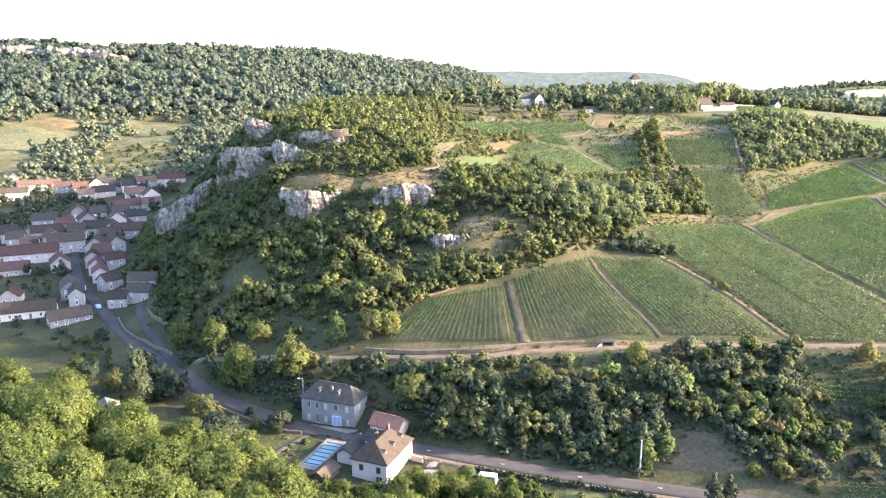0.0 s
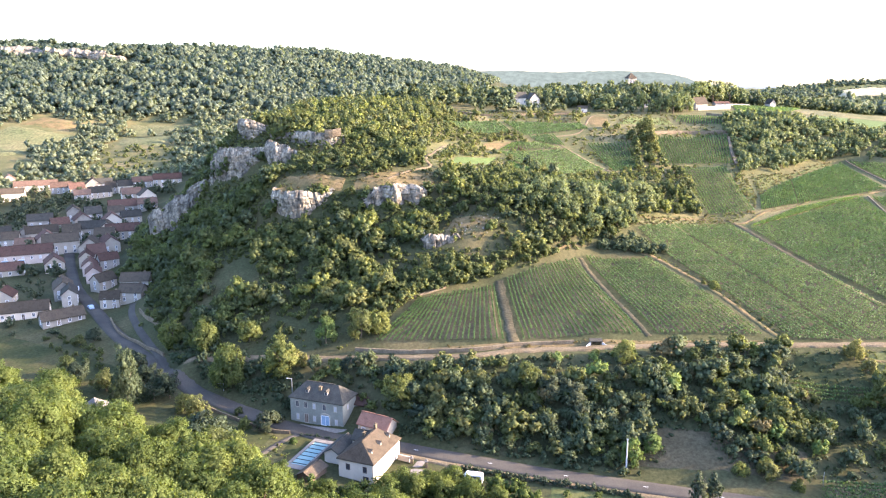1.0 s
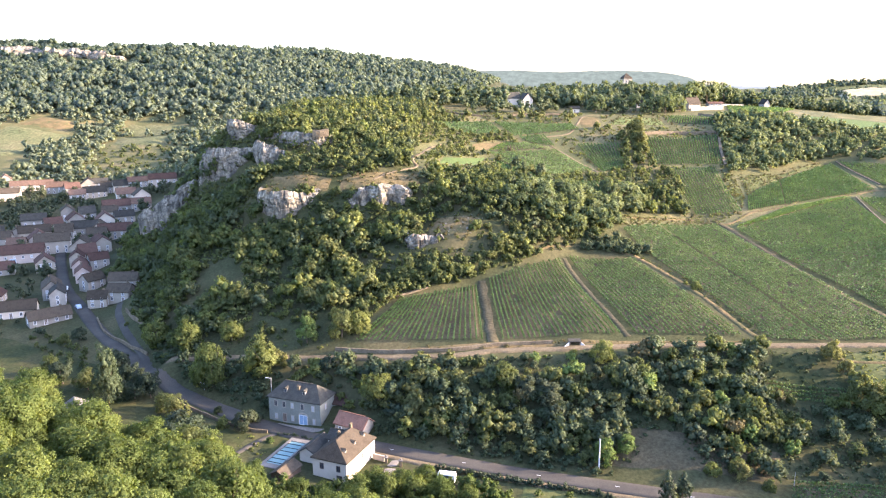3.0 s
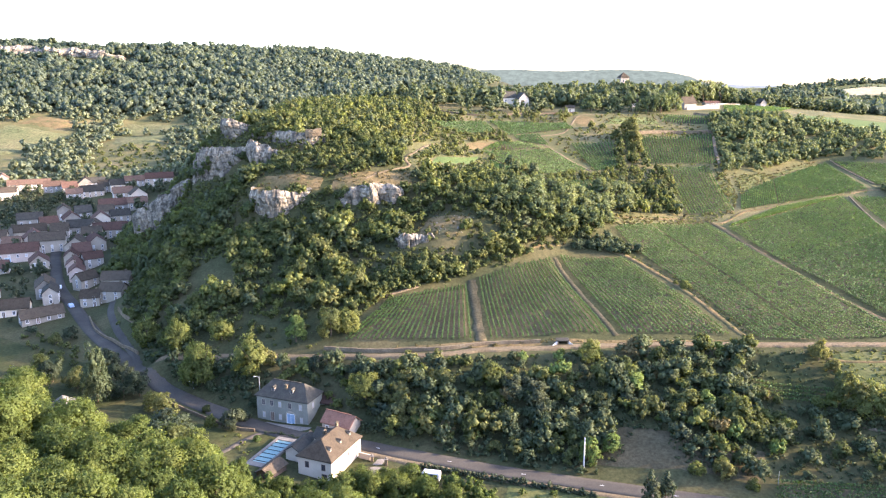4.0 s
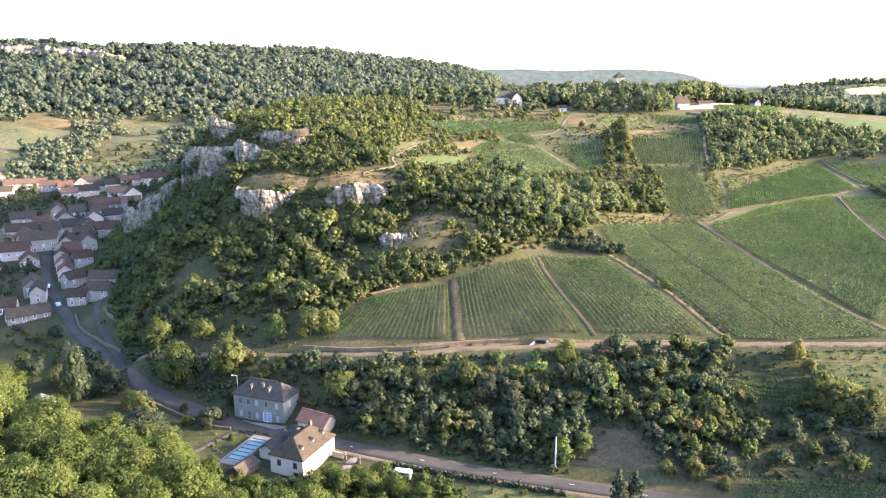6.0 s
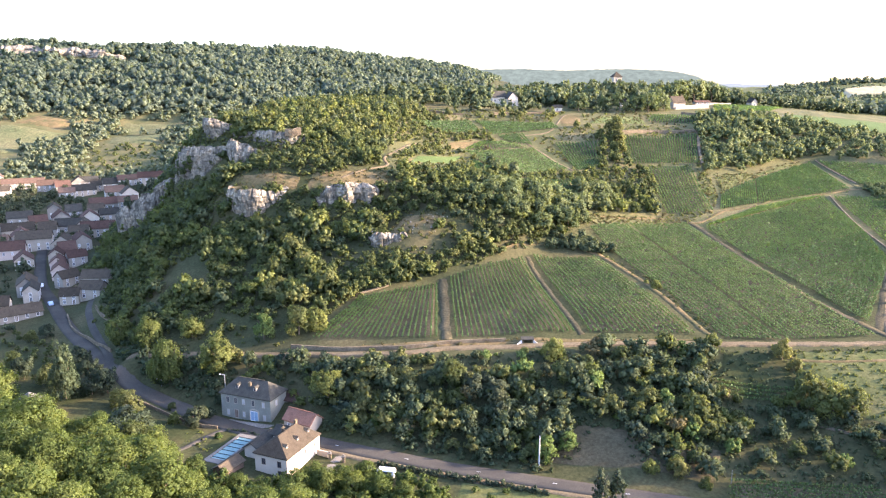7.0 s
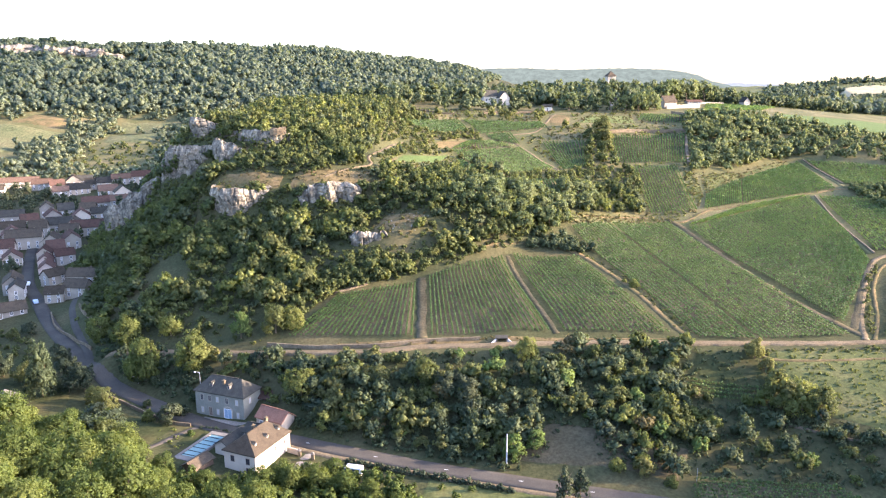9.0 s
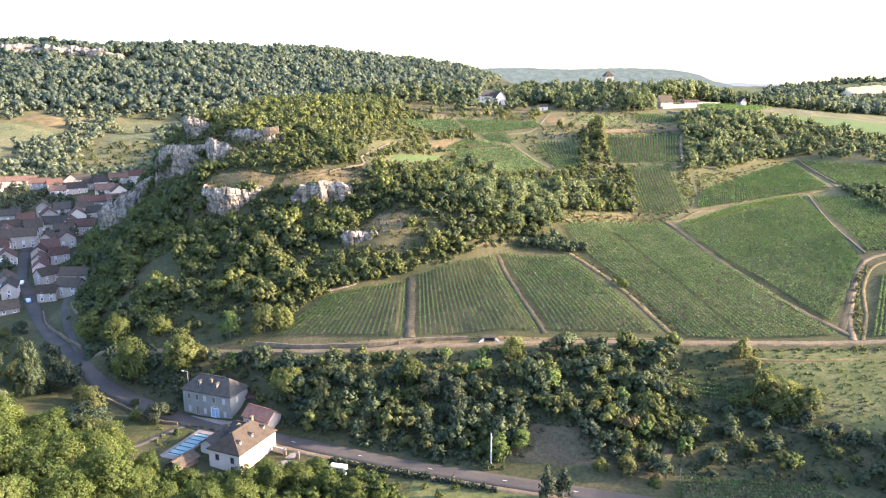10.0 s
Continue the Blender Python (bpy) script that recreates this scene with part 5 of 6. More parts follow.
# trees added beyond the view, placed to throw shade on the slope
pts = scatter([(172, 105), (250, 105), (250, 152), (172, 149)], 7, CLEAR, LINES, keep=0.85)
wood("slope_wood", pts, RNG.uniform(8, 13, len(pts)), PARK, "leaf_scrub", "unseen tall trees added to shade the lower slope")

pts = scatter([(0, 296), (50, 320), (100, 340), (112, 304), (132, 306), (146, 356), (160, 408), (140, 450), (0, 445)], 2.8, PARCELS_PLAN + CLEAR[8:12] + [[(95, 415), (137, 424), (136, 444), (108, 444)]], LINES, keep=0.75)
draw = RNG.random(len(pts))
for pick, leaf in ((draw < 0.3, "leaf_scrub"), ((draw >= 0.3) & (draw < 0.72), "leaf_golden"), (draw >= 0.72, "leaf_dry")):
    wood("undergrowth", pts[pick], RNG.uniform(0.7, 2.3, pick.sum()), LOW, leaf, "tufts and low bushes between the vine terraces")

pts = np.vstack([scatter(quad, 1.5, PARCELS_PLAN, [], keep=0.85) for quad in CLEAR[4:7]] + [scatter([(74, 279), (121, 298), (134, 309), (150, 352), (142, 356), (130, 312), (75, 291)], 1.7, PARCELS_PLAN, [], keep=0.7)])
draw = RNG.random(len(pts))
for pick, leaf in ((draw < 0.45, "leaf_scrub"), ((draw >= 0.45) & (draw < 0.75), "leaf_golden"), (draw >= 0.75, "leaf_dry")):
    wood("bank_tufts", pts[pick], RNG.uniform(0.4, 1.3, pick.sum()), LOW, leaf, "rough grass and weeds on the vineyard banks", "grass")
pts = smooth_line([(80, 290), (98, 298), (109, 302), (123, 296.5), (138, 309.3), (154, 315), (169, 326.7), (189, 329.5), (206, 335.5)], 0.8)
wood("path_bushes", pts + RNG.uniform(-1.7, 1.7, pts.shape), RNG.uniform(0.25, 0.9, len(pts)), LOW, "leaf_golden", "weeds along the dry path over the vines", "bushes")
pts = smooth_line([(153, 205), (160, 220), (167.5, 236), (176, 248)], 1.6)
wood("path_bushes", pts + RNG.uniform(-0.6, 0.6, pts.shape), RNG.uniform(0.7, 2.2, len(pts)), LOW, "leaf_scrub", "small bushes along the winding track", "bushes")
pts = np.vstack((scatter([(206, 322), (224, 316), (226, 334), (212, 341)], 3.0, [], []), scatter([(206, 300), (222, 296), (226, 312), (210, 316)], 3.2, [], [], keep=0.6)))
wood("vine_bushes", pts, RNG.uniform(2.6, 4.6, len(pts)), MID, "leaf_oak", "dark bushes on the bank between vine parcels", "bushes")
pts = scatter([(120, 172), (147, 153), (162, 194), (118, 194)], 1.4, [], [([(113, 198), (115, 194.5), (118, 190), (129, 188.5), (143, 188.5), (156, 189)], 1.2)], keep=0.9)
wood("meadow_tufts", pts, RNG.uniform(0.35, 1.2, len(pts)), LOW, "leaf_golden", "tufts of rough grass on the meadow", "grass")
pts = scatter([(117, 192.5), (160, 192.5), (165, 197), (119, 196.5)], 1.6, [], [LINES[1]], keep=0.8)
wood("verge_bushes", pts, RNG.uniform(0.7, 1.7, len(pts)), LOW, "leaf_scrub", "bushy verge under the farm track", "bushes")
pts = smooth_line([(70, 263), (79, 256), (84, 246), (90, 234), (96, 218), (100, 205)], 1.1)
pts = np.vstack((pts, pts))
wood("path_bushes", pts + RNG.uniform(-1.5, 1.5, pts.shape), RNG.uniform(0.3, 1.1, len(pts)), LOW, "leaf_scrub", "weeds along the dry path between the vines", "bushes")

pts = scatter([(-34, 193), (-12, 181.5), (0, 172), (14, 167), (14, 190), (-16, 194), (-40, 200)], 3.2, [], LINES[:2] + [([(-35, 187), (-14, 182), (-12, 176)], 6)])
mixed_wood("bank_scrub", pts, RNG.uniform(2.6, 5.2, len(pts)), FINE, "dense shady scrub behind the stone houses")
pts = scatter([(-108, 248), (-96, 231), (-60, 196), (-38, 187), (-34, 196), (-60, 213), (-92, 240)], 2.3, [], [(ROAD, 4.2), (LANE, 2.6)])
wood("bank_scrub", pts, RNG.uniform(1.3, 3.2, len(pts)), VALE, "leaf_park", "shady thicket between road and hill")
dry = np.vstack([scatter(quad, 1.6, PARCELS_PLAN, [], keep=0.8) for quad in CLEAR[:9] + CLEAR[13:14]])
wood("dry_tufts", dry, RNG.uniform(0.3, 1.4, len(dry)), LOW, "leaf_dry", "tufts of dry yellow grass on the banks", "grass")

pts = scatter([(-34, 149), (-22, 146), (-10, 148), (8, 152), (24, 145), (28, 128), (-34, 128)], 2.7, [], [([(-24, 152), (-14, 153), (-8, 156)], 3.5)], keep=0.85)
wood("near_shrubs", pts, RNG.uniform(2.2, 4.2, len(pts)), MID, "leaf_wood", "dense green shrubs at the edge of the near wood", "shrubs")

pts = scatter([(-5, 173), (44, 159), (60, 166), (60, 194), (12, 191)], 2.5, [], LINES[:2], keep=0.8)
wood("undergrowth", pts, RNG.uniform(0.8, 2.2, len(pts)), LOW, "leaf_park", "brambles between the bushes of the shady bank")
pts = scatter([(0, 253), (24, 254), (34, 268), (6, 270)], 3.4, [], [], keep=0.4)
wood("knoll_scrub", pts, RNG.uniform(0.7, 1.6, len(pts)), MID, "leaf_scrub", "small bushes on the dry knoll", "bushes")
STONES = [(OCTA[0] * RNG.uniform(0.3, 0.62, (6, 1)), OCTA[1], OCTA[0]) for _ in range(6)]
pts = scatter([(-4, 250), (18, 251), (24, 262), (8, 266)], 1.3, [], [], keep=0.5)
wood("stones", pts, RNG.uniform(0.3, 1.2, len(pts)) ** 1.5, STONES, "rock", "loose white stones strewn over the dry knoll", "stones")
pts = np.vstack((scatter([(-60, 292), (-30, 293), (0, 301), (0, 332), (-40, 334), (-58, 314)], 2.9, CLEAR, LINES[6:8], keep=0.8), scatter([(-62, 260), (-5, 260), (0, 267), (-18, 264), (-45, 267), (-62, 269)], 2.5, [], [], keep=0.8)))
wood("crag_scrub", pts, RNG.uniform(1.3, 3.4, len(pts)), VALE, "leaf_scrub", "low scrub above and below the limestone crags", "bushes")
pts = np.vstack((scatter([(-74, 262), (-62, 266), (-60, 292), (-74, 296)], 2.2, [], [], keep=0.85), scatter([(-78, 300), (-50, 298), (-48, 312), (-64, 313), (-78, 320)], 2.2, [], [], keep=0.85), scatter([(-104, 312), (-74, 306), (-76, 318), (-100, 324)], 2.3, [], [], keep=0.8), scatter([(-98, 328), (-74, 325), (-60, 318), (-52, 316), (-60, 322), (-76, 336), (-96, 340)], 2.0, [], [], keep=0.9)))
wood("crag_scrub", pts, RNG.uniform(1.2, 2.8, len(pts)), VALE, "leaf_scrub", "low bushes at the foot of the hilltop cliff", "bushes")
pts = np.vstack((scatter([(-66, 262), (0, 260), (2, 275), (-8, 269.5), (-24, 266), (-34, 273), (-46, 268.5), (-58, 271), (-64, 279)], 2.1, [], [], keep=0.9), scatter([(-60, 286), (-30, 282), (0, 291), (0, 299), (-58, 297)], 2.3, [], LINES[6:7], keep=0.8)))
wood("crag_scrub", pts, RNG.uniform(1.0, 2.7, len(pts)), VALE, "leaf_scrub", "bushes along the foot and the ledge of the crags", "bushes")
pts = np.vstack((scatter([(-68, 268), (-60, 266), (-52, 266.5), (-44, 268), (-36, 272), (-28, 266), (-12, 265), (-1, 269), (-2, 275), (-12, 271.5), (-24, 269), (-34, 277), (-42, 274.5), (-52, 272), (-60, 275.5), (-64, 286)], 1.6, [], [], keep=0.9), scatter([(-138, 328), (-98, 324), (-98, 332), (-118, 336), (-128, 336), (-138, 344)], 2.0, [], [], keep=0.8)))
wood("crag_scrub", pts, RNG.uniform(1.0, 2.4, len(pts)), LOW, "leaf_scrub", "brambles close under the rock faces", "bushes")
for cap in (CAPS[0], CAPS[1], CAPS[2], CAPS[5], CAPS[6]):
    for share, low, high, kit, leaf, label in ((0.2, 0.3, 1.1, LOW, "leaf_dry", "tufts of dry grass on the crag top"), (0.1, 0.4, 1.3, LOW, "leaf_golden", "tufts of green grass on the crag top"), (0.035, 1.0, 2.6, MID, "leaf_scrub", "bushes rooted on the crag top")):
        pick = RNG.random(len(cap)) < share
        wood("crag_tufts", cap[pick, :2], RNG.uniform(low, high, pick.sum()), kit, leaf, label, "grass", cap[pick, 2])
pts = scatter([(-16, 236), (38, 243), (38, 252), (26, 250), (10, 246.5), (-6, 247), (-14, 252)], 2.0, PARCELS_PLAN, [], keep=0.9)
wood("knoll_scrub", pts, RNG.uniform(0.8, 1.9, len(pts)), VALE, "leaf_scrub", "thick bushes on the slope below the knoll", "bushes")
pts = scatter([(-5, 243), (27, 246), (27, 251), (12, 248.5), (-5, 249)], 2.3, PARCELS_PLAN, [], keep=0.85)
wood("knoll_scrub", pts, RNG.uniform(0.5, 1.2, len(pts)), VALE, "leaf_scrub", "bushes at the foot of the small outcrop", "bushes")

EARTH_SLOPE = [(48, 157), (66, 153), (68, 165), (54, 167)]
pts = scatter([(6, 168), (30, 161.5), (48, 158.5), (84, 152), (96, 164), (92, 174), (60, 178), (14, 180)], 3.6, [EARTH_SLOPE], LINES[:2], keep=0.75)
mixed_wood("bank_scrub", pts, RNG.uniform(1.8, 4.6, len(pts)), FINE, "tangled bushes and young trees on the shady bank")
pts = scatter([(-40, 181), (-24, 176), (-8, 170), (6, 166), (10, 172), (-10, 181), (-32, 188)], 3.0, [], LINES[:2] + [([(-35, 181), (-14, 178)], 7)], keep=0.8)
wood("bank_scrub", pts, RNG.uniform(1.6, 3.6, len(pts)), VALE, "leaf_park", "dense dark bushes along the road by the houses", "bushes")

pts = scatter([(-12, 169), (6, 161), (30, 154), (48, 150), (48, 160), (30, 164), (6, 169), (-8, 175)], 2.0, [], [(ROAD, 4.0)], keep=0.9)
wood("verge_bushes", pts, RNG.uniform(0.8, 2.6, len(pts)), VALE, "leaf_park", "dark bushes between the road and the bank", "bushes")
pts = scatter([(12, 149), (34, 142), (40, 146), (14, 153)], 2.2, [], LINES[:2], keep=0.5)
wood("near_shrubs", pts, RNG.uniform(0.8, 2.0, len(pts)), MID, "leaf_wood", "low shrubs on the meadow by the hedge", "shrubs")

# ---- far ridges, their haze put into a pale glow ----
def backdrop(label, crest, y, depth, glow, seed):
    """A far wooded ridge as a glowing shell, haze put into its colour: crest points (x, height)."""
    xs = np.arange(crest[0][0], crest[-1][0], 9.0)
    top = np.interp(xs, [c[0] for c in crest], [c[1] for c in crest])
    top = top + np.array([3.0 * noise.noise((x * 0.012, seed, 0)) + 2.2 * noise.noise((x * 0.05, seed, 1)) + 1.6 * noise.noise((x * 0.3, seed, 2)) for x in xs])
    rows = []
    for k, f in enumerate((0.0, 0.35, 0.7, 0.9, 1.0)):
        rows.append(np.column_stack((xs, np.full(len(xs), y) + depth * (k - 4) / 4 + 14 * np.sin(xs * 0.021 + k), top * f + (1 - f) * -10)))
    i = np.arange(5 * len(xs)).reshape(5, -1)
    faces = np.stack((i[:-1, :-1], i[:-1, 1:], i[1:, 1:], i[1:, :-1]), -1).reshape(-1, 4)
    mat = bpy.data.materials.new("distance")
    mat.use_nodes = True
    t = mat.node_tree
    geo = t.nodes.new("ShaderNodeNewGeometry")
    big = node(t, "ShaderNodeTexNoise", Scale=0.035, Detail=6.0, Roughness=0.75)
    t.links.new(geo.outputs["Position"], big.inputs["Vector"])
    # the pale emission stands in for the air before the ridge
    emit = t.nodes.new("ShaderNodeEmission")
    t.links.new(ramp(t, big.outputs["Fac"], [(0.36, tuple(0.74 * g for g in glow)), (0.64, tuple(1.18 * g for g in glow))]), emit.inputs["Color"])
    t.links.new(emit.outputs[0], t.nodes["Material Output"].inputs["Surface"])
    ob = new("backdrop", mesh_arrays("backdrop", np.vstack(rows), faces, mat, smooth=True))
    return tagged(ob, label, "distance", kind="structure")


backdrop("far wooded ridge, its haze put into a pale green glow", [(-400, 90), (60, 128), (170, 139), (330, 139), (554, 133), (811, 139), (960, 133), (1069, 120), (1120, 108), (1175, 82), (1260, 60), (1500, 40)], 3500, 300, (0.056, 0.066, 0.052), 1.3)
backdrop("far ridge on the horizon, its haze put into a faint blue glow", [(900, 60), (1200, 66), (1500, 68), (1800, 60), (2200, 66), (2700, 60)], 4200, 200, (0.098, 0.106, 0.104), 4.1)

# ---- houses ----
def window_meshes(w, h, frame_mat, pane_mat="glass_dark"):
    bm = bmesh.new()
    t = 0.12
    box(bm, -w / 2 - t, -w / 2, -0.07, 0.05, -t, h + t)
    box(bm, w / 2, w / 2 + t, -0.07, 0.05, -t, h + t)
    box(bm, -w / 2, w / 2, -0.07, 0.05, h, h + t)
    box(bm, -w / 2, w / 2, -0.12, 0.05, -t, 0)
    box(bm, -0.03, 0.03, -0.05, 0.05, 0, h)
    f = solid("window", bm, frame_mat)
    bm = bmesh.new()
    box(bm, -w / 2, w / 2, -0.02, 0.04, 0, h)
    return f, solid("pane", bm, pane_mat)


WINDOWS = {}


def add_window(house_ob, m, w, h, frame_mat="paint_white", pane_mat="glass_dark", name="window"):
    key = (w, h, frame_mat, pane_mat)
    if key not in WINDOWS:
        WINDOWS[key] = window_meshes(*key)
    f, p = WINDOWS[key]
    win = part(name, f, house_ob, m)
    part("pane", p, win)
    return win


def wall_mesh(L, W, H, rise, roof, mat, deep=2.0):
    bm = bmesh.new()
    a, b = L / 2, W / 2
    if roof == "hip":
        box(bm, -a, a, -b, b, -deep, H)
    else:
        lo = [bm.verts.new((x, y, -deep)) for x in (-a, a) for y in (-b, b)]
        up = [bm.verts.new((x, y, H)) for x in (-a, a) for y in (-b, b)]
        r = [bm.verts.new((x, 0, H + rise - 0.12)) for x in (-a, a)]
        bm.faces.new((lo[0], lo[2], up[2], up[0]))
        bm.faces.new((lo[3], lo[1], up[1], up[3]))
        bm.faces.new((lo[1], lo[0], up[0], r[0], up[1]))
        bm.faces.new((lo[2], lo[3], up[3], r[1], up[2]))
        bm.faces.new((up[0], up[2], r[1], r[0]))
        bm.faces.new((up[3], up[1], r[0], r[1]))
        bm.faces.new((lo[0], lo[1], lo[3], lo[2]))
    return solid("wall", bm, mat)


def roof_mesh(L, W, H, rise, roof, mat, inset=3.0, over=0.4, thick=0.22):
    bm = bmesh.new()
    a, b = L / 2 + over, W / 2 + over
    drop = rise * over / (W / 2)
    ins = inset if roof == "hip" else 0.0
    def shell(dz):
        e = [bm.verts.new((x, y, H - drop + dz)) for x, y in ((-a, -b), (a, -b), (a, b), (-a, b))]
        r = [bm.verts.new((x, 0, H + rise + dz)) for x in (-a + ins, a - ins)]
        return e, r
    e1, r1 = shell(thick)
    e0, r0 = shell(0.0)
    for e, r, flip in ((e1, r1, 1), (e0, r0, -1)):
        for f in ((e[0], e[1], r[1], r[0]), (e[2], e[3], r[0], r[1]), (e[1], e[2], r[1]), (e[3], e[0], r[0])):
            if roof == "hip" or len(f) == 4:
                bm.faces.new(f[::flip])
    if roof == "hip":
        for k in range(4):
            bm.faces.new((e0[k], e0[(k + 1) % 4], e1[(k + 1) % 4], e1[k]))
    else:
        for p in ((0, 1), (2, 3)):
            bm.faces.new((e0[p[0]], e0[p[1]], e1[p[1]], e1[p[0]]))
        for q, r in (((1, 2), 1), ((3, 0), 0)):
            bm.faces.new((e0[q[0]], r0[r], r1[r], e1[q[0]]))
            bm.faces.new((r0[r], e0[q[1]], e1[q[1]], r1[r]))
    # ridge tiles
    for i in range(int((L - 2 * ins) / 0.5)):
        x = -a + ins + i * 0.5
        box(bm, x, x + 0.46, -0.16, 0.16, H + rise + thick - 0.04, H + rise + thick + 0.09)
    return solid("roof", bm, mat)


def chimney_mesh(w, d, h, mat):
    bm = bmesh.new()
    box(bm, -w / 2, w / 2, -d / 2, d / 2, -1.2, h)
    box(bm, -w / 2 - 0.08, w / 2 + 0.08, -d / 2 - 0.08, d / 2 + 0.08, h, h + 0.12)
    for k in (-1, 1):
        tube(bm, (k * w * 0.22, 0, h + 0.12), (k * w * 0.22, 0, h + 0.42), 0.12, 0.1, 6)
    return solid("chimney", bm, mat)


SIDE = {"front": (0, -1, 0), "back": (0, 1, 180), "right": (1, 0, 90), "left": (-1, 0, -90)}


def house(x, y, z, rot, L, W, H, rise, wall, tiles, label, roof="gable", inset=3.0, openings=(), chimneys=(), group="", name="house"):
    """openings: (side, place along it, sill, width, height, frame, pane). chimneys: (u, v, height)."""
    ob = thing(name, pose(x, y, z, 0, 0, rot), label, "house", group)
    part("wall", wall_mesh(L, W, H, rise, roof, wall), ob)
    part("roof", roof_mesh(L, W, H, rise, roof, tiles, inset), ob)
    for side, u, sill, w, h, *mats in openings:
        sx, sy, turn = SIDE[side]
        c, s = math.cos(radians(turn)), math.sin(radians(turn))
        px, py = (c * u + sx * L / 2, s * u + sy * W / 2)
        add_window(ob, pose(px, py, sill, 0, 0, turn), w, h, *mats[:2], name=mats[2] if len(mats) > 2 else "window")
    for u, v, h in chimneys:
        base = H + rise * (1 - abs(v) / (W / 2))
        part("chimney", chimney_mesh(0.8, 0.55, h, "stone_wall"), ob, pose(u, v, base))
    return ob


# mansion beside the road
MANSION = house(-28.8, 185.0, -1.2, -20, 15.5, 7.6, 6.7, 3.1, "plaster_grey", "slate", "grey two-storey stone house with slate hip roof", "hip", 3.4,
                [("front", u, 4.1, 0.8, 1.5, "plaster_cream", "glass_dark" if k in (0, 1, 3) else "shutter_grey") for k, u in enumerate((-5.6, -3.1, -0.6, 2.4, 5.6))]
                + [("front", u, 0.5, 0.75, 1.5, "plaster_cream", "shutter_grey") for u in (-5.6, -0.6, 5.8)]
                + [("front", -3.0, 0.0, 1.0, 2.3, "plaster_cream", "wood_dark", "door"), ("front", 2.6, 0.0, 2.2, 2.5, "paint_white", "paint_blue", "door"), ("right", -1, 4.0, 0.9, 1.5, "plaster_cream", "shutter_grey")],
                [(0.2, -1.6, 1.0)])
# white house
WHITE = house(-14.0, 159.3, -2.0, 68, 13.6, 8.8, 5.5, 3.0, "plaster_white", "tile_brown", "white plastered house with brown tiled hip roof", "hip", 3.6,
              [("front", u, 3.2, 0.7, 1.1, "plaster_cream", "glass_dark") for u in (0.8, 4.6)] + [("front", u, 0.6, 0.9, 1.6, "plaster_cream", "shutter_grey") for u in (2.4, 5.2)]
              + [("left", u, 3.0, 0.8, 1.25, "wood_dark", "glass_dark") for u in (-2.0, 2.3)] + [("left", 2.5, 0.5, 1.2, 1.4, "wood_dark", "glass_dark")],
              [(1.5, 2.2, 1.1), (5.0, 1.0, 1.0)])
house(-13.6, 175.2, -0.8, -28, 8.4, 5.0, 2.9, 2.0, "plaster_cream", "tile_rust", "small stone barn with red tiled gable roof", openings=[("front", -2.6, 0.9, 0.8, 1.1)])
house(-18.8, 187.0, -0.8, -20, 4.4, 5.0, 3.6, 1.4, "plaster_grey", "tile_red", "small lean annex with red tiled roof", openings=[("front", -0.8, 1.2, 0.8, 1.0)])
house(-21.6, 164.0, -1.3, 70, 8.0, 4.0, 2.7, 1.3, "plaster_white", "slate", "low dark-roofed outbuilding beside the pool", openings=[("right", 0, 0.8, 0.9, 1.0)])
house(-15.6, 164.9, -1.2, 158, 4.6, 4.2, 4.6, 1.5, "plaster_white", "slate", "narrow dark-roofed wing behind the white house")
house(-86, 178.5, height(-86, 178.5) - 0.2, 122, 8, 6, 3.2, 1.7, "plaster_aged", "deck_stone", "low house with pale grey roof behind trees", openings=[("front", 0, 0.8, 1, 1.2)])
house(-26.6, 153.8, -1.7, 66, 6.0, 3.8, 2.4, 1.0, "wood_dark", "tile_brown", "brown-roofed garden shed beside the pool")

# village
WALLS = {"w": ("plaster_aged", "pale plastered"), "c": ("plaster_cream", "cream stone"), "p": ("plaster_pink", "rosy plastered")}
TILES = {"b": ("tile_brown", "brown tiled"), "r": ("tile_red", "red tiled"), "s": ("slate", "dark slate"), "o": ("tile_orange", "orange tiled")}
for k, (x, y, rot, L, W, H, w, t) in enumerate(VILLAGE):
    wall, word = ("plaster_white", "white plastered") if w == "w" and k % 4 == 0 else WALLS[w]
    L, W, H = L * 0.92, W * 0.9, H * 0.88
    ops = []
    for side, length in (("front", L), ("right", W), ("left", W)):
        n = max(1, int(length / 3.4))
        for j in range(n):
            u = (j + 0.5) / n * length - length / 2
            if H > 3.9:
                ops.append((side, u, 2.9, 0.8, 1.2, "paint_white", "glass_dark" if (j + n) % 2 else "shutter_grey"))
            if j % 3 == 1:
                ops.append((side, u, 0.1, 0.95, 2.1, "paint_white", "wood_dark", "door"))
            else:
                ops.append((side, u, 0.9, 0.85, 1.3, "paint_white", "glass_dark"))
    if L > 30 and w == "p":
        ops = [o for o in ops if not (o[0] == "front" and o[2] < 2)] + [("front", u, 0.1, 2.4, 2.8, "paint_white", "paint_blue", "door") for u in (-4.0, 3.0)]
    house(x, y, height(x, y) - 0.2, rot, L, W, H, W * 0.4, wall, TILES[t][0], f"{word} village house with {TILES[t][1]} gable roof", openings=ops, chimneys=[(L * 0.3, W * 0.1, 0.9)], group="village houses")

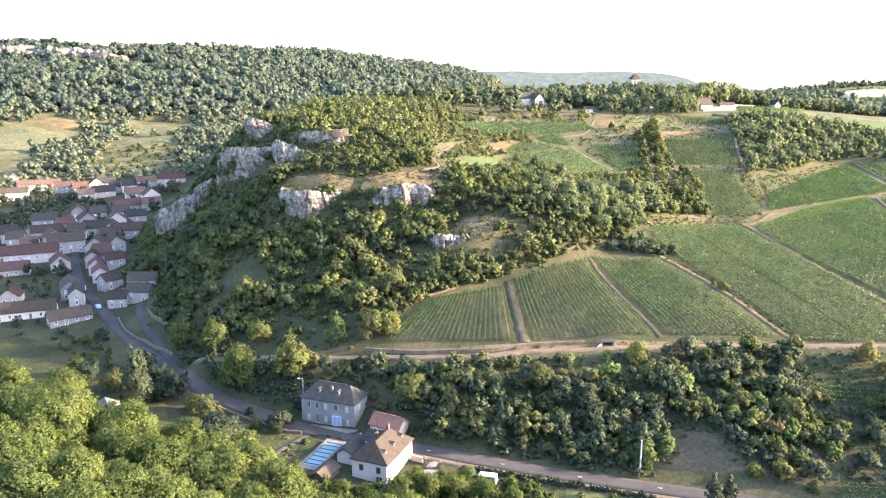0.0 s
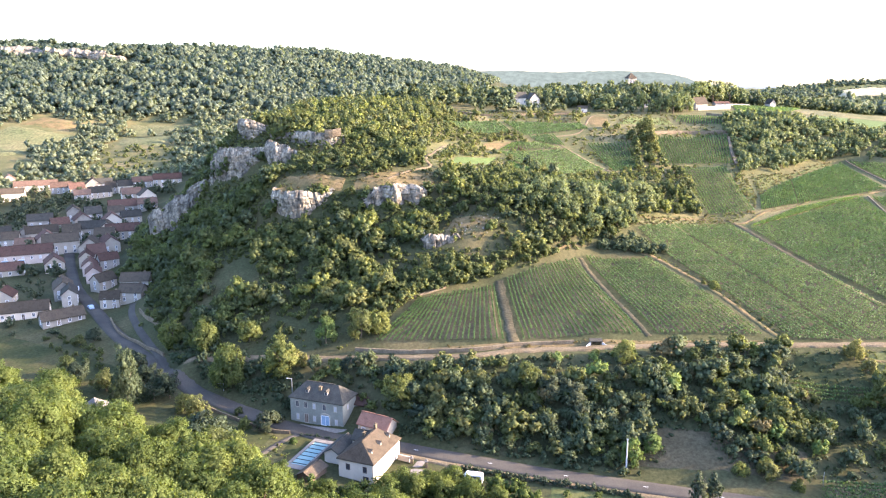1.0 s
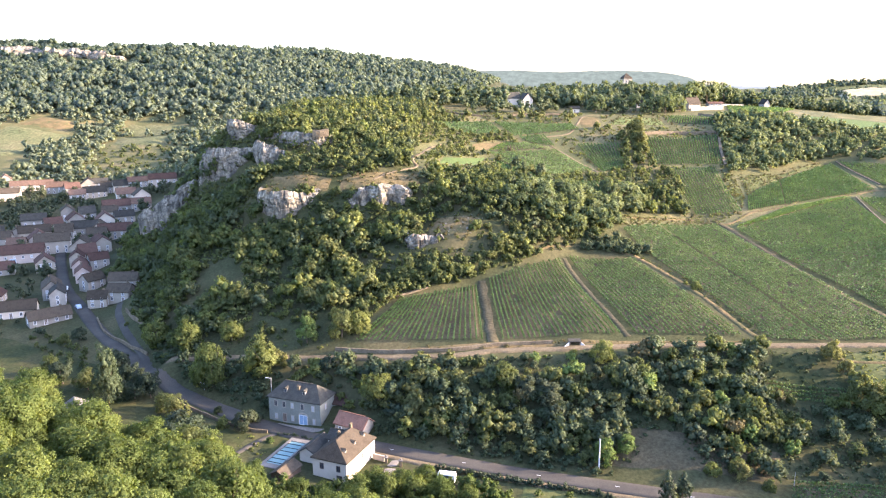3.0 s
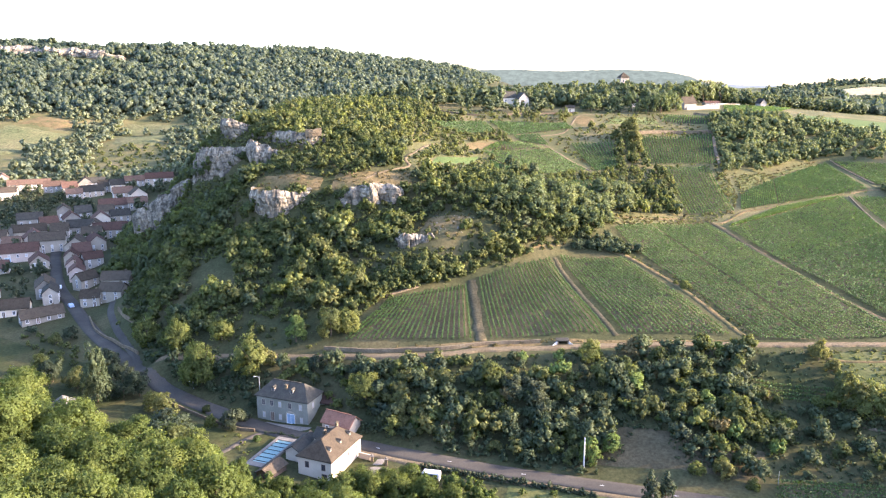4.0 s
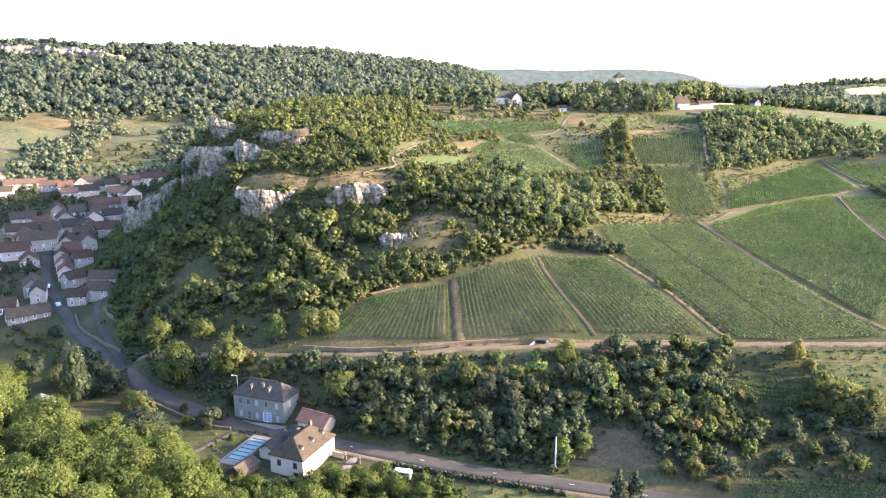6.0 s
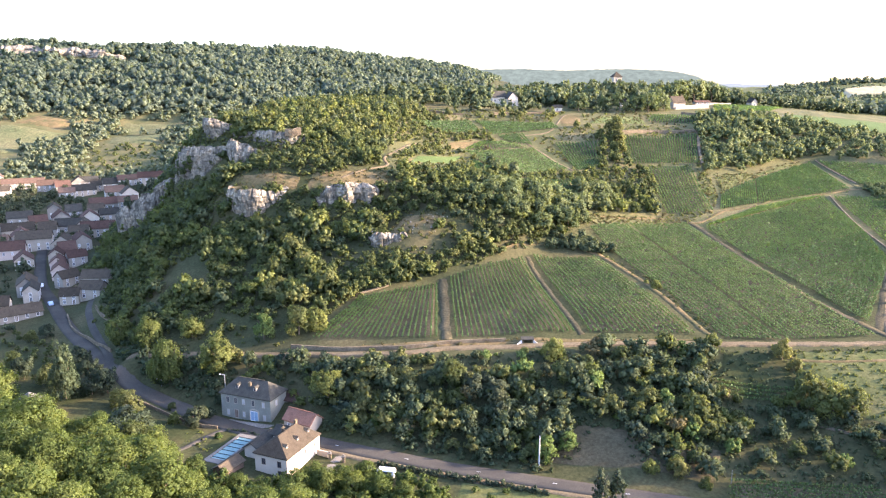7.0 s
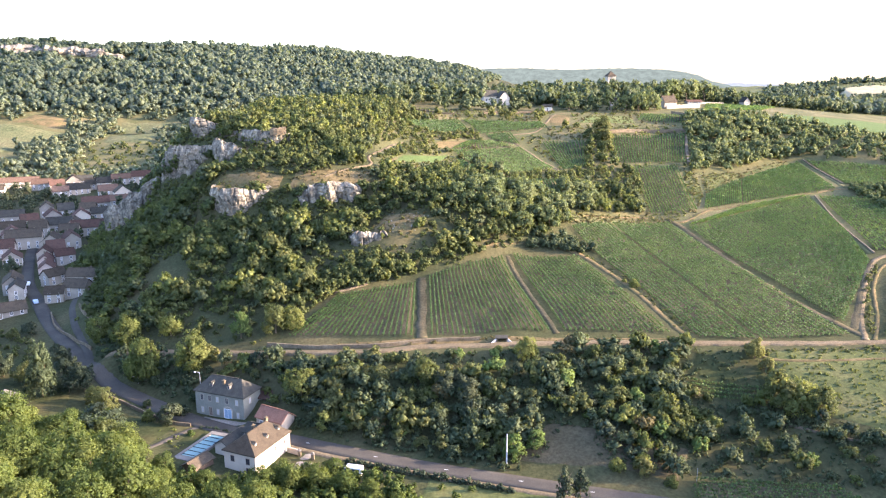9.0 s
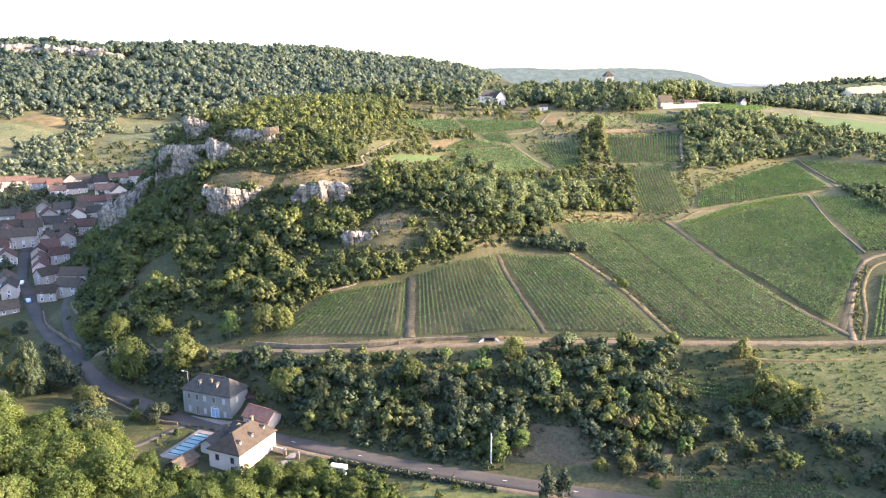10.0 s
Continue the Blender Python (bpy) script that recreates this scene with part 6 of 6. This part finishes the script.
# houses on the plateau
house(54, 513, height(54, 513) + 1.5, 18, 10, 7, 4.4, 3.6, "plaster_white", "slate", "white gabled house among park trees", openings=[("front", -3, 1, 1, 1.5), ("front", 3, 1, 1, 1.5)])
house(63, 510, height(63, 510) + 1, 108, 8, 7, 4.4, 4, "plaster_white", "slate", "white gabled wing among park trees", openings=[("front", 0, 1, 1, 1.5)])
house(87, 456, height(87, 456), -8, 5.4, 4.4, 2.6, 1.3, "plaster_white", "tile_brown", "small white hut at the plateau edge", openings=[("front", 0, 0, 1, 2, "paint_white", "wood_dark", "door")])
house(236, 541, height(236, 541), 104, 6, 4.6, 3.4, 2.8, "plaster_aged", "slate", "white house with dark roof at the plateau edge", openings=[("left", 0, 1, 1, 1.4)])
house(196, 528, height(196, 528), 12, 11, 4.4, 2.0, 1.0, "plaster_aged", "tile_red", "low white farm building on the plateau", openings=[("front", u, 0.8, 1, 1) for u in (-3.5, 0, 3.5)])
house(136, 500, height(136, 500), 12, 6, 5, 2.8, 1.8, "plaster_white", "tile_brown", "small white house under the park trees", openings=[("front", 0, 0.9, 1, 1.2)])
house(169, 494, height(169, 494), 20, 9, 7, 4.2, 3.8, "plaster_cream", "tile_brown", "white house with tall brown roof on the plateau", openings=[("front", -2.6, 1, 1, 1.5), ("front", 2.6, 1, 1, 1.5)], chimneys=[(3.6, 0, 1)])

# ---- garden, walls, poles and vehicles ----
def stone_wall(line, tall, thick, label, material="stone_wall", name="stone_wall", base=0.0, step=1.2):
    """A rubble wall of uneven courses along a plan line, standing on the land."""
    p = smooth_line(line, step)
    d = np.gradient(p, axis=0)
    d /= np.linalg.norm(d, axis=1)[:, None]
    side = np.column_stack((d[:, 1], -d[:, 0]))
    z = heights(p) + base
    bm = bmesh.new()
    rows = []
    for i in range(len(p)):
        t = tall * (1 + 0.12 * noise.noise((p[i, 0] * 0.7, p[i, 1] * 0.7, 0.5)))
        ring = []
        for o, h in ((-0.5, -0.6), (-0.46, t * 0.5), (-0.4, t), (0.4, t), (0.46, t * 0.5), (0.5, -0.6)):
            w = thick * (o + 0.05 * noise.noise((p[i, 0] * 2, h * 3, o)))
            ring.append(bm.verts.new((p[i, 0] + side[i, 0] * w, p[i, 1] + side[i, 1] * w, z[i] + h + 0.06 * noise.noise((p[i, 0] * 1.7, p[i, 1] * 1.7, h)))))
        rows.append(ring)
    for a, b in zip(rows, rows[1:]):
        for k in range(5):
            bm.faces.new((a[k], a[k + 1], b[k + 1], b[k]))
    bm.faces.new(rows[0])
    bm.faces.new(rows[-1][::-1])
    bmesh.ops.recalc_face_normals(bm, faces=bm.faces[:])
    ob = new(name, solid(name, bm, material))
    return tagged(ob, label, "wall", kind="structure")


# swimming pool with its rolling cover
POOL = thing("swimming_pool", pose(-28.7, 163.5, -0.35, 0, 0, 70), "blue covered swimming pool in a pale stone deck", "pool")
bm = bmesh.new()
for x0, x1, y0, y1 in ((-7.6, 7.2, 2.0, 2.8), (-7.6, 7.2, -2.5, -2.0), (5.7, 7.2, -2.0, 2.0), (-7.6, -5.7, -2.0, 2.0)):
    box(bm, x0, x1, y0, y1, -0.9, 0.12)
part("deck", solid("deck", bm, "deck_stone"), POOL)
bm = bmesh.new()
box(bm, -5.7, 5.7, -2.0, 2.0, -0.9, -0.05)
part("cover", solid("cover", bm, "pool_cover"), POOL, label="pale blue pool cover")
bm = bmesh.new()
box(bm, -0.07, 0.07, -2.05, 2.05, -0.05, 0.05)
bar = solid("bar", bm, "rubber")
for k in range(6):
    part("bar", bar, POOL, pose(-4.9 + k * 1.85, 0, 0), "dark cover bar")

stone_wall([(-33.5, 176.5), (-28, 175.2), (-23.4, 173.2)], 1.0, 0.4, "low stone garden wall below the mansion yard", "stone_wall", "garden_wall", -0.8)
stone_wall([(-68, 193.5), (-58, 187), (-49, 181), (-41, 176.5), (-36, 175.5)], 0.9, 0.4, "low pale roadside wall of the garden", "stone_wall", "garden_wall")
stone_wall([(-91, 189.5), (-86, 184), (-80, 178)], 1.0, 0.4, "low white wall at the edge of the near wood", "plaster_white", "garden_wall")
stone_wall([(-22, 202.4), (-10, 198.8), (0, 197.3), (12, 196.6), (26, 198.6), (40, 199.4)], 1.1, 0.6, "dry stone retaining wall above the farm track")
stone_wall([(114, 401), (135, 408), (156, 407)], 1.8, 0.8, "long pale stone wall above the vine terrace")
stone_wall([(156, 405), (149, 380), (145, 361)], 0.7, 1.6, "broad pale stone wall running down the slope")
stone_wall([(167, 488), (191, 497)], 2.6, 0.6, "sunlit white wall of the plateau house", "plaster_cream", "garden_wall")
stone_wall([(202, 534), (222, 543)], 1.5, 0.5, "low white wall under the tall plateau trees", "plaster_cream", "garden_wall")
stone_wall([(160, 452), (175, 444), (208, 460), (222, 470)], 1.6, 0.6, "grey stone wall round the plateau vines")
stone_wall([(-8, 446), (5, 437), (21, 428), (34, 428)], 1.0, 0.5, "pale wall along the plateau edge")
stone_wall([(48, 437), (66, 443), (90, 449)], 1.2, 0.5, "pale wall along the plateau lane")
stone_wall([(-6, 227), (-1, 229), (4, 231.5)], 0.5, 0.7, "heap of pale stones at the vine edge", name="stone_heap")
stone_wall([(113, 167), (118, 164), (128, 158.5)], 0.5, 0.6, "low pale stone edge on the shady slope")
stone_wall([(209.8, 384), (210, 365), (210.6, 344)], 0.6, 0.6, "low rubble wall between two vine parcels")
stone_wall([(190.3, 326), (185.2, 300), (182.3, 280), (181, 258)], 0.6, 0.6, "low rubble wall down the vine slope")
stone_wall([(-119, 262), (-110, 248), (-98, 236), (-86, 225)], 1.2, 0.5, "stone terrace wall beside the village road")
stone_wall([(-108, 262), (-100, 250), (-92, 240)], 1.4, 0.5, "upper stone terrace wall beside the village road")
stone_wall([(-46, 314.6), (-43, 314.6), (-39.6, 315.6)], 2.4, 2.0, "square block of ruined wall on the hilltop", base=4.0, name="ruined_wall")

# vineyard hut set into the wall above the track
HUT = thing("stone_hut", pose(46.0, 198.9, 14.0, 0, 0, 2) @ Matrix.Diagonal((0.72, 0.72, 0.8, 1)), "small stone vineyard hut open to the track", "hut")
bm = bmesh.new()
box(bm, -2.2, -1.7, -1.3, 1.4, -0.5, 1.9)
box(bm, 1.7, 2.2, -1.3, 1.4, -0.5, 1.9)
box(bm, -1.7, 1.7, 0.9, 1.4, -0.5, 1.9)
part("wall", solid("wall", bm, "stone_wall"), HUT)
bm = bmesh.new()
box(bm, -2.5, 2.5, -1.5, 1.6, 1.9, 2.1)
part("roof", solid("roof", bm, "slate"), HUT, pose(0, 0, 0, 4, 0, 0))
bm = bmesh.new()
for s in (-1, 1):
    v = [bm.verts.new(c) for c in ((s * 2.2, -1.3, -0.5), (s * 4.2, -2.2, -0.5), (s * 4.2, -2.2, 0.5), (s * 2.2, -1.3, 1.8), (s * 2.2, -0.9, -0.5), (s * 4.2, -1.8, -0.5), (s * 4.2, -1.8, 0.5), (s * 2.2, -0.9, 1.8))]
    for f in ((0, 1, 2, 3), (7, 6, 5, 4), (0, 4, 5, 1), (1, 5, 6, 2), (2, 6, 7, 3)):
        bm.faces.new([v[k] for k in f])
part("wing_wall", solid("wing_wall", bm, "concrete"), HUT, label="pale concrete wing wall")


def utility_pole(x, y, tall, label, lamp=False, thick=0.2):
    ob = thing("street_lamp" if lamp else "utility_pole", pose(x, y, height(x, y)), label, "pole")
    bm = bmesh.new()
    tube(bm, (0, 0, -0.5), (0, 0, tall), thick if not lamp else 0.12, thick * 0.6 if not lamp else 0.08, 8)
    part("post", solid("post", bm, "concrete" if thick > 0.15 and not lamp else "metal_grey"), ob)
    if lamp:
        bm = bmesh.new()
        tube(bm, (0, 0, tall - 0.1), (-0.9, -0.35, tall + 0.25), 0.05, 0.04, 6)
        part("arm", solid("arm", bm, "metal_grey"), ob)
        bm = bmesh.new()
        box(bm, -1.35, -0.85, -0.5, -0.25, tall + 0.18, tall + 0.3)
        part("lamp_head", solid("lamp_head", bm, "paint_white"), ob)
    else:
        bm = bmesh.new()
        box(bm, -0.7 * thick, 0.7 * thick, -0.7 * thick, 0.7 * thick, tall, tall + 0.12)
        part("cap", solid("cap", bm, "metal_grey"), ob)
    return ob


utility_pole(45, 155.8, 8.3, "pale concrete utility pole beside the road")
utility_pole(-38.0, 190, 6.9, "street lamp on a grey pole beside the mansion", True)
# a low white sign, built from the lamp's post, arm and head
utility_pole(-59.5, 199, 2.2, "small white roadside sign, built as a short lamp post", True)
utility_pole(87, 149.5, 3.2, "thin grey post at the edge of the vines", thick=0.07)
utility_pole(-84, 335, 4.0, "thin mast on the cliff head", thick=0.1)

# gate pillars beside the white house
for x, y in ((-4.3, 160.2), (-0.8, 158.6)):
    ob = thing("gate_pillar", pose(x, y, -1.5), "square stone gate pillar with a ball cap", "pillar", "gate pillars")
    bm = bmesh.new()
    box(bm, -0.35, 0.35, -0.35, 0.35, -0.6, 1.7)
    bmesh.ops.bevel(bm, geom=bm.edges[:], offset=0.04, segments=1, affect="EDGES")
    part("shaft", solid("shaft", bm, "stone_wall"), ob)
    bm = bmesh.new()
    box(bm, -0.46, 0.46, -0.46, 0.46, 1.7, 1.86)
    part("cap", solid("cap", bm, "deck_stone"), ob)
    bm = bmesh.new()
    bmesh.ops.create_icosphere(bm, subdivisions=2, radius=0.26, matrix=Matrix.Translation((0, 0, 2.1)))
    part("ball", solid("ball", bm, "deck_stone"), ob)
bm = bmesh.new()
box(bm, -1.6, 1.6, -0.2, 0.2, -1.0, 1.7)
WALL = new("garden_wall", solid("garden_wall", bm, "plaster_cream"))
WALL.matrix_basis = pose(-6.2, 161.4, -1.4, 0, 0, -25)
tagged(WALL, "cream rendered wall beside the gate", "wall", kind="structure")
drape_quad("forecourt", ((-5.5, 158.5), (-1.5, 156.5), (0.8, 162), (-3.5, 163)), "gravel", 0.24, "pale gravel forecourt inside the gate", "yard")
drape_quad("yard", ((-38, 179.5), (-22.5, 174), (-20, 178), (-36, 184)), "gravel", 0.22, "grey gravel yard before the mansion", "yard")


# cars
def car(x, y, rot, paint, label, van=False):
    ob = thing("car", pose(x, y, height(x, y) + 0.4, 0, 0, rot), label, "car")
    bm = bmesh.new()
    prof = [(-2.1, 0.35), (-2.1, 0.85), (-1.6, 0.95), (-1.1, 1.45), (0.5, 1.5), (1.1, 1.0), (2.0, 0.85), (2.1, 0.4)]
    if van:
        prof = [(-2.4, 0.35), (-2.4, 2.0), (-2.2, 2.15), (1.4, 2.15), (2.0, 1.2), (2.4, 1.0), (2.45, 0.4)]
    sides = [[bm.verts.new((px, s * 0.85, pz)) for px, pz in prof] for s in (-1, 1)]
    for k in range(len(prof)):
        q = (k + 1) % len(prof)
        bm.faces.new((sides[0][k], sides[0][q], sides[1][q], sides[1][k]))
    bm.faces.new(sides[0][::-1])
    bm.faces.new(sides[1])
    bmesh.ops.recalc_face_normals(bm, faces=bm.faces[:])
    bmesh.ops.bevel(bm, geom=bm.edges[:], offset=0.06, segments=1, affect="EDGES")
    part("body", solid("body", bm, paint), ob)
    bm = bmesh.new()
    if van:
        box(bm, 0.3, 1.25, -0.87, 0.87, 1.3, 1.9)
        box(bm, -1.9, 0.1, -0.87, 0.87, 1.35, 1.85)
    else:
        box(bm, -1.0, 0.4, -0.87, 0.87, 1.0, 1.35)
    part("window", solid("window", bm, "glass_dark"), ob)
    bm = bmesh.new()
    tube(bm, (0, -0.1, 0), (0, 0.1, 0), 0.32, 0.32, 12)
    wheel = solid("wheel", bm, "rubber")
    for wx in (-1.3, 1.3):
        for wy in (-0.8, 0.8):
            part("wheel", wheel, ob, pose(wx, wy, 0.32))
    return ob


car(-132.5, 275.5, 128, "paint_car_blue", "small blue car on the village road")
car(-150, 301, 115, "paint_white", "white car parked beside the village houses")
car(9.6, 151.8, 168, "paint_white", "white van parked on the meadow behind the hedge", True)

# dashes along the road
bm = bmesh.new()
box(bm, -0.5, 0.5, -0.04, 0.04, 0, 0.012)
dash = solid("dash", bm, "paint_white")
MARKS = thing("road_marking", pose(0, 0, 0), "worn white centre dashes on the road", "road marking", kind="structure")
line = smooth_line(ROAD[15:], 1.0)
for i in range(6, len(line) - 2, 17):
    (x, y), (u, v) = line[i], line[i + 1]
    part("dash", dash, MARKS, pose(x, y, height(x, y) + 0.46, 0, 0, math.degrees(math.atan2(v - y, u - x))))

# hedge along the meadow, garden shrubs
pts = smooth_line([(7, 157.3), (23, 152.6), (36, 148.6), (46, 145.6)], 0.9)
wood("hedge", pts + RNG.uniform(-0.25, 0.25, pts.shape), RNG.uniform(1.3, 1.9, len(pts)), MID, "leaf_dark", "clipped dark green hedge along the road", "hedge")
pts = smooth_line([(-33, 174.6), (-28, 173.4), (-24, 171.4)], 0.8)
wood("hedge", pts, RNG.uniform(0.9, 1.2, len(pts)), MID, "leaf_dark", "low dark hedge under the garden wall", "hedge")
pts = scatter([(-42, 166), (-33, 160), (-33, 175), (-44, 176)], 2.4, [], [([(-42, 150), (-41, 158), (-39, 167), (-35, 174)], 1.8)], keep=0.6)
wood("garden_shrubs", pts, RNG.uniform(0.7, 1.6, len(pts)), LOW, "leaf_golden", "low garden shrubs and flowers beside the drive", "shrubs")
pts = scatter([(58, 258), (68, 258.5), (80, 257), (83, 260), (72, 266), (60, 265)], 2.2, [], [])
wood("hedge", pts, RNG.uniform(2.4, 3.8, len(pts)), MID, "leaf_park", "dark thicket at the corner of the vines", "hedge")
tree("golden", 90.3, 232.3, 0.5, "", 0.85, 0.9)
tree("golden", 88, 235, 0.25, "", 0.85, 0.5)


# dormers
def dormer(parent, m, w, h, roof="slate"):
    bm = bmesh.new()
    box(bm, -w / 2, w / 2, 0, 1.4, -0.6, h)
    d = part("dormer", solid("dormer", bm, "plaster_cream"), parent, m)
    bm = bmesh.new()
    a = [bm.verts.new(c) for c in ((-w / 2 - 0.15, -0.15, h), (w / 2 + 0.15, -0.15, h), (0, -0.15, h + w * 0.5), (-w / 2 - 0.15, 1.8, h), (w / 2 + 0.15, 1.8, h), (0, 1.8, h + w * 0.5))]
    for f in ((0, 1, 2), (5, 4, 3), (0, 2, 5, 3), (1, 4, 5, 2), (0, 3, 4, 1)):
        bm.faces.new([a[k] for k in f])
    part("dormer_roof", solid("dormer_roof", bm, roof), d)
    bm = bmesh.new()
    box(bm, -w * 0.3, w * 0.3, -0.03, 0.02, 0.1, h * 0.85)
    part("pane", solid("pane", bm, "glass_dark"), d)


for u in (-3.2, 2.4):
    dormer(MANSION, pose(u, -2.7, 7.8), 0.85, 0.95)
for u in (-4.4, 0.0, 4.4):
    dormer(WHITE, pose(u, -3.0, 6.8), 0.6, 0.6, "tile_brown")

# round-headed surround of the mansion's blue door
bm = bmesh.new()
arc = [(-1.25, 0.0), (-1.25, 2.3)] + [(-1.25 * math.cos(a), 2.3 + 0.75 * math.sin(a)) for a in (0.5, 1.0, 1.57, 2.14, 2.64)] + [(1.25, 2.3), (1.25, 0.0)]
rings = [[bm.verts.new((x * k, y, z * (k * 0.5 + 0.5))) for x, z in arc] for k, y in ((1.0, 0.02), (1.18, 0.02), (1.18, -0.14), (1.0, -0.14))]
for a, b in zip(rings, rings[1:] + rings[:1]):
    for i in range(len(arc) - 1):
        bm.faces.new((a[i], a[i + 1], b[i + 1], b[i]))
part("door_surround", solid("door_surround", bm, "plaster_cream"), MANSION, pose(2.6, -3.8, 0), "pale arched stone door surround")

# church tower on the plateau
CHURCH = thing("church", pose(160, 640, 72.0, 0, 0, 12) @ Matrix.Diagonal((0.98, 0.98, 0.8, 1)), "stone church tower with a tiled pyramid roof", "church")
bm = bmesh.new()
box(bm, -3.6, 3.6, -3.6, 3.6, -8, 22)
part("tower", solid("tower", bm, "plaster_cream"), CHURCH)
bm = bmesh.new()
v = [bm.verts.new(c) for c in ((-4.3, -4.3, 22), (4.3, -4.3, 22), (4.3, 4.3, 22), (-4.3, 4.3, 22), (0, 0, 27.5))]
for f in ((0, 1, 4), (1, 2, 4), (2, 3, 4), (3, 0, 4), (3, 2, 1, 0)):
    bm.faces.new([v[k] for k in f])
part("spire", solid("spire", bm, "tile_brown"), CHURCH)
for turn, (px, py) in ((0, (0, -3.6)), (90, (3.6, 0))):
    for u in (-1.3, 1.3):
        c, s = math.cos(radians(turn)), math.sin(radians(turn))
        add_window(CHURCH, pose(px + c * u, py + s * u, 17, 0, 0, turn), 1.1, 3.0, "concrete", "glass_dark")
